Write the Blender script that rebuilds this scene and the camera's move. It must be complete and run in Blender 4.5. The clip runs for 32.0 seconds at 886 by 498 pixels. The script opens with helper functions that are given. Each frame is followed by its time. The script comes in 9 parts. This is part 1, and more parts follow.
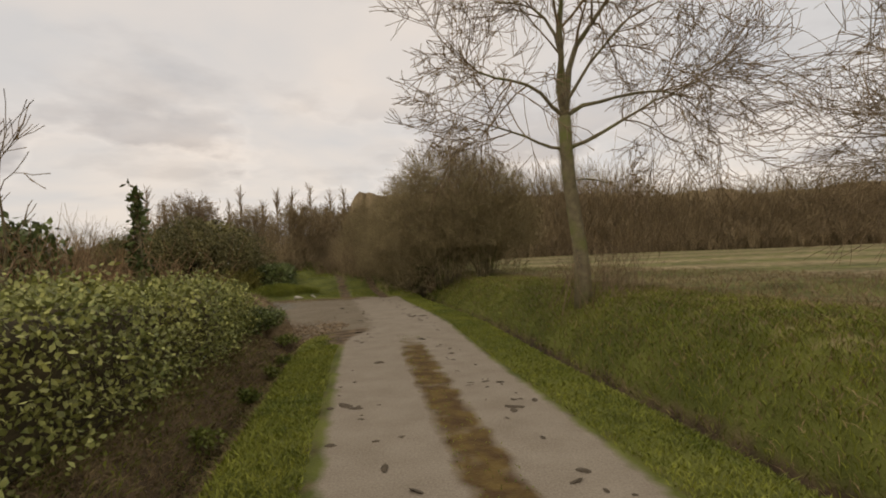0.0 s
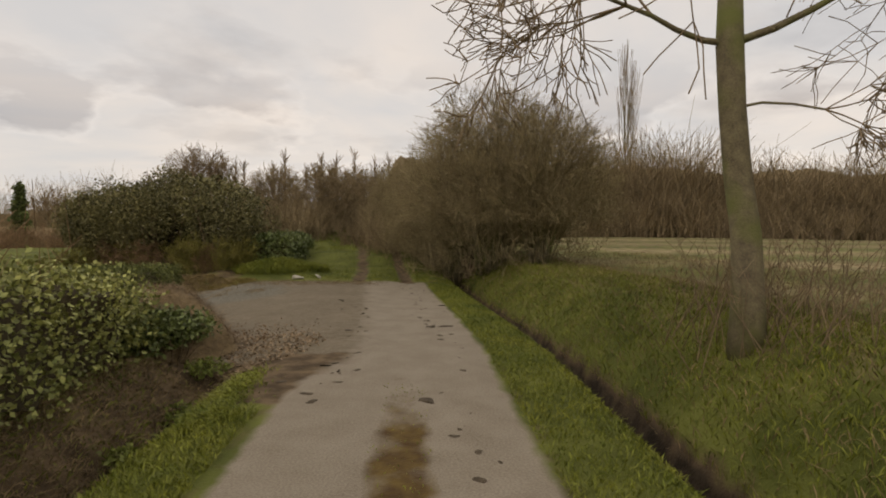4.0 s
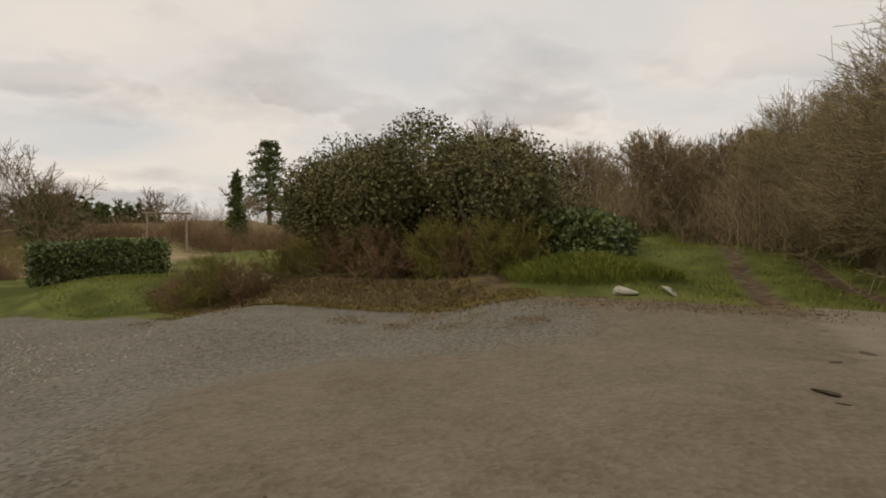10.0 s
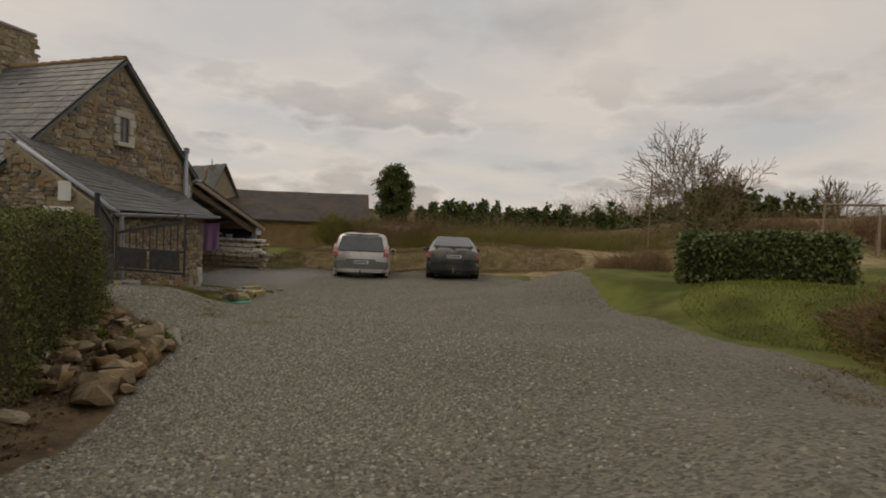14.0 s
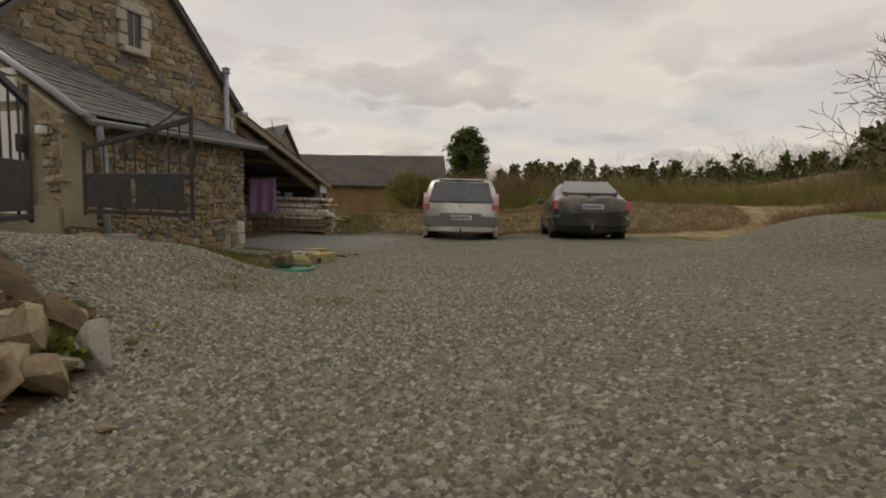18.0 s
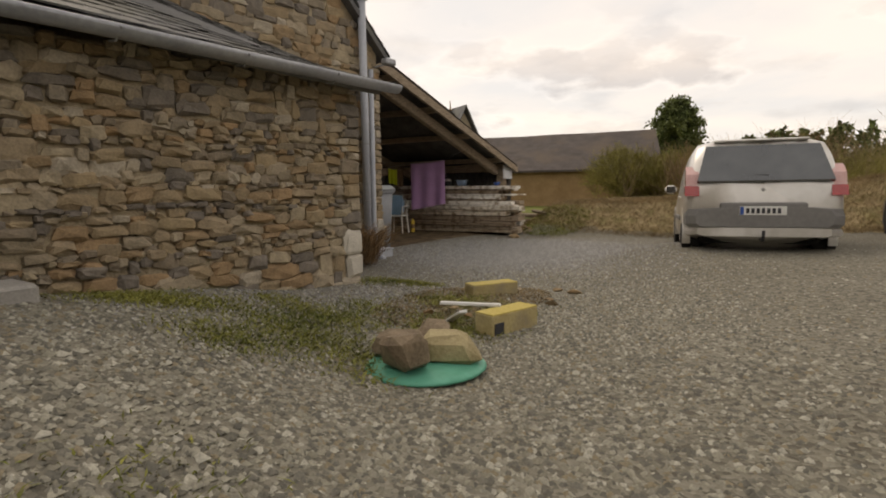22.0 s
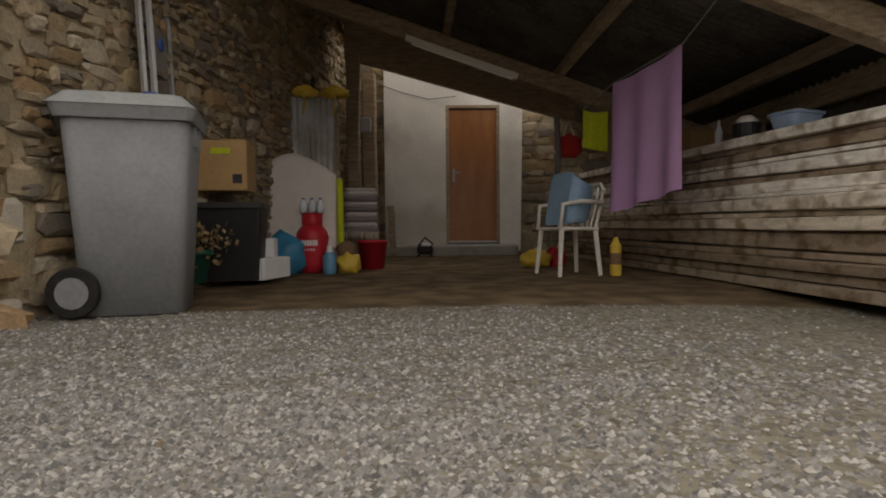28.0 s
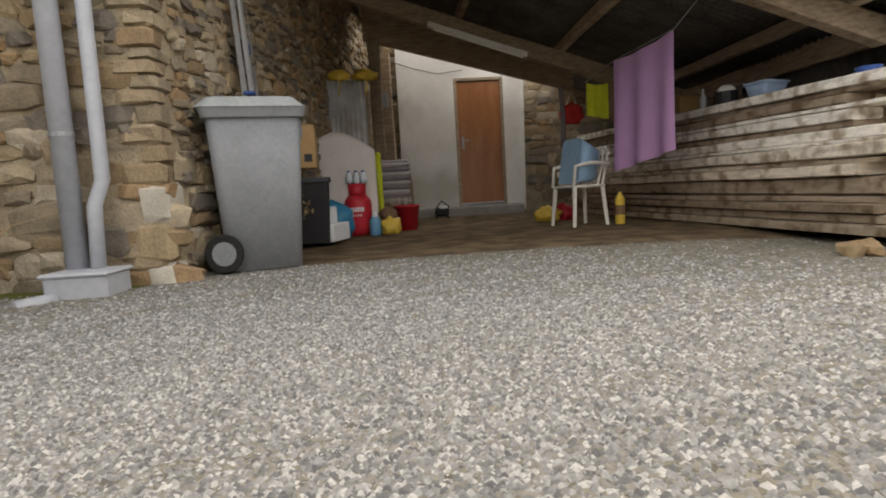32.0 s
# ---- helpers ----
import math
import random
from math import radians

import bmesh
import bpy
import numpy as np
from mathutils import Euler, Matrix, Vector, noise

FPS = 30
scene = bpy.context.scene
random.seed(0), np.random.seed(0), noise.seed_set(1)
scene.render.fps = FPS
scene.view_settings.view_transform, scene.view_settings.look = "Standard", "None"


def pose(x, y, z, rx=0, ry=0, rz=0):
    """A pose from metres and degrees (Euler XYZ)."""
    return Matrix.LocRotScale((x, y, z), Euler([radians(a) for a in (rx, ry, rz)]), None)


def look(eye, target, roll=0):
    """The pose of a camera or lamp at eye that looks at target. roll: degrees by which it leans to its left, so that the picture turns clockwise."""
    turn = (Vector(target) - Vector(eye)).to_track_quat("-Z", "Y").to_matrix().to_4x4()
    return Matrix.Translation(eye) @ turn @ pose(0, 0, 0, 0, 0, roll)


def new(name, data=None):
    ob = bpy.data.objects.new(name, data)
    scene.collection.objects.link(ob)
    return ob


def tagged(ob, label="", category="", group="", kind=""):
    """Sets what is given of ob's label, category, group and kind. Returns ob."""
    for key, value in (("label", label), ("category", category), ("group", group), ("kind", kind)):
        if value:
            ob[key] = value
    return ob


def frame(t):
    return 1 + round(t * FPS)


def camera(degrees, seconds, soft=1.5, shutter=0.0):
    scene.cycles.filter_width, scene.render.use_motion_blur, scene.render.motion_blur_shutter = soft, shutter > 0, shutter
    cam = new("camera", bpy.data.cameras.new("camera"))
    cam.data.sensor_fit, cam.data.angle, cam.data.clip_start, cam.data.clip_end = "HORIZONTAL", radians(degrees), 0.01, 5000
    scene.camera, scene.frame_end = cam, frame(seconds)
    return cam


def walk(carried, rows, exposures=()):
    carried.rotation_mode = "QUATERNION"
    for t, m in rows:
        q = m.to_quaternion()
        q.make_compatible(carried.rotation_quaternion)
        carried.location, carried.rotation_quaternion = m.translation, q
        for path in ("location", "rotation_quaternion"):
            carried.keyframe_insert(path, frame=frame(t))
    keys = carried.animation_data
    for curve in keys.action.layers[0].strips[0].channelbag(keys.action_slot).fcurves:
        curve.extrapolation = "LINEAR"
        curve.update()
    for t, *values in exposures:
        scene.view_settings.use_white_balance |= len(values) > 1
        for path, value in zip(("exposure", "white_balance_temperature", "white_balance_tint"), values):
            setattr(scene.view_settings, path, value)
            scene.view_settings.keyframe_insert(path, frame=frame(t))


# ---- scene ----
cam = camera(77.0, 32.0, soft=1.9)
PATH = [
    (0, (-0.711, 1.641, 1.317), (-0.683, 3.641, 1.341), -2.4),
    (0.5, (-0.701, 2.351, 1.319), (-0.650, 4.350, 1.363), -3.4),
    (1, (-0.642, 2.977, 1.363), (-0.549, 4.974, 1.406), -2.1),
    (1.5, (-0.554, 3.507, 1.387), (-0.604, 5.506, 1.422), -0.3),
    (2, (-0.484, 4.009, 1.378), (-0.602, 6.005, 1.372), -0.5),
    (2.5, (-0.486, 4.351, 1.400), (-0.514, 6.351, 1.390), -1.2),
    (4.5, (-0.645, 6.711, 1.433), (-0.831, 8.700, 1.349), 1.2),
    (5, (-0.894, 7.396, 1.491), (-1.120, 9.382, 1.415), 1.6),
    (5.5, (-1.172, 8.112, 1.479), (-1.431, 10.095, 1.449), 1.2),
    (6, (-1.482, 8.744, 1.399), (-1.693, 10.732, 1.350), 0.2),
    (6.5, (-1.767, 9.424, 1.273), (-1.967, 11.413, 1.198), -2.0),
    (7, (-2.009, 10.128, 1.131), (-2.264, 12.112, 1.104), -1.9),
    (7.5, (-2.070, 10.795, 1.028), (-2.595, 12.724, 1.007), -0.8),
    (8, (-2.158, 11.450, 0.970), (-2.987, 13.269, 0.920), 1.6),
    (8.5, (-2.413, 12.062, 0.924), (-3.552, 13.705, 0.862), 5.7),
    (9, (-2.646, 12.515, 0.839), (-3.919, 14.056, 0.757), 3.9),
    (9.5, (-2.948, 12.851, 0.822), (-4.191, 14.417, 0.766), 2.2),
    (10, (-3.283, 13.394, 0.783), (-4.423, 15.037, 0.744), -0.2),
    (10.5, (-3.622, 13.779, 0.811), (-4.910, 15.309, 0.772), 0.5),
    (11, (-3.781, 14.563, 1.003), (-5.427, 15.692, 0.887), 3.2),
    (11.5, (-4.518, 15.072, 0.855), (-6.363, 15.839, 0.749), 3.1),
    (12, (-5.057, 15.213, 0.759), (-6.995, 15.702, 0.678), 2.2),
    (12.5, (-5.676, 15.199, 0.758), (-7.639, 15.577, 0.711), 1.7),
    (13, (-6.242, 15.169, 0.716), (-8.232, 15.336, 0.613), 1.9),
    (13.5, (-6.691, 15.193, 0.720), (-8.685, 15.092, 0.600), 2.8),
    (14, (-7.092, 15.207, 0.663), (-9.076, 14.977, 0.569), 2.6),
    (14.5, (-7.648, 15.239, 0.647), (-9.607, 14.870, 0.490), 3.1),
    (16.5, (-10.076, 14.166, -0.120), (-12.010, 13.684, -0.288), 0.8),
    (17, (-10.617, 13.810, -0.275), (-12.562, 13.370, -0.420), 0.3),
    (17.5, (-11.145, 13.506, -0.312), (-13.085, 13.075, -0.537), -1.6),
    (18, (-11.848, 13.040, -0.300), (-13.789, 12.593, -0.481), 1.2),
    (18.5, (-12.496, 12.770, -0.323), (-14.360, 12.067, -0.506), 1.9),
    (19, (-13.092, 12.409, -0.333), (-14.828, 11.447, -0.581), 1.1),
    (19.5, (-13.653, 11.971, -0.304), (-15.310, 10.875, -0.532), -1.4),
    (20, (-14.306, 11.468, -0.287), (-15.933, 10.326, -0.509), -1.6),
    (20.5, (-14.976, 11.048, -0.236), (-16.646, 9.957, -0.378), -5.9),
    (21, (-15.633, 10.867, -0.278), (-17.261, 9.719, -0.454), -3.6),
    (21.5, (-16.215, 10.860, -0.332), (-17.841, 9.720, -0.568), 2.6),
    (22, (-16.740, 10.734, -0.390), (-18.430, 9.687, -0.610), -0.9),
    (22.5, (-17.275, 10.646, -0.429), (-18.887, 9.479, -0.629), 1.4),
    (23, (-17.757, 10.447, -0.384), (-19.361, 9.263, -0.537), 0.5),
    (23.5, (-18.049, 10.236, -0.308), (-19.858, 9.402, -0.485), -1.5),
    (24, (-18.407, 9.957, -0.294), (-20.207, 9.155, -0.637), -0.2),
    (24.5, (-18.896, 9.645, -0.302), (-20.683, 8.923, -0.836), -1.0),
    (26.5, (-24.301, 8.538, -0.639), (-26.049, 7.567, -0.677), -2.7),
    (27, (-25.363, 8.167, -0.937), (-26.639, 6.627, -0.972), -0.6),
    (27.5, (-25.516, 7.935, -0.901), (-26.234, 6.076, -1.076), -2.3),
    (28, (-26.095, 7.593, -1.048), (-26.281, 5.603, -1.123), -0.5),
    (28.5, (-26.207, 7.404, -1.040), (-26.443, 5.418, -1.085), -3.1),
    (29, (-26.228, 7.290, -0.989), (-26.501, 5.308, -1.012), -3.0),
    (29.5, (-26.177, 7.294, -0.950), (-26.466, 5.315, -0.945), -3.1),
    (30, (-26.039, 7.427, -0.922), (-26.276, 5.442, -0.981), -4.5),
    (30.5, (-25.911, 7.574, -0.955), (-26.129, 5.587, -0.994), -3.1),
    (31, (-25.750, 7.863, -1.014), (-25.939, 5.872, -1.025), -3.1),
    (31.5, (-25.607, 8.290, -1.038), (-25.802, 6.305, -1.188), -4.9),
    (32, (-25.482, 8.445, -1.033), (-25.724, 6.470, -1.238), -3.3),
]
EXPOSURES = [(0.0, 0.12, 7850, 13), (3.0, 0.12, 7800, 13), (6.0, 0.2, 7750, 12), (9.0, 0.12, 7750, 11), (11.0, 0.04, 7750, 11), (12.0, -0.12, 7650, 11), (13.0, -0.22, 7700, 11), (14.0, -0.25, 7750, 12), (17.0, -0.1, 7750, 12), (20.0, 0.15, 7950, 13), (22.0, 0.5, 8000, 13), (24.0, 0.4, 8050, 13), (26.5, 0.25, 7750, 12), (27.0, 0.25, 7750, 12), (28.0, 0.8, 8150, 13), (29.0, 1.36, 8050, 13), (30.0, 1.72, 7800, 13), (31.0, 1.8, 7500, 11), (32.0, 1.55, 7500, 11)]
walk(cam, [(t, look(eye, target, roll)) for t, eye, target, roll in PATH], EXPOSURES)

# ---- sky and light: overcast late winter day ----
world = bpy.data.worlds.new("overcast_sky")
scene.world = world
world.use_nodes = True
wn, wl = world.node_tree.nodes, world.node_tree.links
wn.clear()


def wnode(kind, **values):
    n = wn.new(kind)
    for key, value in values.items():
        n.inputs[key].default_value = value
    return n


w_out, w_bg = wn.new("ShaderNodeOutputWorld"), wn.new("ShaderNodeBackground")
w_sky = wn.new("ShaderNodeTexSky")
w_sky.sky_type, w_sky.sun_disc = "NISHITA", False
w_sky.sun_elevation, w_sky.sun_rotation = radians(32), radians(215)
w_co, w_sep = wn.new("ShaderNodeTexCoord"), wn.new("ShaderNodeSeparateXYZ")
w_up = wn.new("ShaderNodeMath")
w_up.operation, w_up.inputs[1].default_value = "MAXIMUM", 0.0
w_add = wn.new("ShaderNodeMath")
w_add.operation, w_add.inputs[1].default_value = "ADD", 0.16
w_dx, w_dy = wn.new("ShaderNodeMath"), wn.new("ShaderNodeMath")
w_dx.operation = w_dy.operation = "DIVIDE"
w_flat = wn.new("ShaderNodeCombineXYZ")
w_big = wnode("ShaderNodeTexNoise", Scale=0.9, Detail=6.0, Roughness=0.52)
w_big.inputs["Distortion"].default_value = 0.3
w_small = wnode("ShaderNodeTexNoise", Scale=1.25, Detail=7.0, Roughness=0.55)
w_ramp, w_ramp2 = wn.new("ShaderNodeValToRGB"), wn.new("ShaderNodeValToRGB")
w_ramp.color_ramp.elements[0].position, w_ramp.color_ramp.elements[0].color = 0.36, (0.57, 0.615, 0.69, 1)
w_ramp.color_ramp.elements[1].position, w_ramp.color_ramp.elements[1].color = 0.62, (0.715, 0.71, 0.73, 1)
w_ramp2.color_ramp.elements[0].position, w_ramp2.color_ramp.elements[0].color = 0.52, (1, 1, 1, 1)
w_ramp2.color_ramp.elements[1].position, w_ramp2.color_ramp.elements[1].color = 0.66, (0.80, 0.80, 0.81, 1)
w_low = wn.new("ShaderNodeMapping")
w_low.inputs["Scale"].default_value = (1.0, 1.0, 2.4)
w_cum = wnode("ShaderNodeTexNoise", Scale=4.6, Detail=6.0, Roughness=0.5)
w_ramp3 = wn.new("ShaderNodeValToRGB")
w_ramp3.color_ramp.elements[0].position, w_ramp3.color_ramp.elements[0].color = 0.50, (1, 1, 1, 1)
w_ramp3.color_ramp.elements[1].position, w_ramp3.color_ramp.elements[1].color = 0.60, (0.76, 0.75, 0.76, 1)
w_edge = w_ramp3.color_ramp.elements.new(0.535)
w_edge.color = (1.08, 1.07, 1.06, 1)
w_band = wnode("ShaderNodeMapRange", **{"From Min": 0.30, "From Max": 0.15})
w_cloud = wn.new("ShaderNodeMixRGB")
w_cloud.blend_type = "MULTIPLY"
w_mul, w_mix = wn.new("ShaderNodeMixRGB"), wn.new("ShaderNodeMixRGB")
w_mul.blend_type, w_mul.inputs[0].default_value = "MULTIPLY", 0.85
w_dim = wn.new("ShaderNodeMixRGB")
w_dim.blend_type, w_dim.inputs[0].default_value, w_dim.inputs[2].default_value = "MULTIPLY", 1.0, (0.1, 0.1, 0.1, 1)
w_mix.inputs[0].default_value = 0.93
wl.new(w_co.outputs["Generated"], w_sep.inputs[0])
wl.new(w_sep.outputs["Z"], w_up.inputs[0])
wl.new(w_up.outputs[0], w_add.inputs[0])
for div, axis in ((w_dx, "X"), (w_dy, "Y")):
    wl.new(w_sep.outputs[axis], div.inputs[0])
    wl.new(w_add.outputs[0], div.inputs[1])
wl.new(w_dx.outputs[0], w_flat.inputs["X"])
wl.new(w_dy.outputs[0], w_flat.inputs["Y"])
wl.new(w_flat.outputs[0], w_big.inputs["Vector"])
wl.new(w_flat.outputs[0], w_small.inputs["Vector"])
wl.new(w_big.outputs[0], w_ramp.inputs[0])
wl.new(w_small.outputs[0], w_ramp2.inputs[0])
wl.new(w_ramp.outputs[0], w_mul.inputs[1])
wl.new(w_ramp2.outputs[0], w_mul.inputs[2])
wl.new(w_sky.outputs[0], w_dim.inputs[1])
wl.new(w_dim.outputs[0], w_mix.inputs[1])
wl.new(w_co.outputs["Generated"], w_low.inputs["Vector"])
wl.new(w_low.outputs[0], w_cum.inputs["Vector"])
wl.new(w_cum.outputs[0], w_ramp3.inputs[0])
wl.new(w_sep.outputs["Z"], w_band.inputs["Value"])
wl.new(w_band.outputs[0], w_cloud.inputs[0])
wl.new(w_mul.outputs[0], w_cloud.inputs[1])
wl.new(w_ramp3.outputs[0], w_cloud.inputs[2])
wl.new(w_cloud.outputs[0], w_mix.inputs[2])
wl.new(w_mix.outputs[0], w_bg.inputs["Color"])
w_bg.inputs["Strength"].default_value = 1.0
wl.new(w_bg.outputs[0], w_out.inputs["Surface"])

sun = new("sun", bpy.data.lights.new("sun", "SUN"))
sun.data.energy, sun.data.angle, sun.data.color = 0.55, radians(25), (1.0, 0.95, 0.88)
sun.matrix_world = look((0, 0, 30), (10, 16, 10))

# ---- materials ----


def mat(name, a, b, scale=6.0, rough=0.9, bump=0.3, fine=40.0, metal=0.0, stain=None, stain_scale=0.8, vary=0.0, spec=0.3, stretch=(1, 1, 1), coat=0.0, island=0.0):
    """Two colours mixed by a coarse and a fine noise, a stain at a larger scale, relief from both; vary: change from object to object."""
    m = bpy.data.materials.new(name)
    m.use_nodes = True
    n, l = m.node_tree.nodes, m.node_tree.links
    p = n["Principled BSDF"]
    geo, mapping = n.new("ShaderNodeNewGeometry"), n.new("ShaderNodeMapping")
    mapping.inputs["Scale"].default_value = stretch
    l.new(geo.outputs["Position"], mapping.inputs["Vector"])
    na, nb = n.new("ShaderNodeTexNoise"), n.new("ShaderNodeTexNoise")
    na.inputs["Scale"].default_value, na.inputs["Detail"].default_value = scale, 5
    nb.inputs["Scale"].default_value, nb.inputs["Detail"].default_value = fine, 3
    l.new(mapping.outputs[0], na.inputs["Vector"])
    l.new(mapping.outputs[0], nb.inputs["Vector"])
    both = n.new("ShaderNodeMath")
    both.operation, both.inputs[1].default_value = "MULTIPLY_ADD", 0.55
    half = n.new("ShaderNodeMath")
    half.operation, half.inputs[1].default_value = "MULTIPLY", 0.45
    l.new(nb.outputs[0], half.inputs[0])
    l.new(na.outputs[0], both.inputs[0])
    l.new(half.outputs[0], both.inputs[2])
    ramp = n.new("ShaderNodeValToRGB")
    ramp.color_ramp.elements[0].position, ramp.color_ramp.elements[0].color = 0.36, (*a, 1)
    ramp.color_ramp.elements[1].position, ramp.color_ramp.elements[1].color = 0.64, (*b, 1)
    l.new(both.outputs[0], ramp.inputs[0])
    colour = ramp.outputs[0]
    if stain:
        ns, rs, mx = n.new("ShaderNodeTexNoise"), n.new("ShaderNodeValToRGB"), n.new("ShaderNodeMixRGB")
        ns.inputs["Scale"].default_value, ns.inputs["Detail"].default_value = stain_scale, 6
        l.new(geo.outputs["Position"], ns.inputs["Vector"])
        rs.color_ramp.elements[0].position, rs.color_ramp.elements[1].position = 0.48, 0.66
        l.new(ns.outputs[0], rs.inputs[0])
        l.new(rs.outputs[0], mx.inputs[0])
        l.new(colour, mx.inputs[1])
        mx.inputs[2].default_value = (*stain, 1)
        colour = mx.outputs[0]
    if vary or island:
        hsv, lift = n.new("ShaderNodeHueSaturation"), n.new("ShaderNodeMapRange")
        if vary:
            l.new(n.new("ShaderNodeObjectInfo").outputs["Random"], lift.inputs["Value"])
        else:
            l.new(geo.outputs["Random Per Island"], lift.inputs["Value"])
        amount = vary or island
        lift.inputs["To Min"].default_value, lift.inputs["To Max"].default_value = 1 - amount, 1 + amount
        l.new(lift.outputs[0], hsv.inputs["Value"])
        l.new(colour, hsv.inputs["Color"])
        colour = hsv.outputs[0]
    l.new(colour, p.inputs["Base Color"])
    p.inputs["Roughness"].default_value, p.inputs["Metallic"].default_value = rough, metal
    p.inputs["Specular IOR Level"].default_value = spec
    p.inputs["Coat Weight"].default_value = coat
    if bump:
        bp = n.new("ShaderNodeBump")
        bp.inputs["Strength"].default_value, bp.inputs["Distance"].default_value = bump, 0.02
        l.new(both.outputs[0], bp.inputs["Height"])
        l.new(bp.outputs[0], p.inputs["Normal"])
    return m


def by_island(m, shades):
    """Give each loose piece of the mesh one of several base colours."""
    n, l = m.node_tree.nodes, m.node_tree.links
    p = n["Principled BSDF"]
    geo, ramp, mx = n.new("ShaderNodeNewGeometry"), n.new("ShaderNodeValToRGB"), n.new("ShaderNodeMixRGB")
    ramp.color_ramp.interpolation = "CONSTANT"
    els = ramp.color_ramp.elements
    while len(els) < len(shades):
        els.new(0.5)
    for k, s in enumerate(shades):
        els[k].position, els[k].color = k / len(shades), (*s, 1)
    l.new(geo.outputs["Random Per Island"], ramp.inputs[0])
    old = p.inputs["Base Color"].links[0].from_socket
    mx.blend_type, mx.inputs[0].default_value = "MULTIPLY", 1.0
    l.new(ramp.outputs[0], mx.inputs[1])
    l.new(old, mx.inputs[2])
    l.new(mx.outputs[0], p.inputs["Base Color"])
    return m


def by_object(m, shades):
    """Give each object that wears it one of several base colours."""
    m = by_island(m, shades)
    n, l = m.node_tree.nodes, m.node_tree.links
    ramp = [k for k in n if k.type == "VALTORGB" and k.color_ramp.interpolation == "CONSTANT"][0]
    l.new(n.new("ShaderNodeObjectInfo").outputs["Random"], ramp.inputs[0])
    return m


STONE_SHADES = [(0.294, 0.226, 0.143), (0.364, 0.303, 0.212), (0.224, 0.184, 0.136), (0.287, 0.208, 0.125), (0.406, 0.355, 0.279), (0.178, 0.156, 0.132), (0.336, 0.261, 0.163), (0.259, 0.219, 0.167), (0.322, 0.222, 0.129), (0.35, 0.292, 0.212), (0.273, 0.226, 0.16), (0.308, 0.243, 0.163), (0.203, 0.177, 0.149)]
GRAY1 = ((0.75, 0.75, 0.75), (1.25, 1.22, 1.18))
M = {}
M["stone"] = by_object(mat("rubble_stone", *GRAY1, scale=9, fine=60, bump=0.6), STONE_SHADES)
M["stone_joined"] = by_island(mat("rubble_stone_far", *GRAY1, scale=9, fine=60, bump=0.6), STONE_SHADES)
M["dressed"] = mat("dressed_granite", (0.40, 0.37, 0.31), (0.56, 0.52, 0.45), scale=7, fine=70, bump=0.4, vary=0.15)
M["mortar"] = mat("earth_mortar", (0.253, 0.197, 0.132), (0.431, 0.363, 0.250), scale=8, fine=60, bump=0.8)
M["slate"] = mat("roof_slate", (0.082, 0.083, 0.084), (0.145, 0.143, 0.14), scale=4, fine=30, rough=0.55, bump=0.2, stain=(0.125, 0.122, 0.105), stain_scale=1.5, vary=0.14)
M["slate_joined"] = mat("roof_slate_far", (0.082, 0.083, 0.084), (0.145, 0.143, 0.14), scale=4, fine=30, rough=0.55, bump=0.2, stain=(0.155, 0.152, 0.135), stain_scale=1.5, island=0.25)
M["old_roof"] = mat("rusty_barn_roof", (0.050, 0.039, 0.035), (0.091, 0.075, 0.067), scale=2, fine=20, rough=0.8, stain=(0.10, 0.075, 0.055), stain_scale=0.6)
M["clay"] = mat("clay_barn_wall", (0.23, 0.145, 0.07), (0.33, 0.22, 0.11), scale=2, fine=20)
M["zinc"] = mat("zinc", (0.30, 0.31, 0.33), (0.42, 0.43, 0.45), scale=3, fine=30, rough=0.5, metal=0.5, bump=0.05)
M["pvc"] = mat("grey_pvc", (0.36, 0.38, 0.42), (0.44, 0.46, 0.50), scale=2, fine=20, rough=0.45, bump=0.03)
M["concrete"] = mat("concrete", (0.25, 0.24, 0.22), (0.38, 0.36, 0.33), scale=5, fine=70, bump=0.3)
M["render"] = mat("cement_render", (0.28, 0.23, 0.16), (0.38, 0.32, 0.23), scale=3, fine=50, bump=0.3, stain=(0.24, 0.22, 0.18))
M["white_wall"] = mat("white_plaster", (0.672, 0.661, 0.627), (0.806, 0.795, 0.762), scale=2, fine=40, bump=0.1, stain=(0.50, 0.48, 0.43))
M["white_paint"] = mat("white_paint", (0.70, 0.69, 0.66), (0.80, 0.79, 0.76), scale=3, fine=40, rough=0.5, bump=0.05)
M["black_iron"] = mat("black_iron", (0.035, 0.036, 0.04), (0.075, 0.075, 0.08), scale=8, fine=60, rough=0.55, metal=0.3, bump=0.1, stain=(0.075, 0.06, 0.05), stain_scale=4)
M["wood_old"] = mat("weathered_timber", (0.196, 0.149, 0.104), (0.420, 0.338, 0.247), scale=3, fine=30, stretch=(2, 2, 14), bump=0.5, vary=0.35)
M["plank"] = by_object(mat("reclaimed_plank", *GRAY1, scale=3, fine=26, stretch=(2.0, 2.0, 12), bump=0.5, stain=(0.46, 0.38, 0.30), stain_scale=7.0), [(0.36, 0.29, 0.22), (0.84, 0.81, 0.75), (0.28, 0.22, 0.16), (0.74, 0.67, 0.56), (0.87, 0.85, 0.80), (0.40, 0.33, 0.25), (0.80, 0.75, 0.66)])
M["beam"] = mat("oak_beam", (0.17, 0.125, 0.085), (0.40, 0.32, 0.235), scale=4, fine=30, stretch=(3, 3, 9), bump=0.5)
M["dark_roof"] = mat("sooty_corrugated_roof", (0.065, 0.06, 0.055), (0.145, 0.132, 0.12), scale=3, fine=25, rough=0.8, bump=0.2)
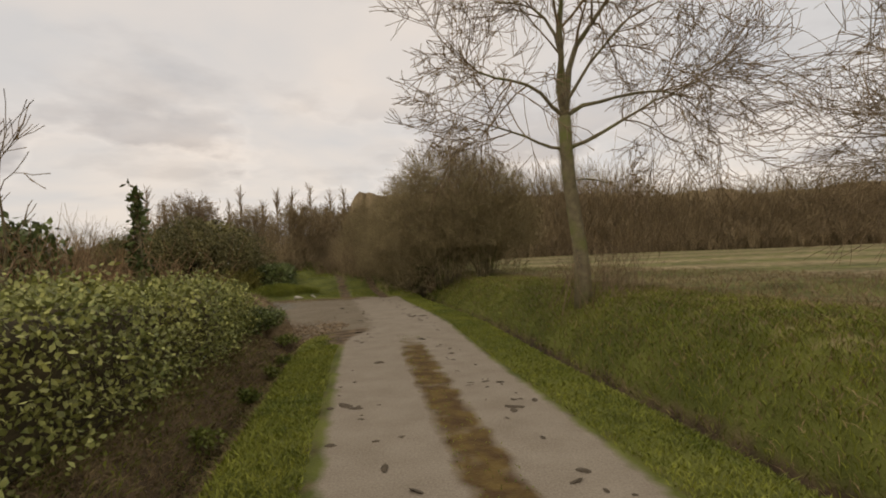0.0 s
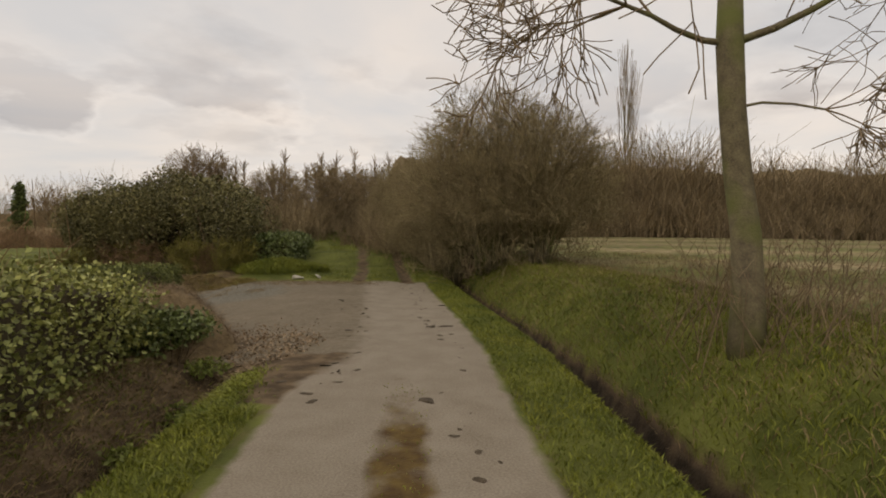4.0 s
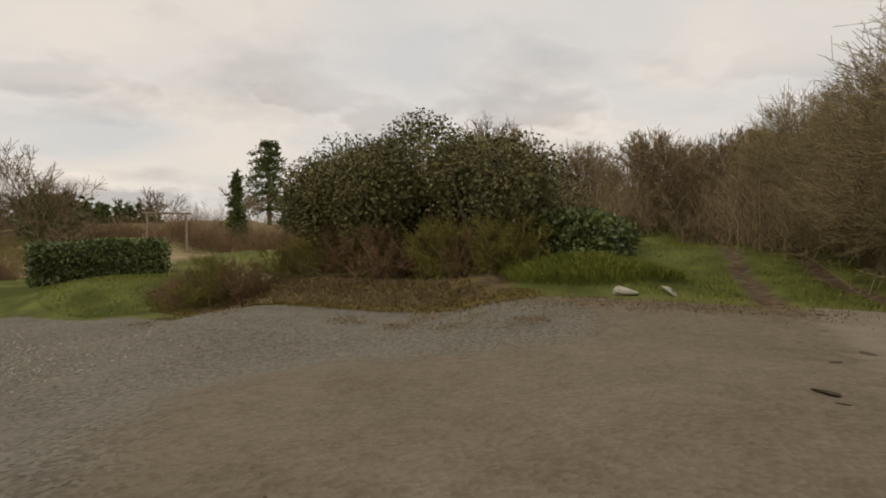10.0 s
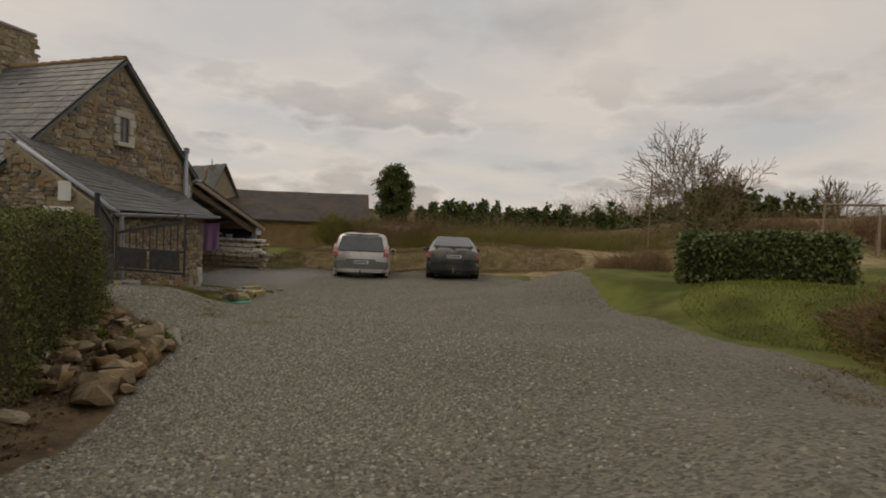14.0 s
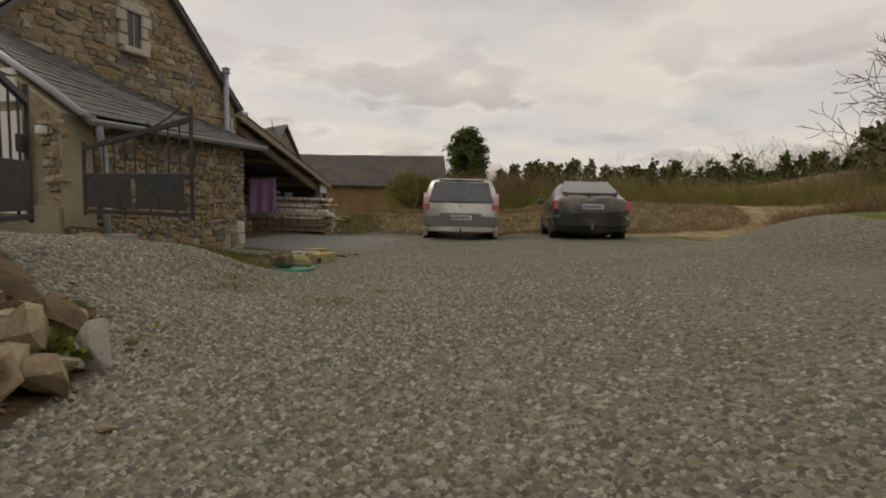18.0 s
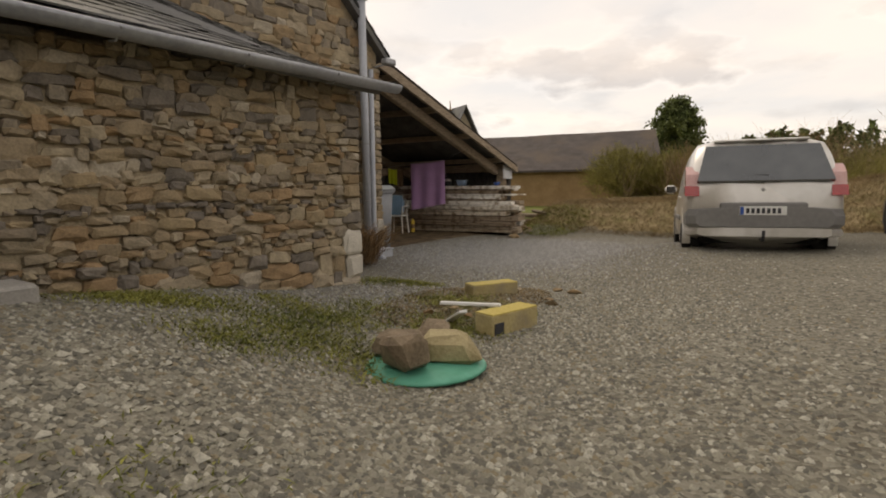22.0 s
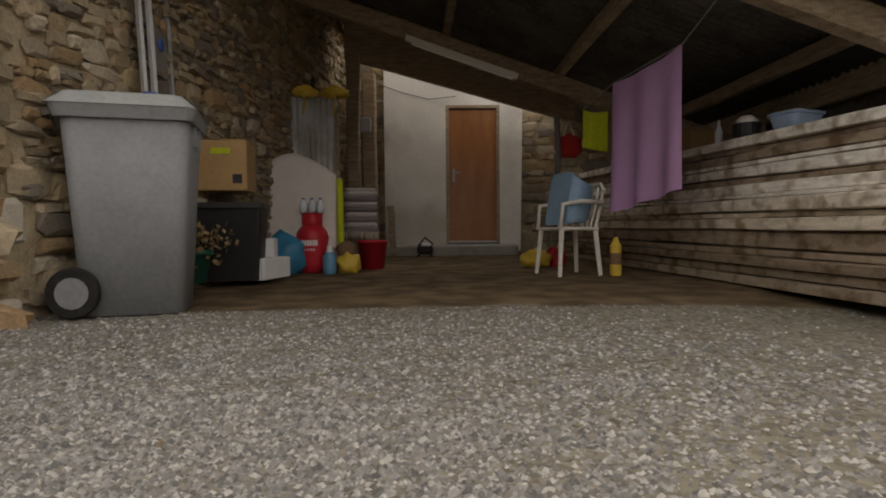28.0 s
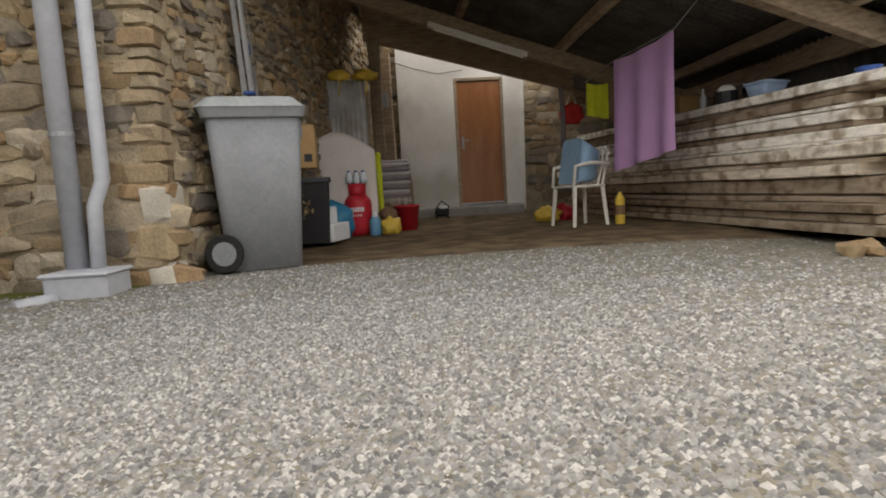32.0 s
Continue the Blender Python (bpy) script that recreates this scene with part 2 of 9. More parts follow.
M["bark"] = mat("mossy_bark", (0.125, 0.100, 0.066), (0.250, 0.213, 0.120), scale=9, fine=60, bump=0.8, stain=(0.15, 0.16, 0.05), stain_scale=2.0)
M["twig"] = mat("bare_twigs", (0.161, 0.117, 0.073), (0.304, 0.220, 0.131), scale=2, fine=20, bump=0, island=0.25)
M["hazel_twig"] = mat("olive_hazel_twigs", (0.20, 0.155, 0.082), (0.37, 0.30, 0.165), scale=2, fine=20, bump=0, island=0.3)
M["brush"] = mat("winter_brushwood", (0.188, 0.140, 0.080), (0.362, 0.275, 0.158), scale=0.5, fine=8, bump=0, island=0.35)
M["laurel"] = mat("laurel_leaves", (0.067, 0.098, 0.029), (0.189, 0.225, 0.070), scale=2, fine=15, rough=0.45, bump=0, island=0.45, spec=0.4)
M["hedge"] = mat("privet_leaves", (0.14, 0.17, 0.048), (0.40, 0.395, 0.125), scale=1.5, fine=14, rough=0.55, bump=0, island=0.5, spec=0.35)
M["hedge_dark"] = mat("yew_leaves", (0.064, 0.078, 0.022), (0.173, 0.186, 0.053), scale=1.5, fine=14, rough=0.7, bump=0, island=0.5)
M["conifer"] = mat("conifer_needles", (0.053, 0.076, 0.024), (0.143, 0.168, 0.050), scale=0.8, fine=8, rough=0.7, bump=0, island=0.45)
# dark brown that carries the shade deep inside hedges and shrubs
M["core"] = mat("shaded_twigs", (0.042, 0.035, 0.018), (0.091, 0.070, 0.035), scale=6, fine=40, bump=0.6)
M["grass"] = mat("grass_blades", (0.092, 0.120, 0.014), (0.23, 0.238, 0.034), scale=1.2, fine=12, rough=0.6, bump=0, island=0.35)
M["dead_grass"] = mat("withered_grass", (0.153, 0.104, 0.050), (0.306, 0.225, 0.117), scale=1.2, fine=12, rough=0.8, bump=0, island=0.4)
M["straw"] = mat("dry_stalks", (0.20, 0.14, 0.085), (0.36, 0.27, 0.17), scale=2, fine=12, rough=0.8, bump=0, island=0.35)
M["bramble"] = mat("bramble_stems", (0.162, 0.100, 0.054), (0.360, 0.234, 0.126), scale=2, fine=12, rough=0.8, bump=0, island=0.35)
M["osier"] = mat("yellowish_dogwood_stems", (0.162, 0.148, 0.038), (0.285, 0.251, 0.067), scale=2, fine=12, rough=0.8, bump=0, island=0.35)
M["olive_leaf"] = mat("olive_evergreen_leaves", (0.082, 0.078, 0.032), (0.235, 0.21, 0.082), scale=1.2, fine=10, rough=0.6, bump=0, island=0.5)
M["leaf_litter"] = mat("dead_leaves", (0.12, 0.07, 0.035), (0.28, 0.18, 0.10), scale=3, fine=20, rough=0.8, bump=0, island=0.4)
M["pebble"] = by_island(mat("crushed_stone", *GRAY1, scale=30, fine=120, bump=0.2, rough=0.8), [(0.19, 0.18, 0.14), (0.24, 0.23, 0.18), (0.11, 0.105, 0.085), (0.27, 0.26, 0.21), (0.20, 0.17, 0.115), (0.35, 0.34, 0.285), (0.14, 0.133, 0.11), (0.22, 0.21, 0.168), (0.11, 0.106, 0.088)])
M["pebble_pale"] = by_island(mat("pale_crushed_stone", *GRAY1, scale=30, fine=120, bump=0.2, rough=0.8), [(0.20, 0.202, 0.20), (0.25, 0.252, 0.25), (0.12, 0.12, 0.122), (0.31, 0.312, 0.305), (0.21, 0.197, 0.172), (0.42, 0.415, 0.40), (0.15, 0.152, 0.152), (0.23, 0.232, 0.23)])
M["mud"] = mat("dried_mud", (0.053, 0.040, 0.026), (0.125, 0.099, 0.067), scale=10, fine=60, bump=0.6)


def ground_material():
    """Lane of pale earth with a grassy crown, gravel yard, verges, ditches, field: zones from the plan, noise at three scales."""
    m = bpy.data.materials.new("ground_earth")
    m.use_nodes = True
    n, l = m.node_tree.nodes, m.node_tree.links
    p = n["Principled BSDF"]
    geo = n.new("ShaderNodeNewGeometry")

    def noise_tex(scale, detail=5):
        k = n.new("ShaderNodeTexNoise")
        k.inputs["Scale"].default_value, k.inputs["Detail"].default_value = scale, detail
        l.new(geo.outputs["Position"], k.inputs["Vector"])
        return k.outputs[0]

    def ramp(src, a, b, lo=0.38, hi=0.62):
        k = n.new("ShaderNodeValToRGB")
        k.color_ramp.elements[0].position, k.color_ramp.elements[0].color = lo, (*a, 1)
        k.color_ramp.elements[1].position, k.color_ramp.elements[1].color = hi, (*b, 1)
        l.new(src, k.inputs[0])
        return k.outputs[0]

    def mix(f, a, b):
        k = n.new("ShaderNodeMixRGB")
        l.new(f, k.inputs[0])
        l.new(a, k.inputs[1])
        l.new(b, k.inputs[2])
        return k.outputs[0]

    def zone(name, edge=0.18):
        at = n.new("ShaderNodeAttribute")
        at.attribute_name = name
        jig, k = n.new("ShaderNodeMath"), n.new("ShaderNodeMath")
        jig.operation, jig.inputs[1].default_value = "SUBTRACT", 0.5
        l.new(noise_tex(3.5, 6), jig.inputs[0])
        k.operation, k.inputs[1].default_value = "MULTIPLY_ADD", 0.9
        l.new(jig.outputs[0], k.inputs[0])
        l.new(at.outputs["Fac"], k.inputs[2])
        r = n.new("ShaderNodeMapRange")
        r.inputs["From Min"].default_value, r.inputs["From Max"].default_value = 0.5 - edge, 0.5 + edge
        l.new(k.outputs[0], r.inputs["Value"])
        return r.outputs[0]

    turf = ramp(noise_tex(1.1, 8), (0.075, 0.088, 0.019), (0.155, 0.168, 0.04))
    straw = ramp(noise_tex(2.2, 8), (0.23, 0.17, 0.085), (0.40, 0.31, 0.18))
    soil = ramp(noise_tex(4.0, 8), (0.075, 0.052, 0.030), (0.17, 0.12, 0.07))
    speck = n.new("ShaderNodeMixRGB")
    speck.inputs[0].default_value = 0.5
    l.new(ramp(noise_tex(3.0, 9), (0.215, 0.178, 0.128), (0.325, 0.28, 0.215), 0.3, 0.7), speck.inputs[1])
    l.new(ramp(noise_tex(70.0, 4), (0.17, 0.14, 0.10), (0.37, 0.32, 0.255), 0.3, 0.7), speck.inputs[2])
    earth = speck.outputs[0]
    moss = ramp(noise_tex(6.0, 8), (0.085, 0.05, 0.02), (0.15, 0.10, 0.032))
    gravel_fine = noise_tex(55, 4)
    vor = n.new("ShaderNodeTexVoronoi")
    vor.inputs["Scale"].default_value = 42
    l.new(geo.outputs["Position"], vor.inputs["Vector"])
    gravel_half = n.new("ShaderNodeMath")
    gravel_half.operation, gravel_half.inputs[1].default_value = "MULTIPLY", 0.6
    l.new(gravel_fine, gravel_half.inputs[0])
    gravel = mix(gravel_half.outputs[0], ramp(vor.outputs["Color"], (0.065, 0.061, 0.05), (0.27, 0.255, 0.205), 0.1, 0.9), ramp(noise_tex(0.8, 6), (0.14, 0.117, 0.08), (0.225, 0.20, 0.152)))
    wet = mix(noise_tex(45, 4), ramp(noise_tex(1.3, 9), (0.15, 0.108, 0.062), (0.255, 0.20, 0.132), 0.35, 0.68), ramp(noise_tex(7, 6), (0.15, 0.11, 0.066), (0.24, 0.19, 0.13)))
    grit = n.new("ShaderNodeMixRGB")
    grit.inputs[0].default_value = 0.4
    l.new(wet, grit.inputs[1])
    l.new(gravel, grit.inputs[2])
    wet = grit.outputs[0]
    colour = turf
    # the last zone is ditch mud, near-black to take in the ditch's shade
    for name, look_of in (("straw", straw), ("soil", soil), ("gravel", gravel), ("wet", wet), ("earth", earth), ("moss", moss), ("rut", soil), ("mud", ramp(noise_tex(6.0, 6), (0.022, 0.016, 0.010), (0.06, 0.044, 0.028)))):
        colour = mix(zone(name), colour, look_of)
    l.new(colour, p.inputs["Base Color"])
    p.inputs["Roughness"].default_value, p.inputs["Specular IOR Level"].default_value = 0.92, 0.2
    bp, bp2 = n.new("ShaderNodeBump"), n.new("ShaderNodeBump")
    bp.inputs["Strength"].default_value, bp.inputs["Distance"].default_value = 0.22, 0.03
    bp2.inputs["Strength"].default_value, bp2.inputs["Distance"].default_value = 0.5, 0.012
    l.new(noise_tex(14, 8), bp.inputs["Height"])
    l.new(vor.outputs["Distance"], bp2.inputs["Height"])
    l.new(bp.outputs[0], bp2.inputs["Normal"])
    l.new(bp2.outputs[0], p.inputs["Normal"])
    return m


M["ground"] = ground_material()

# ---- mesh helpers ----


class Shape:
    """Collects vertices and faces of one mesh."""

    def __init__(self):
        self.v, self.f = [], []

    def add(self, verts, faces):
        k = len(self.v)
        self.v.extend(tuple(p) for p in verts)
        self.f.extend(tuple(i + k for i in f) for f in faces)
        return self

    def box(self, centre, size, bevel=0.0, m=None):
        """A box; with bevel its edges are cut off."""
        h = [s / 2 for s in size]
        b = min(bevel, min(h) * 0.9)
        m = m or Matrix()
        c = Vector(centre)
        corners = [(x, y, z) for x in (-1, 1) for y in (-1, 1) for z in (-1, 1)]
        if b <= 0:
            pts = [m @ (c + Vector((x * h[0], y * h[1], z * h[2]))) for x, y, z in corners]
            return self.add(pts, [(0, 1, 3, 2), (4, 6, 7, 5), (0, 4, 5, 1), (2, 3, 7, 6), (0, 2, 6, 4), (1, 5, 7, 3)])
        pts, idx = [], {}
        for s in corners:
            for a in range(3):
                idx[s, a] = len(pts)
                pts.append(m @ (c + Vector([s[k] * (h[k] - (0 if k == a else b)) for k in range(3)])))
        faces = []
        for a in range(3):
            u, w = [k for k in range(3) if k != a]
            for sa in (-1, 1):
                ring = []
                for su, sw in ((-1, -1), (1, -1), (1, 1), (-1, 1)):
                    s = [0, 0, 0]
                    s[a], s[u], s[w] = sa, su, sw
                    ring.append(idx[tuple(s), a])
                faces.append(ring if (sa > 0) == (a != 1) else ring[::-1])
            for su in (-1, 1):
                for sw in (-1, 1):
                    lo, hi = [0, 0, 0], [0, 0, 0]
                    lo[a], lo[u], lo[w], hi[a], hi[u], hi[w] = -1, su, sw, 1, su, sw
                    faces.append((idx[tuple(lo), u], idx[tuple(hi), u], idx[tuple(hi), w], idx[tuple(lo), w]))
        for s in corners:
            faces.append([idx[s, a] for a in range(3)])
        return self.add(pts, faces)

    def tube(self, points, radii, n=8, caps=True):
        """A round bar through the points."""
        pts = [Vector(p) for p in points]
        if not hasattr(radii, "__len__"):
            radii = [radii] * len(pts)
        verts, faces = [], []
        side = None
        for i, p in enumerate(pts):
            d = (pts[min(i + 1, len(pts) - 1)] - pts[max(i - 1, 0)]).normalized()
            if side is None or abs(side.dot(d)) > 0.99:
                side = d.orthogonal().normalized()
            side = (side - d * side.dot(d)).normalized()
            up = d.cross(side)
            for k in range(n):
                a = 2 * math.pi * k / n
                verts.append(p + (side * math.cos(a) + up * math.sin(a)) * radii[i])
        for i in range(len(pts) - 1):
            for k in range(n):
                j = (k + 1) % n
                faces.append((i * n + k, i * n + j, (i + 1) * n + j, (i + 1) * n + k))
        if caps:
            faces.append(tuple(range(n))[::-1])
            faces.append(tuple((len(pts) - 1) * n + k for k in range(n)))
        return self.add(verts, faces)

    def lathe(self, profile, n=20, centre=(0, 0, 0), m=None):
        """Turns (radius, height) pairs round the upright axis."""
        m = m or Matrix()
        c = Vector(centre)
        verts, faces = [], []
        for r, z in profile:
            for k in range(n):
                a = 2 * math.pi * k / n
                verts.append(m @ (c + Vector((r * math.cos(a), r * math.sin(a), z))))
        for i in range(len(profile) - 1):
            for k in range(n):
                j = (k + 1) % n
                faces.append((i * n + k, i * n + j, (i + 1) * n + j, (i + 1) * n + k))
        faces.append(tuple(range(n))[::-1])
        faces.append(tuple((len(profile) - 1) * n + k for k in range(n)))
        return self.add(verts, faces)

    def prism(self, outline, lo, hi, axis=1):
        """An outline in the other two axes, thick from lo to hi along axis."""
        def at(p, d):
            q = list(p)
            q.insert(axis, d)
            return q
        k = len(outline)
        verts = [at(p, lo) for p in outline] + [at(p, hi) for p in outline]
        faces = [tuple(range(k)), tuple(range(2 * k - 1, k - 1, -1))]
        faces += [(i, i + k, (i + 1) % k + k, (i + 1) % k) for i in range(k)]
        return self.add(verts, faces)

    def mesh(self, name, smooth=False):
        me = bpy.data.meshes.new(name)
        me.from_pydata(self.v, [], self.f)
        if smooth:
            me.polygons.foreach_set("use_smooth", [True] * len(me.polygons))
        me.validate()
        bm = bmesh.new()
        bm.from_mesh(me)
        if len(bm.faces) < 20000:
            bmesh.ops.recalc_face_normals(bm, faces=bm.faces)
        bm.to_mesh(me)
        bm.free()
        return me


def part(name, shape, material, parent, label="", smooth=False, m=None):
    """One mesh object under a thing or a part."""
    me = shape.mesh(name, smooth) if isinstance(shape, Shape) else shape
    if material and not me.materials:
        me.materials.append(M[material] if isinstance(material, str) else material)
    ob = new(name, me)
    ob.parent = parent
    if m is not None:
        ob.matrix_basis = m
    return tagged(ob, label)


def thing(name, m, label, category, group="", kind=""):
    ob = new(name)
    ob.empty_display_size = 0.1
    ob.matrix_basis = m
    return tagged(ob, label, category, group, kind)


def solid(name, shape, material, label, category, m=None, group="", kind="", smooth=False):
    """A thing of one mesh."""
    ob = part(name, shape, material, None, "", smooth, m)
    return tagged(ob, label, category, group, kind)


def raw_mesh(name, verts, faces, material):
    """A large mesh straight from arrays."""
    me = bpy.data.meshes.new(name)
    verts, faces = np.asarray(verts, np.float32), np.asarray(faces, np.int32)
    me.vertices.add(len(verts))
    me.vertices.foreach_set("co", verts.ravel())
    k = faces.shape[1]
    me.loops.add(faces.size)
    me.loops.foreach_set("vertex_index", faces.ravel())
    me.polygons.add(len(faces))
    me.polygons.foreach_set("loop_start", np.arange(0, faces.size, k, dtype=np.int32))
    me.materials.append(M[material])
    me.update()
    me.validate()
    return me

# ---- the lie of the land ----
LANE_Y = [-60, -20, 0.0, 4.7, 9.0, 12.7, 14.8, 18.4, 23.6, 31.5, 41, 70]
LANE_X = [9.0, 3.0, 0.02, -0.6, -1.2, -1.62, -2.0, -2.75, -3.67, -5.4, -8.4, -21]
SPOTS = [(0.7, 0, 0), (0.3, 5, 0), (-0.1, 10.6, 0), (-1.8, 14.5, 0), (-3, 16.8, 0), (-5, 20.5, 0.05), (-6.5, 30, 0.55), (-9.5, 40, 1.0), (-20, 60, 1.2),
         (-3.2, 12.5, -0.1), (-5.8, 15, -0.08), (-7.6, 15, -0.32), (-9.6, 13.9, -0.75), (-11.6, 12.7, -1.1), (-14.2, 11.1, -1.15), (-16, 10.0, -1.2), (-17.35, 7.9, -0.86), (-16.6, 6, -0.68), (-15.5, 8.8, -0.62), (-15.6, 8.1, -0.64), (-16.5, 8.4, -0.74), (-18.0, 7.4, -0.92), (-15.4, 5.5, -0.7),
         (-17.7, 10.2, -1.38), (-19.1, 9.0, -1.44), (-20.4, 7.3, -1.24), (-18.9, 7.3, -1.06), (-20.6, 8.3, -1.41), (-22.5, 7.9, -1.5), (-24.3, 5.5, -1.5), (-25.4, 7.0, -1.5), (-24.4, 7.9, -1.5), (-26, 5.6, -1.5), (-23.2, 6.6, -1.5), (-26.6, 7.6, -1.46), (-25.3, 9.9, -1.2), (-25.2, 10.2, -1.32), (-28.3, 9.6, -1.48), (-25, 12.4, -1.2), (-25.6, 13.8, -1.16), (-28, 12.6, -1.28), (-27.5, 3.4, -1.48), (-27.6, -1, -1.45), (-28, 8.0, -1.52), (-29, 5.8, -1.58),
         (-31, 6, -1.5), (-32, 10, -1.4), (-40, 6, -1.4), (-60, 3, -0.6), (-33, 14, -0.9), (-21, 18.9, -0.35), (-17, 20.5, -0.15), (-9, 18.3, -0.2), (-13, 17.3, -0.62), (-18, 16, -1.0), (-15.5, 17.2, -0.8), (-12, 24, 0.15), (-20, 30, 0.3), (-35, 30, 0.0),
         (-4, 5, -0.05), (-8, 6, 0.0), (-11, 9, -0.4), (-15, 4, -0.8), (-14, 0, -0.7), (6, 10, 0.5), (20, 20, 0.7), (12, 40, 0.9), (-20, -20, 0), (30, -10, 0.3)]


def lane_x(y):
    return np.interp(y, LANE_Y, LANE_X)


def smooth(x):
    x = np.clip(x, 0, 1)
    return x * x * (3 - 2 * x)


def height(x, y):
    """The ground's height."""
    x, y = np.asarray(x, float), np.asarray(y, float)
    num, den = 0.0, 1e-9
    for px, py, pz in SPOTS:
        w = 1 / (1.6 + (x - px) ** 2 + (y - py) ** 2) ** 2.6
        num, den = num + w * pz, den + w
    z = num / den
    u = x - lane_x(y)
    along = smooth((46 - y) / 8)
    on_lane = smooth((1.75 - np.abs(u - 0.12)) / 0.6) * smooth((19.5 - y) / 3)
    z = z * (1 - on_lane) + 0.0 * on_lane
    # right-hand ditch and bank
    right = smooth((u - 1.4) / 0.2)
    bank = -0.04 * smooth((u - 1.4) / 0.5) - 0.60 * np.exp(-((u - 2.24) / 0.22) ** 2) + 0.56 * smooth((u - 2.3) / 1.25) + 0.008 * np.clip(u - 4, 0, 30)
    z = z * (1 - right * along) + right * along * (bank + 0.15 * smooth((y - 20) / 20))
    # left-hand ditch below the garden hedge
    left = smooth((-u - 1.4) / 0.25) * smooth((12.2 - y) / 1.2) * smooth((u + 6.5) / 2.0)
    dip = -0.42 * np.exp(-((-u - 1.85) / 0.3) ** 2) + 0.10 * smooth((-u - 2.0) / 0.8)
    z = z * (1 - left) + left * dip
    # stony bank along the foot of the clipped hedge
    t = np.clip(((x + 7.2) * -6.8 + (y - 12.25) * -2.7) / (6.8**2 + 2.7**2), 0, 1)
    z = z + 0.30 * np.exp(-(((x + 7.2 + 6.8 * t) ** 2 + (y - 12.25 + 2.7 * t) ** 2) / 0.36))
    # rough mound behind the parked cars
    z = z + 0.62 * smooth((-28.7 - x - 0.12 * (y - 8)) / 2.4) * smooth((y - 4.7) / 1.0) * smooth((x + 42) / 6)
    # earth bank below the shrubbery
    z = z + 0.22 * smooth((y - 19.4 + 0.06 * (x + 8)) / 0.8) * smooth((-7.2 - x) / 0.6) * smooth((x + 15) / 1.5)
    z = z + 0.35 * np.exp(-(((x + 6.3) / 1.2) ** 2 + ((y - 21.4) / 1.0) ** 2))
    far = smooth((np.hypot(x + 12, y - 12) - 70) / 120)
    return z * (1 - far) + far * 0.75


YARD = [(-1.6, 12.3), (-3.6, 12.0), (-5.2, 13.9), (-8.3, 13.1), (-11, 12.1), (-14.1, 10.85), (-14.9, 9.2), (-14.6, 3.0), (-15.0, -8.0), (-20.0, -8.0), (-18.3, 3.9), (-17.2, 7.1), (-20.8, 7.3), (-21.5, 5.0),
        (-24.1, 5.0), (-24.3, 4.4), (-29.6, 4.6), (-29.5, 6.0), (-29.2, 9.0), (-28.9, 13.5), (-25.6, 16.3), (-17.5, 17.6), (-13.9, 18.4), (-9.5, 18.9), (-6.9, 19.6), (-4.6, 20.0), (-3.2, 17.5)]


def inside(x, y, poly):
    hit = np.zeros(np.shape(x), bool)
    for (ax, ay), (bx, by) in zip(poly, poly[1:] + poly[:1]):
        hit ^= ((ay > y) != (by > y)) & (x < (bx - ax) * (y - ay) / (by - ay + 1e-12) + ax)
    return hit


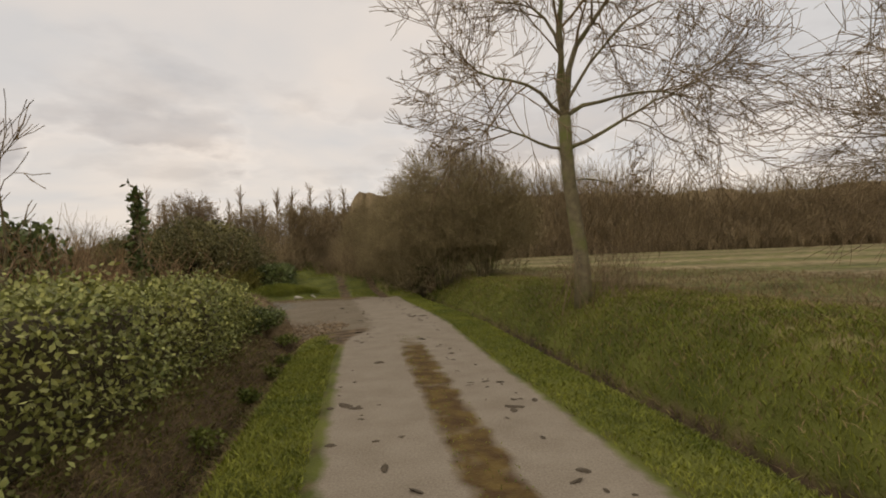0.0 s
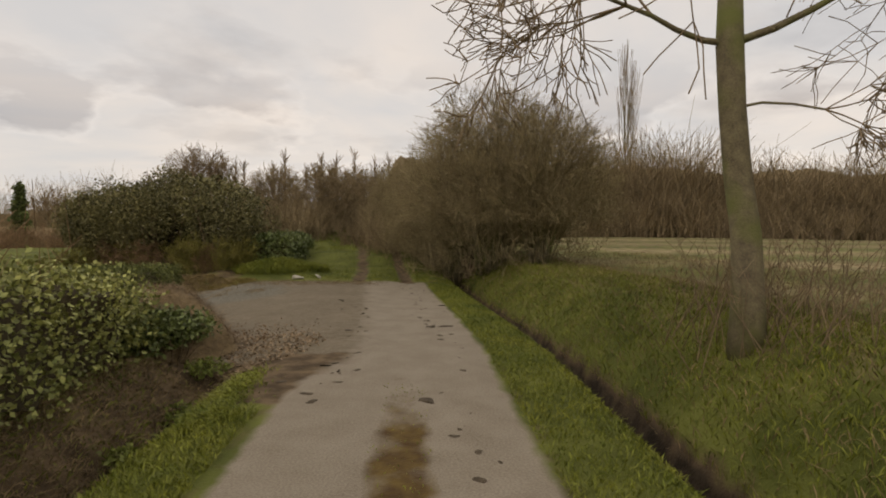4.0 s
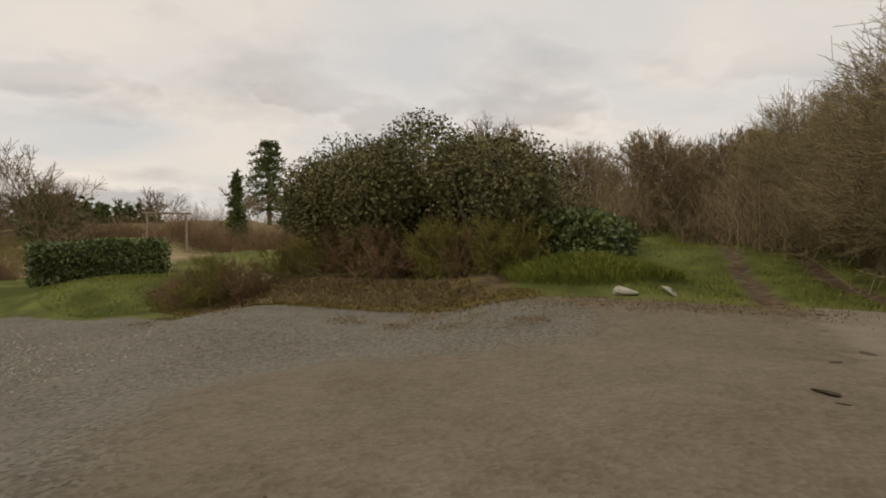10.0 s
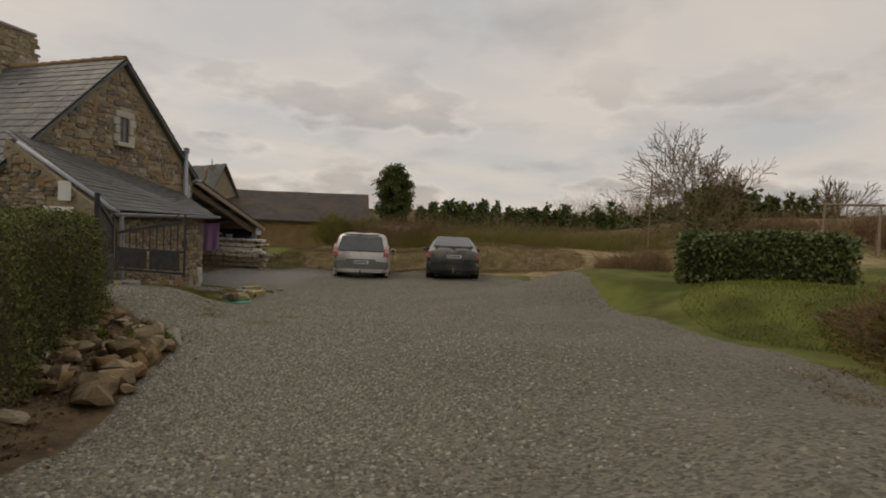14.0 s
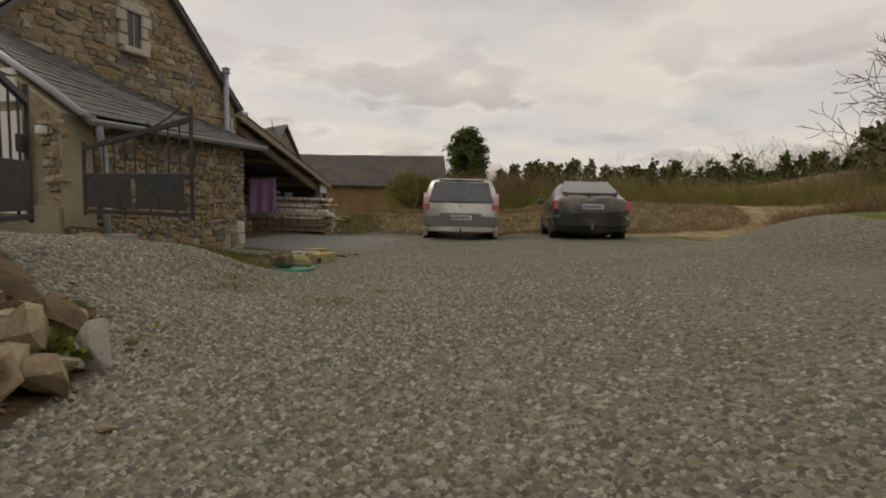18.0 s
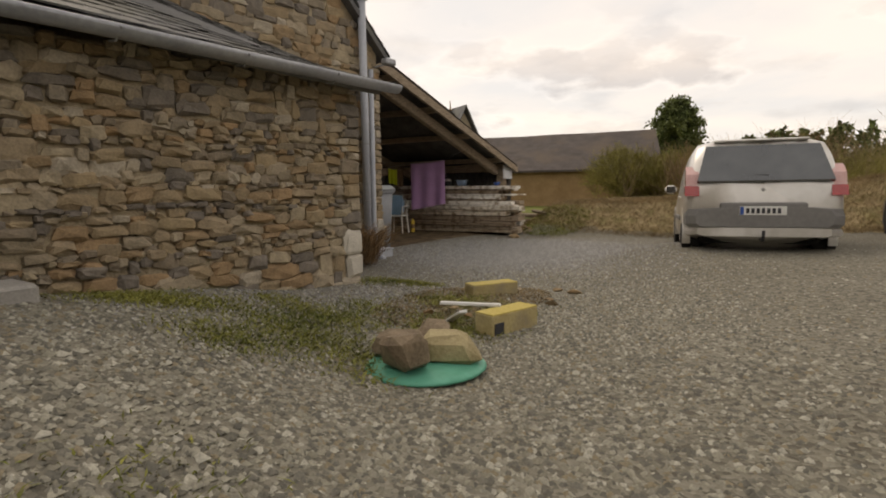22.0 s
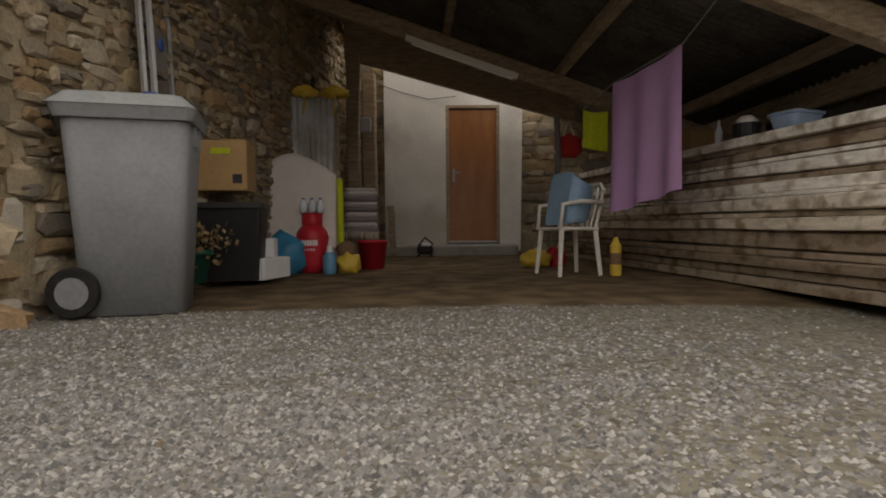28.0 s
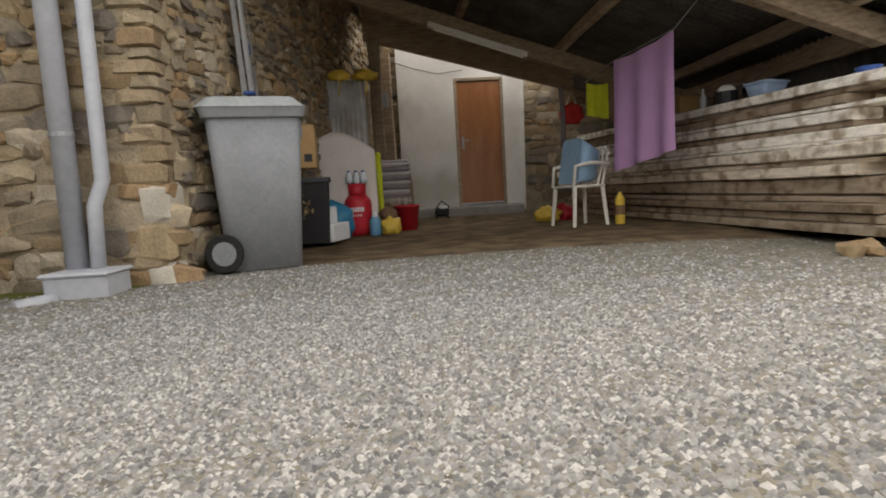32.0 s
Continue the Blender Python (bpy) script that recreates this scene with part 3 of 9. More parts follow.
def build_ground():
    xs = np.concatenate([-np.geomspace(900, 46, 22), np.arange(-45, -30, 0.5), np.arange(-30, -4.4, 0.2), np.arange(-4.4, 4.4, 0.08), np.arange(4.4, 7, 0.2), np.arange(7, 20, 0.6), np.geomspace(20.5, 900, 26)])
    ys = np.concatenate([-np.geomspace(900, 12, 20), np.arange(-11, -1, 0.5), np.arange(-1, 24, 0.1), np.arange(24, 46, 0.5), np.geomspace(47, 900, 24)])
    x, y = np.meshgrid(xs, ys)
    rng = np.random.default_rng(3)
    z = height(x, y) + rng.normal(0, 0.0015, x.shape)
    u = x - lane_x(y)
    yard = inside(x, y, YARD)
    track = (y > 20) & (y < 60)
    z = z - 0.07 * track * (np.exp(-((u + 0.66) / 0.16) ** 2) + np.exp(-((u - 0.62) / 0.16) ** 2))
    nx = len(xs)
    i = np.arange((len(ys) - 1) * nx).reshape(-1, nx)[:, :-1].ravel()
    me = raw_mesh("ground", np.stack([x, y, z], -1).reshape(-1, 3), np.stack([i, i + 1, i + nx + 1, i + nx], -1), "ground")
    me.polygons.foreach_set("use_smooth", [True] * len(me.polygons))
    zones = {
        "straw": np.where((u > 3.2) & (y < 70), 0.36 + 0.12 * np.sin(y * 0.9 + 0.25 * x) * (u > 5) + 0.12 * (u > 9), 0) + 0.62 * ((x < -28.4) & (y > 4.5) & (y < 30)) + 0.5 * ((x < -24) & (y > 16)),
        "soil": 0.8 * np.exp(-(((x + 21.0) / 1.25) ** 2 + ((y - 8.5) / 0.55) ** 2) ** 2) + 1.0 * np.exp(-((u - 2.22) / 0.26) ** 4) * (y < 40) + 0.9 * ((u < -0.2) & (u > -4.2) & (y > 10.3) & (y < 13.0)) + 0.8 * ((u < -1.5) & (u > -4.2) & (y < 12.4)) + 0.85 * inside(x, y, [(-24.2, 4.6), (-29.8, 4.8), (-30.0, -2), (-24.6, -2)])
        + 0.62 * ((x < -7) & (x > -15.5) & (y > 19.2 - 0.03 * (x + 7)) & (y < 25)) + 0.95 * inside(x, y, [(-3, 12), (-5, 14.2), (-14.9, 10.8), (-15.1, 8.8), (-5, 11)]) + 0.4 * (x > 3) * (y > 30) + 0.58 * inside(x, y, [(-20.2, 8.0), (-20.4, 8.9), (-22.9, 8.6), (-22.6, 7.5)]),
        "gravel": 1.0 * yard,
        "wet": np.maximum(np.where(yard, smooth((x + 7.0 + 0.9 * np.sin(y * 1.3)) / 2.4), 0), 1.0 * ((u > -1.7) & (u < 0.3) & (y > 12.7) & (y < 20.0))),
        "earth": smooth((1.10 - np.abs(u - 0.13)) / (0.3 + 0.8 * (u < 0) * smooth((y - 10.5) / 2))) * (y < 20.3),
        "moss": 0.74 * np.exp(-((u - 0.20) / 0.23) ** 4) * smooth((12.4 - y) / 3.5) * (y > -40),
        # ditch bottoms: mud and shade in one dark band
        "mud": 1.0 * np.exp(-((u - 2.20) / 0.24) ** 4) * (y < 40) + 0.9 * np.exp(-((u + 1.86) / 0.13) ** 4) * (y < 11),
        "rut": 0.9 * track * (np.exp(-((u + 0.66) / 0.20) ** 4) + np.exp(-((u - 0.62) / 0.20) ** 4)) + 0.42 * np.exp(-((np.abs(u - 0.13) - 1.04) / 0.12) ** 2) * (y < 12),
    }
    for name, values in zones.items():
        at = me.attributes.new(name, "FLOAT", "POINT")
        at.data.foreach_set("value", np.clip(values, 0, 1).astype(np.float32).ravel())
    return tagged(new("ground", me), "earth lane, gravel yard, grassy verges and field in one sheet", "ground", kind="structure")


build_ground()


def on_ground(x, y, lift=0.0):
    return float(height(x, y)) + lift


# ---- plants ----


def leaf_mesh(name, pts, size, material, rng, long=1.6, lie=None, spread=0.35):
    """Many small leaves, each a bent four-cornered blade, turned at random."""
    n = len(pts)
    d = rng.normal(size=(n, 3))
    if lie is not None:
        d = d * spread + lie
    d /= np.linalg.norm(d, axis=1, keepdims=True) + 1e-9
    e = np.cross(d, rng.normal(size=(n, 3)))
    e /= np.linalg.norm(e, axis=1, keepdims=True) + 1e-9
    s = size * rng.uniform(0.6, 1.3, (n, 1))
    tip, w = d * s * long, e * s * 0.5
    nrm = np.cross(d, e) * s * 0.15
    v = np.stack([pts, pts + tip * 0.45 + w + nrm, pts + tip, pts + tip * 0.45 - w + nrm], 1).reshape(-1, 3)
    return raw_mesh(name, v, np.arange(4 * n).reshape(-1, 4), material)


def stick_mesh(name, segs, material, fine=3):
    """Tapered sticks from rows of start, end, two radii."""
    a = np.asarray(segs, float)
    p, q, r0, r1 = a[:, :3], a[:, 3:6], a[:, 6], a[:, 7]
    d = q - p
    d /= np.linalg.norm(d, axis=1, keepdims=True) + 1e-9
    ref = np.where(np.abs(d[:, 2:3]) > 0.9, [[1.0, 0, 0]], [[0, 0, 1.0]])
    s = np.cross(d, ref)
    s /= np.linalg.norm(s, axis=1, keepdims=True) + 1e-9
    t = np.cross(d, s)
    n = len(a)
    ang = 2 * np.pi * np.arange(fine) / fine
    ring = s[:, None] * np.cos(ang)[None, :, None] + t[:, None] * np.sin(ang)[None, :, None]
    v = np.concatenate([p[:, None] + ring * r0[:, None, None], q[:, None] + ring * r1[:, None, None]], 1).reshape(-1, 3)
    k = np.arange(fine)
    quad = np.stack([k, (k + 1) % fine, (k + 1) % fine + fine, k + fine], -1)
    f = (np.arange(n)[:, None, None] * 2 * fine + quad[None]).reshape(-1, 4)
    return raw_mesh(name, v, f, material)


def grow(rng, out, p, d, length, r, level, wander, kids, up, shrink=0.62, angle=0.75):
    """One limb with its side branches; each row of out is a stick."""
    steps = max(3, min(6, int(length / 0.25)))
    for k in range(steps):
        d = d + rng.normal(0, wander, 3) + np.array((0, 0, up))
        d = d / np.linalg.norm(d)
        q = p + d * length / steps
        r1 = r * (0.86 if level < 2 else 0.8)
        out.append((*p, *q, r, r1, level))
        if level < len(kids) and k >= (2 if level == 0 else 1):
            for _ in range(rng.poisson(kids[level])):
                side = np.cross(d, rng.normal(size=3))
                side /= np.linalg.norm(side) + 1e-9
                a = angle * rng.uniform(0.6, 1.3)
                grow(rng, out, q, d * math.cos(a) + side * math.sin(a), length * shrink * rng.uniform(0.7, 1.2), r1 * 0.6, level + 1, wander * 1.15, kids, up, shrink, angle)
        p, r = q, r1
    if level < len(kids):
        for _ in range(2):
            side = np.cross(d, rng.normal(size=3))
            side /= np.linalg.norm(side) + 1e-9
            a = angle * 0.5
            grow(rng, out, p, d * math.cos(a) + side * math.sin(a), length * shrink, r * 0.8, level + 1, wander, kids, up, shrink, angle)


def bare_tree(x, y, tall, girth, seed, label, name="bare_tree", kids=(1.2, 1.4, 1.3, 1.1), stems=1, lean=0.05, up=0.05, wander=0.09, first=0.33, angle=0.75, z=None, bark="bark", twig="twig", thin=1.0, shrink=0.62, group=""):
    rng = np.random.default_rng(seed)
    base = np.array((x, y, on_ground(x, y, -0.12) if z is None else z))
    out, counts = [], []
    for k in range(stems):
        was = len(out)
        a = 2 * math.pi * (k + rng.uniform(0, 0.6)) / stems
        s = lean if stems == 1 else rng.uniform(0.12, 0.55)
        d = np.array((math.cos(a) * s, math.sin(a) * s, 1.0))
        off = np.array((math.cos(a), math.sin(a), 0)) * (0 if stems == 1 else rng.uniform(0.05, 0.5))
        grow(rng, out, base + off, d / np.linalg.norm(d), tall * first * (1 if stems == 1 else rng.uniform(0.75, 1.2)), girth * (1 if stems == 1 else rng.uniform(0.5, 1)), 0, wander, kids, up, shrink, angle)
        counts.append(len(out) - was)
    a = np.array(out)
    a[:, 6:8] = np.maximum(a[:, 6:8], 0.0045 * thin)
    thick = a[:, 8] < 1.5
    tree = thing(name, Matrix(), label, "tree", group)
    owner = np.concatenate([np.full(c, k) for k, c in enumerate(counts)])
    for k in range(stems):
        mine = thick & (owner == k)
        part("trunk", stick_mesh("trunk", a[mine], bark, 7), None, tree, "mossy trunk and limbs" if bark == "bark" else "")
    tagged(part("crown", stick_mesh("crown", a[~thick], twig, 3), None, tree, "bare leafless twigs"), kind="stuff")
    return tree


def twiggy_dome(x, y, tall, wide, seed, label, name="hazel", stems=30, group="", girth=0.034, twig="twig", thin=0.0055, fill=900, shell=0):
    """A clump of arching stems under a dense rounded head of fine twigs."""
    rng = np.random.default_rng(seed)
    base = np.array((x, y, on_ground(x, y, -0.1)))
    tree = thing(name, Matrix(), label, "tree", group)
    fine = []
    for k in range(stems):
        a = 2 * math.pi * (k + rng.uniform(0, 0.8)) / stems
        e = rng.uniform(0.12, 1.45)
        out = np.array((math.cos(a), math.sin(a), 0))
        foot = base + out * rng.uniform(0.05, 0.16 * wide)
        tip = base + out * wide * math.cos(e) * rng.uniform(0.8, 1.05) + np.array((0, 0, tall * (0.30 + 0.70 * math.sin(e)) * rng.uniform(0.86, 1.04) * (0.9 if shell else 1.0)))
        knee = foot + out * 0.18 * wide * math.cos(e) + np.array((0, 0, (tip[2] - foot[2]) * 0.62))
        s = np.linspace(0, 1, 8)[:, None]
        line = (1 - s) ** 2 * foot + 2 * s * (1 - s) * knee + s**2 * tip + rng.normal(0, 0.05, (8, 3)) * s
        g = girth * rng.uniform(0.5, 1.1)
        rad = g * (1 - 0.85 * np.linspace(0, 1, 8))
        part("stem", Shape().tube([tuple(p) for p in line], [max(thin, r) for r in rad], 5), "bark", tree, smooth=True)
        for i in range(2, 8):
            d0 = line[i] - line[i - 1]
            d0 /= np.linalg.norm(d0)
            for _ in range(6):
                d = d0 * 0.9 + rng.normal(0, 0.5, 3) + np.array((0, 0, 0.15)) + out * 0.2
                d /= np.linalg.norm(d)
                ln = tall * rng.uniform(0.10, 0.20) * (0.55 if shell and i > 5 else 1.0)
                q = line[i] + d * ln * 0.5
                r = q + (d + rng.normal(0, 0.25, 3)) * ln * 0.5
                fine += [(*line[i], *q, thin * 1.5, thin * 1.1), (*q, *r, thin * 1.1, thin * 0.7)]
                for _ in range(4):
                    o = q + (r - q) * rng.uniform(-0.6, 1)
                    fine.append((*o, *(o + (d + rng.normal(0, 0.6, 3)) * ln * 0.4), thin, thin * 0.6))
    # low brushwood inside the clump
    a, e = rng.uniform(0, 6.283, fill), np.sqrt(rng.random(fill)) * wide * 0.85
    p = base + np.stack([np.cos(a) * e, np.sin(a) * e, tall * 0.45 * rng.random(fill)], 1)
    q = p + rng.normal(0, 0.28, (fill, 3)) + np.array((0, 0, 0.3))
    low = np.concatenate([p, q, np.full((fill, 1), thin * 1.3), np.full((fill, 1), thin * 0.7)], 1)
    # close twigs that round off the head
    if shell:
        a, e = rng.uniform(0, 6.283, shell), np.arcsin(rng.uniform(-0.1, 0.99, shell))
        rad = rng.uniform(0.62, 1.0, shell)[:, None]
        out = np.stack([np.cos(a) * np.cos(e), np.sin(a) * np.cos(e), np.sin(e)], 1)
        p = base + np.array((0, 0, 0.33 * tall)) + out * rad * np.array((wide * 1.02, wide * 1.02, 0.64 * tall))
        q = p + out * 0.16 + rng.normal(0, 0.12, (shell, 3)) + np.array((0, 0, 0.08))
        low = np.concatenate([low, np.concatenate([p, q, np.full((shell, 1), thin), np.full((shell, 1), thin * 0.6)], 1)])
        for _ in range(2):
            o = p + (q - p) * rng.random((shell, 1))
            low = np.concatenate([low, np.concatenate([o, o + out * 0.1 + rng.normal(0, 0.11, (shell, 3)), np.full((shell, 1), thin * 0.8), np.full((shell, 1), thin * 0.5)], 1)])
    tagged(part("crown", stick_mesh("crown", np.concatenate([np.array(fine), low]), twig, 3), None, tree, "dense fine bare twigs"), kind="stuff")
    return tree


def shrub_points(rng, n, centre, radii, lumps=9, rough=0.35):
    """Points in the outer shell of a lumpy crown with gaps."""
    c = np.array(centre)
    lump = rng.normal(size=(lumps, 3))
    lump /= np.linalg.norm(lump, axis=1, keepdims=True)
    lump[:, 2] = np.abs(lump[:, 2]) * 0.9
    size = rng.uniform(0.3, 0.55, lumps)
    which = rng.integers(0, lumps, n)
    d = rng.normal(size=(n, 3))
    d /= np.linalg.norm(d, axis=1, keepdims=True)
    p = lump[which] * 0.62 + d * (size[which] * rng.uniform(0.55, 1.0 + rough, n) ** 0.6)[:, None]
    return c + p * np.array(radii)


def leafy_shrub(x, y, radii, seed, label, material="laurel", n=7000, size=0.09, name="shrub", lumps=12, category="shrub", base=0.15, flowers=0):
    """Stems, a heart of dim shade-coloured twigs and a crown of separate leaves."""
    rng = np.random.default_rng(seed)
    z = on_ground(x, y)
    bush = thing(name, Matrix(), label, category)
    mid = (x, y, z + base + radii[2] * 0.8)
    pts = shrub_points(rng, n, mid, radii, lumps)
    pts = pts[pts[:, 2] > height(pts[:, 0], pts[:, 1]) + 0.05]
    tagged(part("foliage", leaf_mesh("foliage", pts, size, material, rng), None, bush), kind="stuff")
    stems = []
    for _ in range(26):
        a, s = rng.uniform(0, 6.28), rng.uniform(0.2, 0.8)
        top = np.array((x + math.cos(a) * radii[0] * s, y + math.sin(a) * radii[1] * s, z + radii[2] * rng.uniform(0.7, 1.5)))
        foot = np.array((x + math.cos(a) * 0.2 * radii[0], y + math.sin(a) * 0.2 * radii[1], z - 0.05))
        knee = (foot + top) / 2 + rng.normal(0, 0.07 * radii[2], 3)
        k = 0.027 * radii[2]
        stems += [(*foot, *knee, k, k * 0.7), (*knee, *top, k * 0.7, k * 0.25)]
    tagged(part("branchwork", stick_mesh("branchwork", stems, "twig", 4), None, bush), kind="stuff")
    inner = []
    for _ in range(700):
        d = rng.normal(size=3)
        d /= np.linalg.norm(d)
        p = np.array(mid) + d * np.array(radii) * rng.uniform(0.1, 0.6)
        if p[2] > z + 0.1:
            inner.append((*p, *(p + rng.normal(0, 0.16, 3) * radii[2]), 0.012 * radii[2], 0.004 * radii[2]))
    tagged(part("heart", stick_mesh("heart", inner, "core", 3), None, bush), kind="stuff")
    if flowers:
        part("blossom", leaf_mesh("blossom", pts[rng.integers(0, len(pts), flowers)] + rng.normal(0, 0.05, (flowers, 3)), size * 0.8, "straw" if flowers < 0 else "white_paint", rng), None, bush, "small white blossoms")
    return bush


def box_hedge(points, width, tops, seed, label, material, n, size, name="hedge", rough=0.08, foot=0.0, round_top=0.25):
    """A clipped hedge along a line of points: a solid heart coloured as inner shade, and leaves over all its sides."""
    rng = np.random.default_rng(seed)
    p = np.array(points, float)
    seg = np.linalg.norm(np.diff(p, axis=0), axis=1)
    cum = np.r_[0, np.cumsum(seg)]
    hedge = thing(name, Matrix(), label, "hedge")

    def at(s):
        xy = np.stack([np.interp(s, cum, p[:, 0]), np.interp(s, cum, p[:, 1])], -1)
        e = 0.05
        d = np.stack([np.interp(s + e, cum, p[:, 0]) - np.interp(s - e, cum, p[:, 0]), np.interp(s + e, cum, p[:, 1]) - np.interp(s - e, cum, p[:, 1])], -1)
        d /= np.linalg.norm(d, axis=-1, keepdims=True) + 1e-9
        return xy, np.stack([-d[..., 1], d[..., 0]], -1), np.interp(s, cum, tops)

    def place(s, a, h):
        xy, side, top = at(s)
        bulge = 1 + 0.10 * np.sin(s * 2.1 + 3 * h) + 0.06 * np.sin(s * 5.3 + a)
        half = width / 2 * bulge * (1 - round_top * np.clip((h - 0.75) / 0.25, 0, 1) ** 2)
        xy = xy + side * (a * half)[..., None]
        g = height(xy[..., 0], xy[..., 1]) + foot
        z = g + (top + 0.05 * np.sin(s * 1.7) - g) * h
        return np.concatenate([xy, z[..., None]], -1)

    k = int(n * 0.42)
    s = rng.uniform(0, cum[-1], n)
    a, h = rng.uniform(-1, 1, n), rng.uniform(0.02, 1, n)
    a[:k], h[k : int(n * 0.8)] = np.sign(a[:k]), 1.0
    ends = slice(int(n * 0.9), n)
    s[ends] = np.where(rng.random(n - int(n * 0.9)) < 0.5, 0, cum[-1])
    h[ends], a[ends] = rng.uniform(0, 1, n - int(n * 0.9)), rng.uniform(-1, 1, n - int(n * 0.9))
    a[int(n * 0.8) : int(n * 0.9)] = np.sign(a[int(n * 0.8) : int(n * 0.9)])
    pts = place(s, a, h) + rng.normal(0, rough, (n, 3)) * np.array((1, 1, 0.8))
    tagged(part("foliage", leaf_mesh("foliage", pts, size, material, rng), None, hedge), kind="stuff")
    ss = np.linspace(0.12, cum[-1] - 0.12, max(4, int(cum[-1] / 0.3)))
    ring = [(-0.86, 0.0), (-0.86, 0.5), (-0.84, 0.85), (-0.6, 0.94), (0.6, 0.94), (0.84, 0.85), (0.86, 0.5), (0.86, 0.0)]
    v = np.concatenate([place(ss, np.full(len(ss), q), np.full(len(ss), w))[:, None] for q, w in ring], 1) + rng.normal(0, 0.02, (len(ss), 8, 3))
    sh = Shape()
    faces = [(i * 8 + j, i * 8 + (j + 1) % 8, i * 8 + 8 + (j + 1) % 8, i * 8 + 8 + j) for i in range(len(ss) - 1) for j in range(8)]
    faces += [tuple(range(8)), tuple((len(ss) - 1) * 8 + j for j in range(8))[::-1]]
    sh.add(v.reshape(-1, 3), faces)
    part("heart", sh, "core", hedge, "solid dark heart coloured as shaded twigs")
    return hedge


def blades(name, label, where, n, tall, material, seed, lean=0.4, wide=0.0038, category="grass", lift=0.0):
    """Grass: where(rng, n) gives places; each blade is a bent sliver."""
    rng = np.random.default_rng(seed)
    xy = where(rng, n)
    n = len(xy)
    z = height(xy[:, 0], xy[:, 1]) + lift
    p = np.concatenate([xy, z[:, None]], 1)
    t = tall * rng.uniform(0.5, 1.3, (n, 1))
    d = np.concatenate([rng.normal(0, lean, (n, 2)), np.ones((n, 1))], 1) * t
    a = rng.uniform(0, 2 * np.pi, n)
    w = np.stack([np.cos(a), np.sin(a), np.zeros(n)], 1) * wide * rng.uniform(0.7, 1.5, (n, 1))
    mid = p + d * 0.55
    tip = p + d + np.concatenate([d[:, :2] * 0.5, -0.15 * t], 1)
    v = np.stack([p - w * 0.7, mid + w, tip, mid - w], 1).reshape(-1, 3)
    f = np.arange(4 * n).reshape(-1, 4)
    return tagged(new(name, raw_mesh(name, v, f, material)), label, category, kind="stuff")


def strip(u0, u1, y0, y1):
    """Places beside the lane, by distance from its middle."""
    def where(rng, n):
        y = y0 + (y1 - y0) * rng.random(n) ** 1.3
        return np.stack([lane_x(y) + rng.uniform(u0, u1, n), y], 1)
    return where


def patch(cx, cy, rx, ry, clumps=0):
    def where(rng, n):
        if clumps:
            c = np.stack([cx + rng.uniform(-rx, rx, clumps), cy + rng.uniform(-ry, ry, clumps)], 1)
            return c[rng.integers(0, clumps, n)] + rng.normal(0, 0.14, (n, 2))
        a, r = rng.uniform(0, 6.283, n), np.sqrt(rng.random(n))
        return np.stack([cx + rx * r * np.cos(a), cy + ry * r * np.sin(a)], 1)
    return where


def along(a, b, spread):
    """Places scattered about a straight line."""
    def where(rng, n):
        t = rng.random((n, 1))
        return np.array(a) + (np.array(b) - np.array(a)) * t + rng.normal(0, spread, (n, 2))
    return where


def thicket(name, label, where, n, tall, seed, material="bramble", r=0.008, lean=0.35, category="shrub", kind="stuff", twigs=3):
    """Upright bare stems with side twigs."""
    rng = np.random.default_rng(seed)
    xy = where(rng, n)
    segs = []
    for x, y in xy:
        p = np.array((x, y, on_ground(x, y, -0.05)))
        d = np.array((*rng.normal(0, lean, 2), 1.0))
        t = tall * rng.uniform(0.5, 1.15)
        q = p + d * t * 0.5
        e = q + (d + np.array((*rng.normal(0, 0.25, 2), 0))) * t * 0.5
        segs += [(*p, *q, r, r * 0.75), (*q, *e, r * 0.75, r * 0.35)]
        for _ in range(twigs):
            k = rng.uniform(0.3, 1)
            b = q + (e - q) * k
            segs.append((*b, *(b + rng.normal(0, 0.16, 3) * tall * 0.6 + np.array((0, 0, 0.12 * tall))), r * 0.5, r * 0.3))
    return tagged(new(name, stick_mesh(name, segs, material, 3)), label, category, kind=kind)

# ---- garden hedge and ditch beside the lane ----
HEDGE_LINE = [(lane_x(y) - 3.1 + o, y) for y, o in ((-6, 0.0), (-2, 0.0), (2, 0.0), (5.5, 0.05), (8.5, 0.1), (10.6, -0.05), (11.6, -0.15))]
box_hedge(HEDGE_LINE, 1.15, [0.95, 1.0, 1.0, 1.05, 1.0, 0.92, 0.85], 11, "untrimmed ivy-grown privet hedge on a bank beside the lane", "hedge", 75000, 0.034, rough=0.12, foot=0.05)
box_hedge([(-4.68, 13.17), (-8.0, 12.15), (-11.0, 10.85), (-13.7, 9.45)], 1.0, [0.86, 0.66, 0.52, 0.5], 12, "closely clipped dark green hedge along the gravel yard", "hedge_dark", 120000, 0.018, rough=0.035, round_top=0.12)
box_hedge([(-18.9, 21.9), (-19.7, 18.95)], 0.8, [0.66, 0.66], 13, "low clipped laurel hedge on the lawn", "laurel", 9000, 0.06, rough=0.05)
box_hedge([(-6.7, 21.9), (-7.25, 24.5), (-8.3, 29.0)], 1.05, [1.1, 1.1, 1.1], 14, "dark glossy laurel hedge beside the grassy track", "laurel", 17000, 0.058, rough=0.07)
# ivy trailing over the end of the bank
leafy_shrub(-4.2, 11.9, (0.55, 0.45, 0.35), 21, "ivy and bramble clump on the bank's end", "laurel", 2600, 0.036, name="ivy_clump", base=0.0)
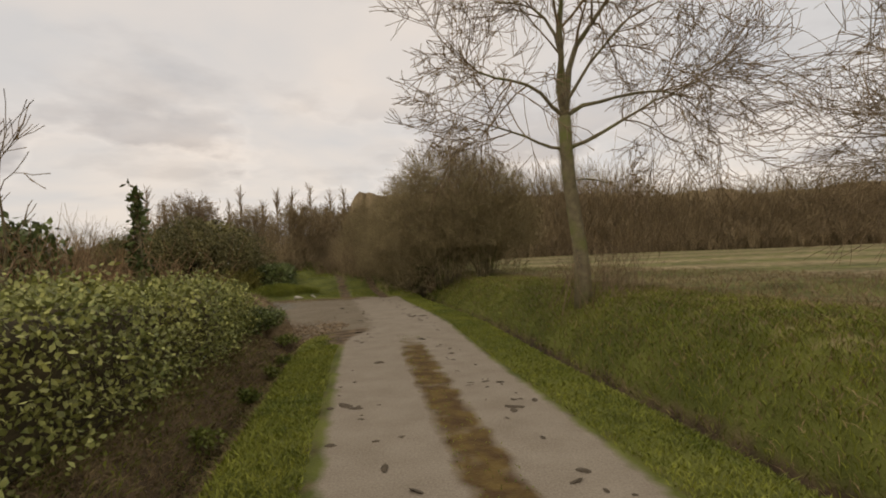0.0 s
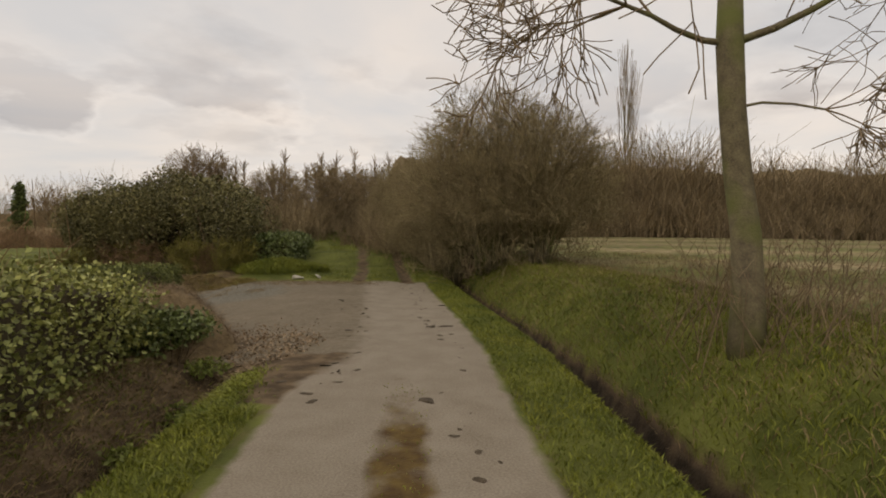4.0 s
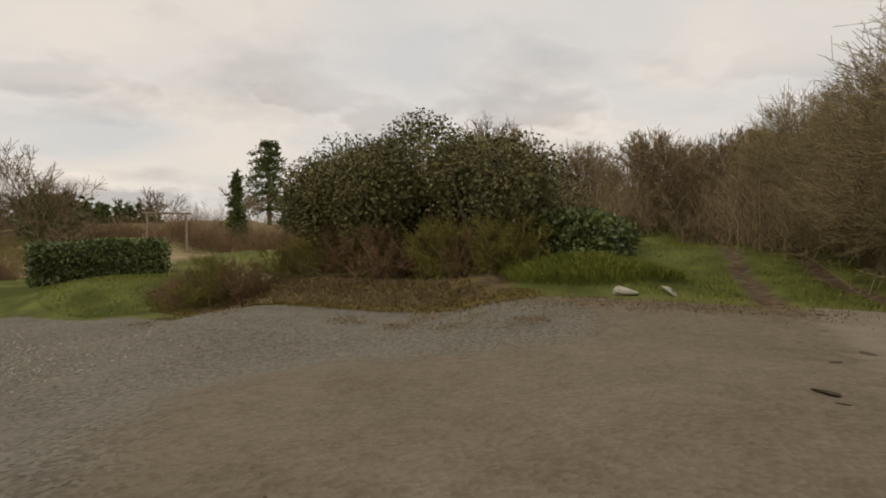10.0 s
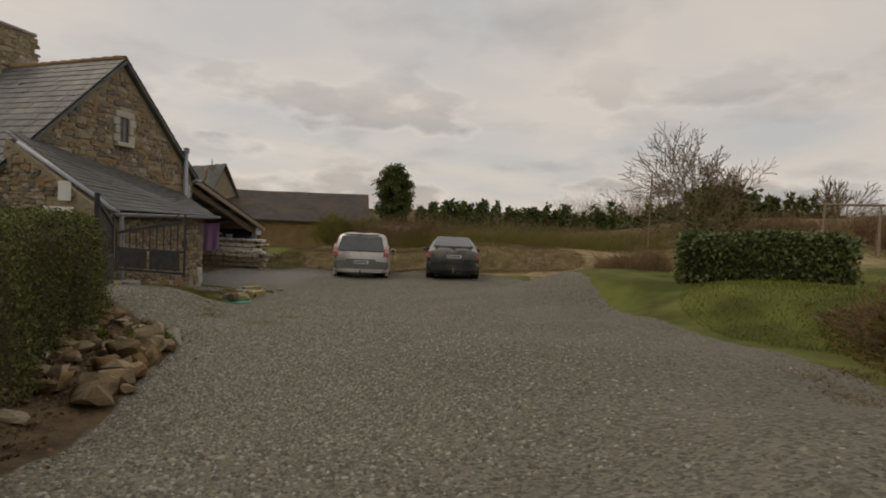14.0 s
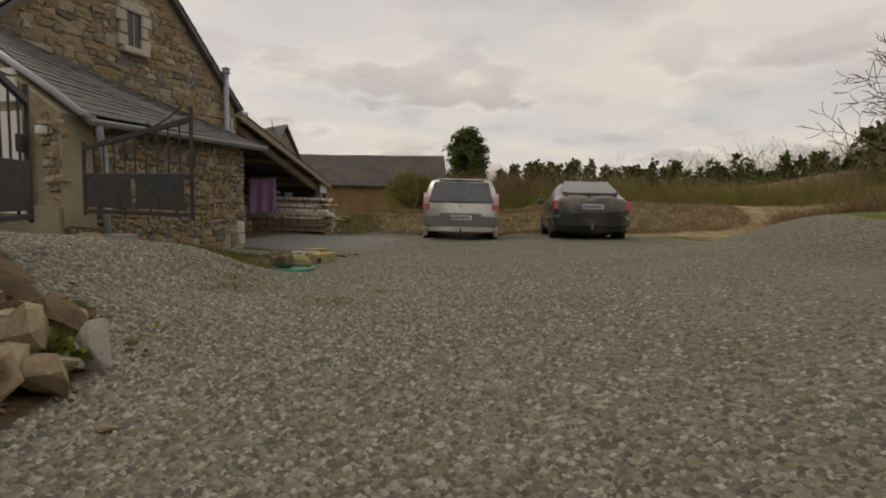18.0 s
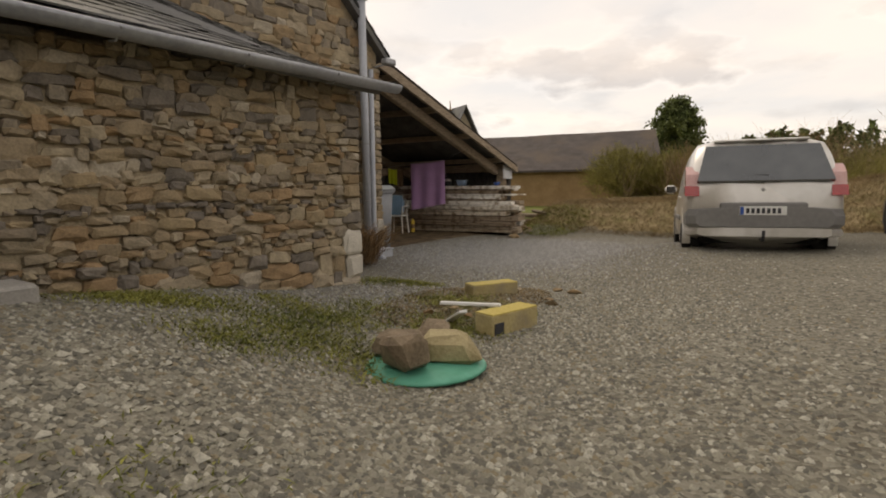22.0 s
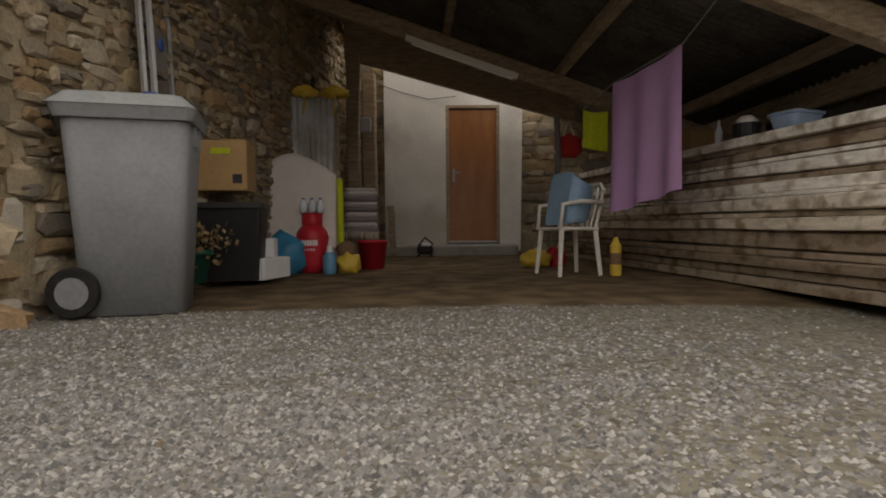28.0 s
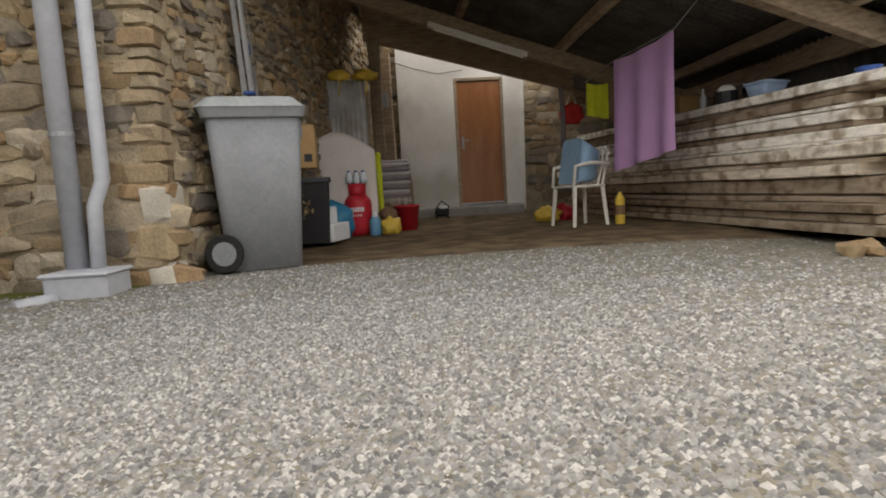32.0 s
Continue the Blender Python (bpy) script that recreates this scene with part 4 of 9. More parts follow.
blades("dry_stalks", "tangle of withered ivy stalks over the bank's end", patch(-4.55, 12.5, 0.75, 0.65), 5000, 0.04, "leaf_litter", 31, lean=1.3, wide=0.008, category="dead stalks", lift=0.12)


def heap():
    """Mound of earth and stalks between the two hedges."""
    rng = np.random.default_rng(5)
    sh, k, n = Shape(), 14, 22
    verts = []
    for i in range(k):
        r = i / (k - 1)
        for j in range(n):
            a = 2 * math.pi * j / n
            x, y = -4.45 + 0.95 * r * math.cos(a), 12.5 + 0.8 * r * math.sin(a)
            verts.append((x, y, on_ground(x, y) + 0.8 * (1 - r**2.2) + rng.normal(0, 0.02) - 0.04))
    sh.add(verts, [(i * n + j, i * n + (j + 1) % n, i * n + n + (j + 1) % n, i * n + n + j) for i in range(k - 1) for j in range(n)])
    ob = solid("earth_mound", sh, "dead_grass", "mound of earth under withered stalks at the hedge", "mound", smooth=True)
    rows = []
    for _ in range(4200):
        a, r = rng.uniform(0, 6.28), math.sqrt(rng.random())
        x, y = -4.45 + 0.95 * r * math.cos(a), 12.5 + 0.8 * r * math.sin(a)
        p = np.array((x, y, on_ground(x, y) + 0.8 * (1 - r**2.2)))
        q = p + rng.normal(0, 0.07, 3) * np.array((1, 1, 0.5)) + np.array((0, 0, 0.02))
        rows.append((*p, *q, 0.0024, 0.0012))
    tagged(part("stalk_cover", stick_mesh("stalk_cover", rows, "straw", 3), None, ob), kind="stuff")


heap()
leafy_shrub(-3.95, 11.95, (0.42, 0.34, 0.28), 23, "ivy trailing over the mound", "laurel", 1500, 0.036, name="ivy_clump", base=0.12)
# garden behind the hedge
bare_tree(-4.95, 7.4, 4.0, 0.06, 41, "slender bare birch with a few dry catkins behind the hedge", kids=(1.6, 1.7, 1.4), angle=0.6, up=0.02, first=0.36, wander=0.1)
leafy_shrub(-6.1, 8.8, (0.6, 0.6, 0.95), 22, "dark camellia shrub with a few red blooms behind the hedge", "laurel", 2200, 0.07, name="camellia", base=0.3)
thicket("garden_stems", "bare brown garden shrubs behind the hedge", patch(-6.4, 8.6, 2.0, 2.6), 900, 1.5, 51, "bramble")

# verges, ditch sides and banks
def track_sides(rng, n):
    xy = strip(-3.4, 2.4, 20.3, 42)(rng, n)
    u = xy[:, 0] - lane_x(xy[:, 1])
    return xy[np.minimum(np.abs(u + 0.66), np.abs(u - 0.62)) > 0.24]


M["bank_moss"] = mat("olive_brown_moss", (0.13, 0.092, 0.022), (0.27, 0.205, 0.065), scale=1.5, fine=12, rough=0.8, bump=0, island=0.4)
M["weed_leaf"] = mat("bank_weed_leaves", (0.085, 0.115, 0.020), (0.21, 0.235, 0.05), scale=2, fine=15, rough=0.6, bump=0, island=0.4)
blades("verge_grass", "short bright grass on the lane's verge", strip(1.12, 1.98, 0.6, 20), 46000, 0.05, "grass", 61)
blades("verge_grass", "short bright grass on the lane's verge", strip(-1.56, -0.92, 0.6, 10.2), 28000, 0.055, "grass", 62)
blades("crown_grass", "mossy tufts along the lane's crown", strip(0.0, 0.40, 1.5, 11), 900, 0.02, "grass", 63)
blades("bank_stalks", "withered grass on the bank under the hedge", strip(-2.6, -1.7, 0.0, 11.5), 30000, 0.06, "dead_grass", 88, lean=0.8)
blades("bank_weeds", "green weeds on the bank under the hedge", strip(-2.7, -1.7, 0.0, 11.5), 4500, 0.07, "grass", 89, lean=0.7)
blades("verge_grass", "short green grass at the verge's end", along((-2.6, 9.8), (-2.95, 11.4), 0.13), 5000, 0.05, "grass", 92, lean=0.6, wide=0.005)
for k, (wx, wy, wr) in enumerate([(-3.3, 10.9, 0.22), (-3.5, 11.7, 0.3), (-3.15, 9.9, 0.2), (-3.05, 8.4, 0.2), (-2.85, 6.6, 0.22), (-2.6, 4.9, 0.2), (-3.9, 12.5, 0.26), (-2.35, 3.0, 0.2)]):
    leafy_shrub(wx, wy, (wr, wr * 0.9, 0.13), 220 + k, "low green weeds on the bank under the hedge", "weed_leaf", 420, 0.03, name="weed", base=-0.02)
blades("bank_moss", "olive moss and short withered grass below the shrubbery", patch(-10.8, 19.75, 4.6, 0.95), 26000, 0.045, "bank_moss", 91, lean=0.7, wide=0.006)
blades("mouth_weeds", "small weeds and moss along the yard's mouth", along((-6.5, 19.4), (-3.2, 19.9), 0.3), 3500, 0.03, "dead_grass", 90, lean=0.8)
blades("bank_grass", "rank grass and weeds on the ditch bank", strip(2.42, 4.9, 1.5, 26), 90000, 0.09, "grass", 64, lean=0.4, wide=0.004)
blades("bank_grass", "withered tufts on the ditch bank", strip(2.4, 5.3, 1.5, 24), 26000, 0.10, "dead_grass", 65, lean=0.5)
blades("ditch_litter", "dead leaves and stalks along the hedge's ditch", strip(-2.9, -1.7, 1.5, 12), 9000, 0.05, "dead_grass", 66, lean=1.2, wide=0.005)
blades("ditch_weeds", "green weeds below the hedge", strip(-2.9, -1.75, 1.5, 11), 6000, 0.05, "grass", 67, lean=0.8, wide=0.008)
blades("track_grass", "rough grass along the track", track_sides, 30000, 0.08, "grass", 68)
blades("field_grass", "tufted pale grass of the field's edge", strip(4.4, 9.5, 4, 26), 16000, 0.13, "dead_grass", 69, lean=0.5)
blades("bank_grass", "rank green grass below the laurel hedge", patch(-6.3, 21.8, 1.3, 1.5), 16000, 0.22, "grass", 79, lean=0.4)
blades("lawn", "mown lawn beside the yard", patch(-16.4, 19.7, 2.9, 1.5), 14000, 0.05, "grass", 70)
blades("lawn", "mown lawn behind the shrubbery", patch(-19, 24, 6, 3.2), 9000, 0.06, "grass", 71)
blades("shrub_bank_grass", "withered grass on the bank below the shrubbery", patch(-11, 19.9, 4.2, 0.8), 9000, 0.10, "dead_grass", 72, lean=0.7)
blades("mound_grass", "tangled withered grass on the mound behind the cars", patch(-31.2, 11.0, 2.6, 7.5), 70000, 0.13, "dead_grass", 73, lean=0.6, wide=0.0032)
blades("mound_weeds", "green weeds at the mound's foot", patch(-29.6, 6.0, 0.9, 0.8), 3000, 0.10, "grass", 74, lean=0.6, wide=0.004)
M["yard_moss"] = mat("yard_weeds", (0.10, 0.115, 0.022), (0.25, 0.24, 0.055), scale=1.5, fine=12, rough=0.7, bump=0, island=0.35)
blades("dug_roots", "dead roots and stalks in the dug patch", patch(-20.9, 8.45, 1.2, 0.55), 5000, 0.025, "dead_grass", 80, lean=0.9)
blades("yard_weeds", "small weeds and moss in the gravel", patch(-19.9, 7.9, 1.5, 0.7, 16), 9000, 0.03, "yard_moss", 75, lean=0.7)
blades("yard_weeds", "small weeds and moss in the gravel", patch(-19.9, 8.5, 0.9, 0.5, 12), 5000, 0.035, "yard_moss", 93, lean=0.7)
blades("yard_weeds", "small weeds and moss in the gravel", patch(-15.0, 10.2, 2.8, 1.2, 14), 3400, 0.024, "yard_moss", 76, lean=0.7)
blades("yard_edge_weeds", "weeds and moss along the yard's edge", patch(-9.5, 18.7, 4.0, 0.8, 40), 7000, 0.03, "dead_grass", 77, lean=0.8)
blades("dry_clump", "clump of dry flower stalks against the wall", patch(-22.75, 5.5, 0.42, 0.28), 1100, 0.62, "bramble", 78, lean=0.4, wide=0.006, category="dry plant")

# the roadside ash tree and its neighbour
def roadside_ash():
    """A clear trunk forking at head height times two into crooked limbs with hanging twigs."""
    rng = np.random.default_rng(107)
    foot, fork = np.array((1.75, 11.0, 0.25)), np.array((1.62, 11.2, 3.62))
    tree = thing("ash_tree", Matrix(), "tall bare ash tree with a mossy trunk on the ditch bank", "tree")
    bole = [foot + (fork - foot) * k / 6 + np.array((0.04 * math.sin(k), 0.03 * math.cos(2 * k), 0)) * (0 < k < 6) for k in range(7)]
    part("trunk", Shape().tube(bole, [0.17, 0.135, 0.122, 0.116, 0.112, 0.115, 0.10], 14), "bark", tree, "grey trunk with green moss", smooth=True)
    fine = []
    for at, d, length, r in ((6, (-0.30, 0.05, 1.0), 2.9, 0.07), (6, (0.42, 0.15, 0.95), 3.1, 0.075), (6, (0.05, 0.5, 0.9), 2.6, 0.055), (5, (-1.0, -0.15, 0.12), 1.5, 0.032), (5, (0.95, -0.3, 0.22), 2.2, 0.04), (6, (0.9, 0.3, 0.45), 2.4, 0.042),
                            (6, (-0.75, -0.3, 0.6), 1.8, 0.04), (6, (0.2, -0.5, 0.85), 1.9, 0.038), (4, (0.6, -0.3, 0.1), 0.7, 0.014)):
        out = []
        v = np.array(d)
        grow(rng, out, np.array(bole[at]), v / np.linalg.norm(v), length, r, 0, 0.15, (2.0, 2.0, 1.7), 0.006, 0.6, 0.85)
        a = np.array(out)
        a[:, 6:8] = np.maximum(a[:, 6:8], 0.0048)
        part("limb", stick_mesh("limb", a[a[:, 8] < 0.5], "bark", 7), None, tree)
        fine.append(a[a[:, 8] > 0.5])
    tagged(part("crown", stick_mesh("crown", np.concatenate(fine), "twig", 4), None, tree, "crooked bare twigs"), kind="stuff")


roadside_ash()
bare_tree(7.6, 9.4, 8.0, 0.17, 102, "bare spreading tree at the field's edge", kids=(1.7, 1.9, 1.6, 1.2), lean=0.15, up=0.0, wander=0.08, first=0.34, angle=1.0, thin=1.2, shrink=0.7)
thicket("suckers", "thin suckers and dead stalks round the ash", patch(2.1, 11.4, 0.9, 1.1), 130, 1.0, 103, "twig", r=0.006)
thicket("dead_nettles", "withered weeds along the bank's top", patch(4.4, 11.5, 1.8, 4.5), 180, 0.3, 104, "straw", r=0.005)
# hazel clumps beside the track
for k, (hx, hy, tall, wide, seed) in enumerate([(-0.3, 21.2, 5.2, 2.4, 111), (-1.2, 23.4, 5.0, 2.3, 112), (-2.2, 26.6, 4.6, 2.0, 113), (-3.6, 30.2, 4.3, 2.0, 114), (0.95, 20.4, 4.3, 1.9, 115)]):
    twiggy_dome(hx, hy, tall, wide, seed, "bare many-stemmed hazel clump with a rounded head beside the track", shell=4200, stems=34, twig="hazel_twig", group="hazels along the track")
leafy_shrub(-0.9, 22.6, (0.5, 0.5, 1.1), 116, "ivy-covered stump among the hazels", "hedge_dark", 1800, 0.08, name="ivy_stump")
for k, (hx, hy, tall, wide, seed) in enumerate([(-9.0, 35.8, 3.8, 2.1, 121), (-6.4, 37, 3.9, 1.8, 122), (-12.4, 37.5, 4.0, 1.7, 123), (-9.2, 43, 4.4, 2.0, 124), (-13.6, 33.5, 3.0, 1.6, 125)]):
    twiggy_dome(hx, hy, tall, wide, seed, "bare rounded hedgerow tree by the track", name="hedgerow_tree", shell=1500, stems=18, twig="brush", group="hedgerow trees", thin=0.012, fill=400)


def brush_band(name, label, line, depth, tall, n, seed, r=0.03, material="brush"):
    """A far hedgerow or wood: hundreds of bare stems with forking tops."""
    rng = np.random.default_rng(seed)
    p = np.array(line, float)
    cum = np.r_[0, np.cumsum(np.linalg.norm(np.diff(p, axis=0), axis=1))]
    s = rng.uniform(0, cum[-1], n)
    x, y = np.interp(s, cum, p[:, 0]) + rng.normal(0, depth, n), np.interp(s, cum, p[:, 1]) + rng.uniform(0, depth * 2, n)
    z = height(x, y)
    t = tall * rng.uniform(0.45, 1.0, n) * (0.85 + 0.2 * np.sin(s * 0.21) * np.sin(s * 0.07 + 1))
    foot = np.stack([x, y, z - 0.2], 1)
    rows = []
    for lo, hi, count, spread, rad in ((0.0, 0.45, 1, 0.05, 1.0), (0.3, 0.75, 3, 0.22, 0.55), (0.5, 1.0, 6, 0.26, 0.4), (0.12, 0.6, 3, 0.3, 0.45)):
        for _ in range(count):
            a = foot + np.stack([rng.normal(0, spread * 0.35, n) * t * (lo > 0), rng.normal(0, spread * 0.35, n) * t * (lo > 0), t * lo], 1)
            b = foot + np.stack([rng.normal(0, spread, n) * t, rng.normal(0, spread, n) * t, t * (hi + rng.normal(0, 0.06, n))], 1)
            rows.append(np.concatenate([a, b, np.full((n, 1), r * rad), np.full((n, 1), r * rad * 0.5)], 1))
    return tagged(new(name, stick_mesh(name, np.concatenate(rows), material, 3)), label, "woodland", kind="stuff")


brush_band("far_wood", "brown leafless wood beyond the field", [(7, 52), (14, 55), (30, 52), (55, 46), (80, 30)], 3.5, 9.6, 2100, 131, r=0.06)
brush_band("far_wood", "brown leafless undergrowth at the wood's edge", [(6, 50), (13, 53), (30, 50), (55, 44), (80, 28)], 1.4, 4.0, 1200, 132, r=0.055)
brush_band("hedgerow", "brown brush along the track", [(-3.0, 26), (-4.5, 32), (-7, 38), (-9, 44)], 0.9, 2.3, 1100, 133, r=0.02)
brush_band("hedgerow", "brown brush beyond the shrubbery", [(-9, 31), (-14, 36), (-26, 40)], 1.2, 2.6, 500, 134, r=0.03)


def backing(name, label, line, tall, seed, material="brush"):
    """The close dark mass inside a far wood: an uneven curtain of stems."""
    rng = np.random.default_rng(seed)
    p = np.array(line, float)
    cum = np.r_[0, np.cumsum(np.linalg.norm(np.diff(p, axis=0), axis=1))]
    s = np.arange(0, cum[-1], 0.45)
    x, y = np.interp(s, cum, p[:, 0]), np.interp(s, cum, p[:, 1])
    y = y + rng.normal(0, 0.4, len(s))
    z = height(x, y)
    top = z + tall * (0.86 + 0.07 * np.sin(s * 0.09 + 1.0) * np.sin(s * 0.031) + 0.035 * np.sin(s * 0.47 + 2) + rng.normal(0, 0.012, len(s)))
    top = z + (top - z) * np.clip(np.minimum(s, cum[-1] - s) / 3.0 + 0.15, 0, 1)
    v = np.concatenate([np.stack([x, y, z - 0.3], 1), np.stack([x, y, top], 1), np.stack([x, y + 3.0, z - 0.3], 1)])
    n = len(s)
    i = np.arange(n - 1)
    f = np.concatenate([np.stack([i, i + 1, i + n + 1, i + n], -1), np.stack([i + n, i + n + 1, i + 2 * n + 1, i + 2 * n], -1)])
    return tagged(new(name, raw_mesh(name, v, f, material)), label, "woodland", kind="stuff")


backing("wood_heart", "dense brown heart of the far wood", [(-10, 52), (12, 60), (30, 57), (55, 51), (85, 34), (110, 10)], 7.6, 141)
backing("wood_heart", "dense brown heart of the hedgerow", [(-5.4, 36), (-7.4, 41), (-11, 48), (-20, 50)], 2.0, 142)

# shrubbery between yard and track
leafy_shrub(-11.35, 21.7, (1.3, 1.3, 1.42), 151, "dense evergreen shrub with dark drooping leaves", "olive_leaf", 32000, 0.042, name="evergreen_shrub", lumps=16, base=-0.2)
leafy_shrub(-10.0, 21.9, (1.5, 1.45, 1.62), 152, "tall viburnum bush dotted with pale blossom", "olive_leaf", 32000, 0.042, name="viburnum", flowers=110, lumps=16, base=-0.2)
leafy_shrub(-8.5, 22.6, (1.5, 1.5, 1.52), 153, "tall viburnum bush dotted with pale blossom", "olive_leaf", 30000, 0.042, name="viburnum", flowers=160, lumps=16, base=-0.2)
leafy_shrub(-10.4, 25.2, (1.7, 1.7, 1.55), 154, "dense evergreen shrub with dark leaves", "olive_leaf", 8000, 0.10, name="evergreen_shrub")
rdog = random.Random(157)
for k in range(15):
    f = k / 14
    dx, dy = -13.9 + 6.6 * f + rdog.uniform(-0.2, 0.2), 20.55 + 0.9 * f + rdog.uniform(-0.35, 0.35) - 0.7 * (f < 0.25)
    twiggy_dome(dx, dy, rdog.uniform(0.75, 1.15), rdog.uniform(0.45, 0.65), 300 + k, "bare bushy dogwood clump below the shrubbery", name="dogwood", stems=14, girth=0.011, twig="osier" if k % 3 else "bramble", thin=0.0045, fill=160, group="dogwood clumps")
twiggy_dome(-13.9, 31.7, 4.9, 2.4, 161, "round-headed bare tree behind the shrubbery", name="bare_tree", shell=1300, stems=26, girth=0.07, thin=0.011, fill=60)
bare_tree(-25.9, 21.3, 5.1, 0.10, 165, "gnarled bare fruit tree on the lawn", kids=(1.5, 1.6, 1.3, 0.9), first=0.40, angle=0.9, up=0.02, wander=0.12, thin=1.7, shrink=0.64)
for k, (tx, ty, tall, seed) in enumerate([(-40, 33, 5.5, 163), (-36, 37, 5.8, 164), (-47, 28, 5.0, 165), (-30, 42, 6.0, 166), (-52, 36, 6.5, 167)]):
    bare_tree(tx, ty, tall, 0.1, seed, "distant bare garden tree", kids=(1.5, 1.5, 1.0), first=0.34, thin=4.0, group="distant trees")


def conifer(x, y, tall, wide, seed, label, name="conifer", n=5000, size=0.16, droop=-0.2, tiers=14, taper=1.0, bare=0.12):
    """A trunk, boughs in tiers and needles along them."""
    rng = np.random.default_rng(seed)
    z = on_ground(x, y)
    tree = thing(name, Matrix(), label, "tree")
    part("trunk", Shape().tube([(x, y, z - 0.2), (x + 0.03, y, z + tall * 0.5), (x, y, z + tall * 0.97)], [0.02 * tall + 0.03, 0.013 * tall + 0.02, 0.01], 8), "bark", tree)
    pts, boughs = [], []
    for k in range(tiers):
        h = bare + (1 - bare) * k / tiers
        reach = wide / 2 * (1 - h) ** taper + 0.05
        if taper < 0.8:
            reach = wide / 2 * math.sqrt(max(0.02, 1 - (2 * (h - bare) / (1 - bare) - 0.85) ** 2 / 1.4))
        for j in range(9):
            a = rng.uniform(0, 6.28)
            d = np.array((math.cos(a), math.sin(a), droop + rng.normal(0, 0.12)))
            r = reach * rng.uniform(0.65, 1.1)
            p0 = np.array((x, y, z + tall * h + rng.normal(0, 0.03) * tall))
            boughs.append((*p0, *(p0 + d * r), 0.02, 0.006))
            m = max(4, int(n / tiers / 9))
            s = rng.uniform(0.15, 1, m) ** 0.7
            pts.append(p0 + d * r * s[:, None] + rng.normal(0, 0.055 * wide, (m, 3)) * np.array((1, 1, 0.7)))
    tagged(part("branchwork", stick_mesh("branchwork", boughs, "twig", 3), None, tree), kind="stuff")
    tagged(part("foliage", leaf_mesh("foliage", np.concatenate(pts), size, "conifer", rng, long=1.8), None, tree), kind="stuff")
    return tree


def monkey_puzzle(x, y, tall, wide, seed):
    """A bare trunk below whorls of long drooping boughs, each close-set with needles."""
    rng = np.random.default_rng(seed)
    z = on_ground(x, y)
    tree = thing("monkey_puzzle", Matrix(), "dark monkey-puzzle conifer with a bare trunk and drooping boughs", "tree")
    part("trunk", Shape().tube([(x, y, z - 0.3), (x + 0.1, y, z + tall * 0.5), (x, y, z + tall * 0.98)], [0.22, 0.16, 0.05], 8), "bark", tree)
    pts, rows = [], []
    for k in range(9):
        h = 0.36 + 0.61 * k / 8
        reach = wide / 2 * (0.95 - 0.62 * (k / 8) ** 1.5)
        for j in range(5):
            a = 6.28 * (j / 5 + 0.37 * k) + rng.normal(0, 0.25)
            r = reach * rng.uniform(0.6, 1.1)
            s = np.linspace(0, 1, 6)
            sag = 0.32 * s - 0.62 * s * s + 0.25 * (k / 8) * s
            line = np.stack([x + math.cos(a) * r * s, y + math.sin(a) * r * s, z + tall * h + r * sag], 1)
            for p, q in zip(line[:-1], line[1:]):
                rows.append((*p, *q, 0.035, 0.02))
                t = rng.random((24, 1))
                pts.append(p + (q - p) * t + rng.normal(0, 0.11, (24, 3)))
    tagged(part("branchwork", stick_mesh("branchwork", rows, "twig", 3), None, tree), kind="stuff")
    tagged(part("foliage", leaf_mesh("foliage", np.concatenate(pts), 0.12, "conifer", rng, long=2.2), None, tree), kind="stuff")
    return tree


conifer(-4.5, 8.8, 2.25, 0.40, 42, "thin young evergreen sapling behind the hedge", name="sapling", n=420, size=0.055, droop=0.5, tiers=8, bare=0.5)
monkey_puzzle(-39.5, 41.6, 8.2, 6.0, 171)
brush_band("far_trees", "hazy bare trees beyond the garden", [(-78, 22), (-66, 42), (-52, 58), (-30, 66)], 3.0, 6.8, 650, 188, r=0.045, material="brush")
backing("far_tree_heart", "dense foot of the trees beyond the garden", [(-80, 24), (-68, 44), (-54, 60), (-30, 68)], 3.4, 189)
brush_band("garden_scrub", "brown garden shrubs beyond the low hedge", [(-37, 26), (-33, 31), (-25, 33), (-15, 33)], 0.9, 1.9, 550, 187, r=0.017, material="bramble")
conifer(-68, 2.4, 6.9, 4.0, 172, "broad dark ovoid cypress behind the barn", name="cypress", n=20000, size=0.17, droop=0.5, tiers=16, taper=0.5, bare=0.02)
conifer(-38, 26.2, 2.3, 3.6, 173, "dark rounded evergreen on the lawn's far side", name="evergreen_tree", n=6000, size=0.2, droop=0.3, tiers=12, taper=0.5, bare=0.1)
for k, (tx, ty, tall) in enumerate([(-33.5, 34.5, 4.4), (-30.5, 36, 3.8), (-28.5, 38, 4.0)]):
    conifer(tx, ty, tall, 1.5, 174 + k, "slender young spruce in the garden", name="spruce", n=1500, size=0.16)


def conifer_row():
    rng = np.random.default_rng(181)
    pts = []
    for k in range(150):
        s = k / 149
        x, y = -56 + 12 * s + rng.normal(0, 0.7), 8 + 27 * s + rng.normal(0, 0.5)
        z, tall = on_ground(x, y), rng.uniform(2.0, 3.5)
        h = rng.random(260) ** 0.8
        a, r = rng.uniform(0, 6.28, 260), rng.uniform(0.2, 1, 260) ** 0.5
        w = 1.15 * (1 - h) ** 0.9 + 0.05
        pts.append(np.stack([x + np.cos(a) * r * w, y + np.sin(a) * r * w, z + tall * h], 1))
    return tagged(new("conifer_row", leaf_mesh("conifer_row", np.concatenate(pts), 0.19, "conifer", rng, long=1.7)), "row of young dark conifers beyond the brushwood", "conifers", kind="stuff")


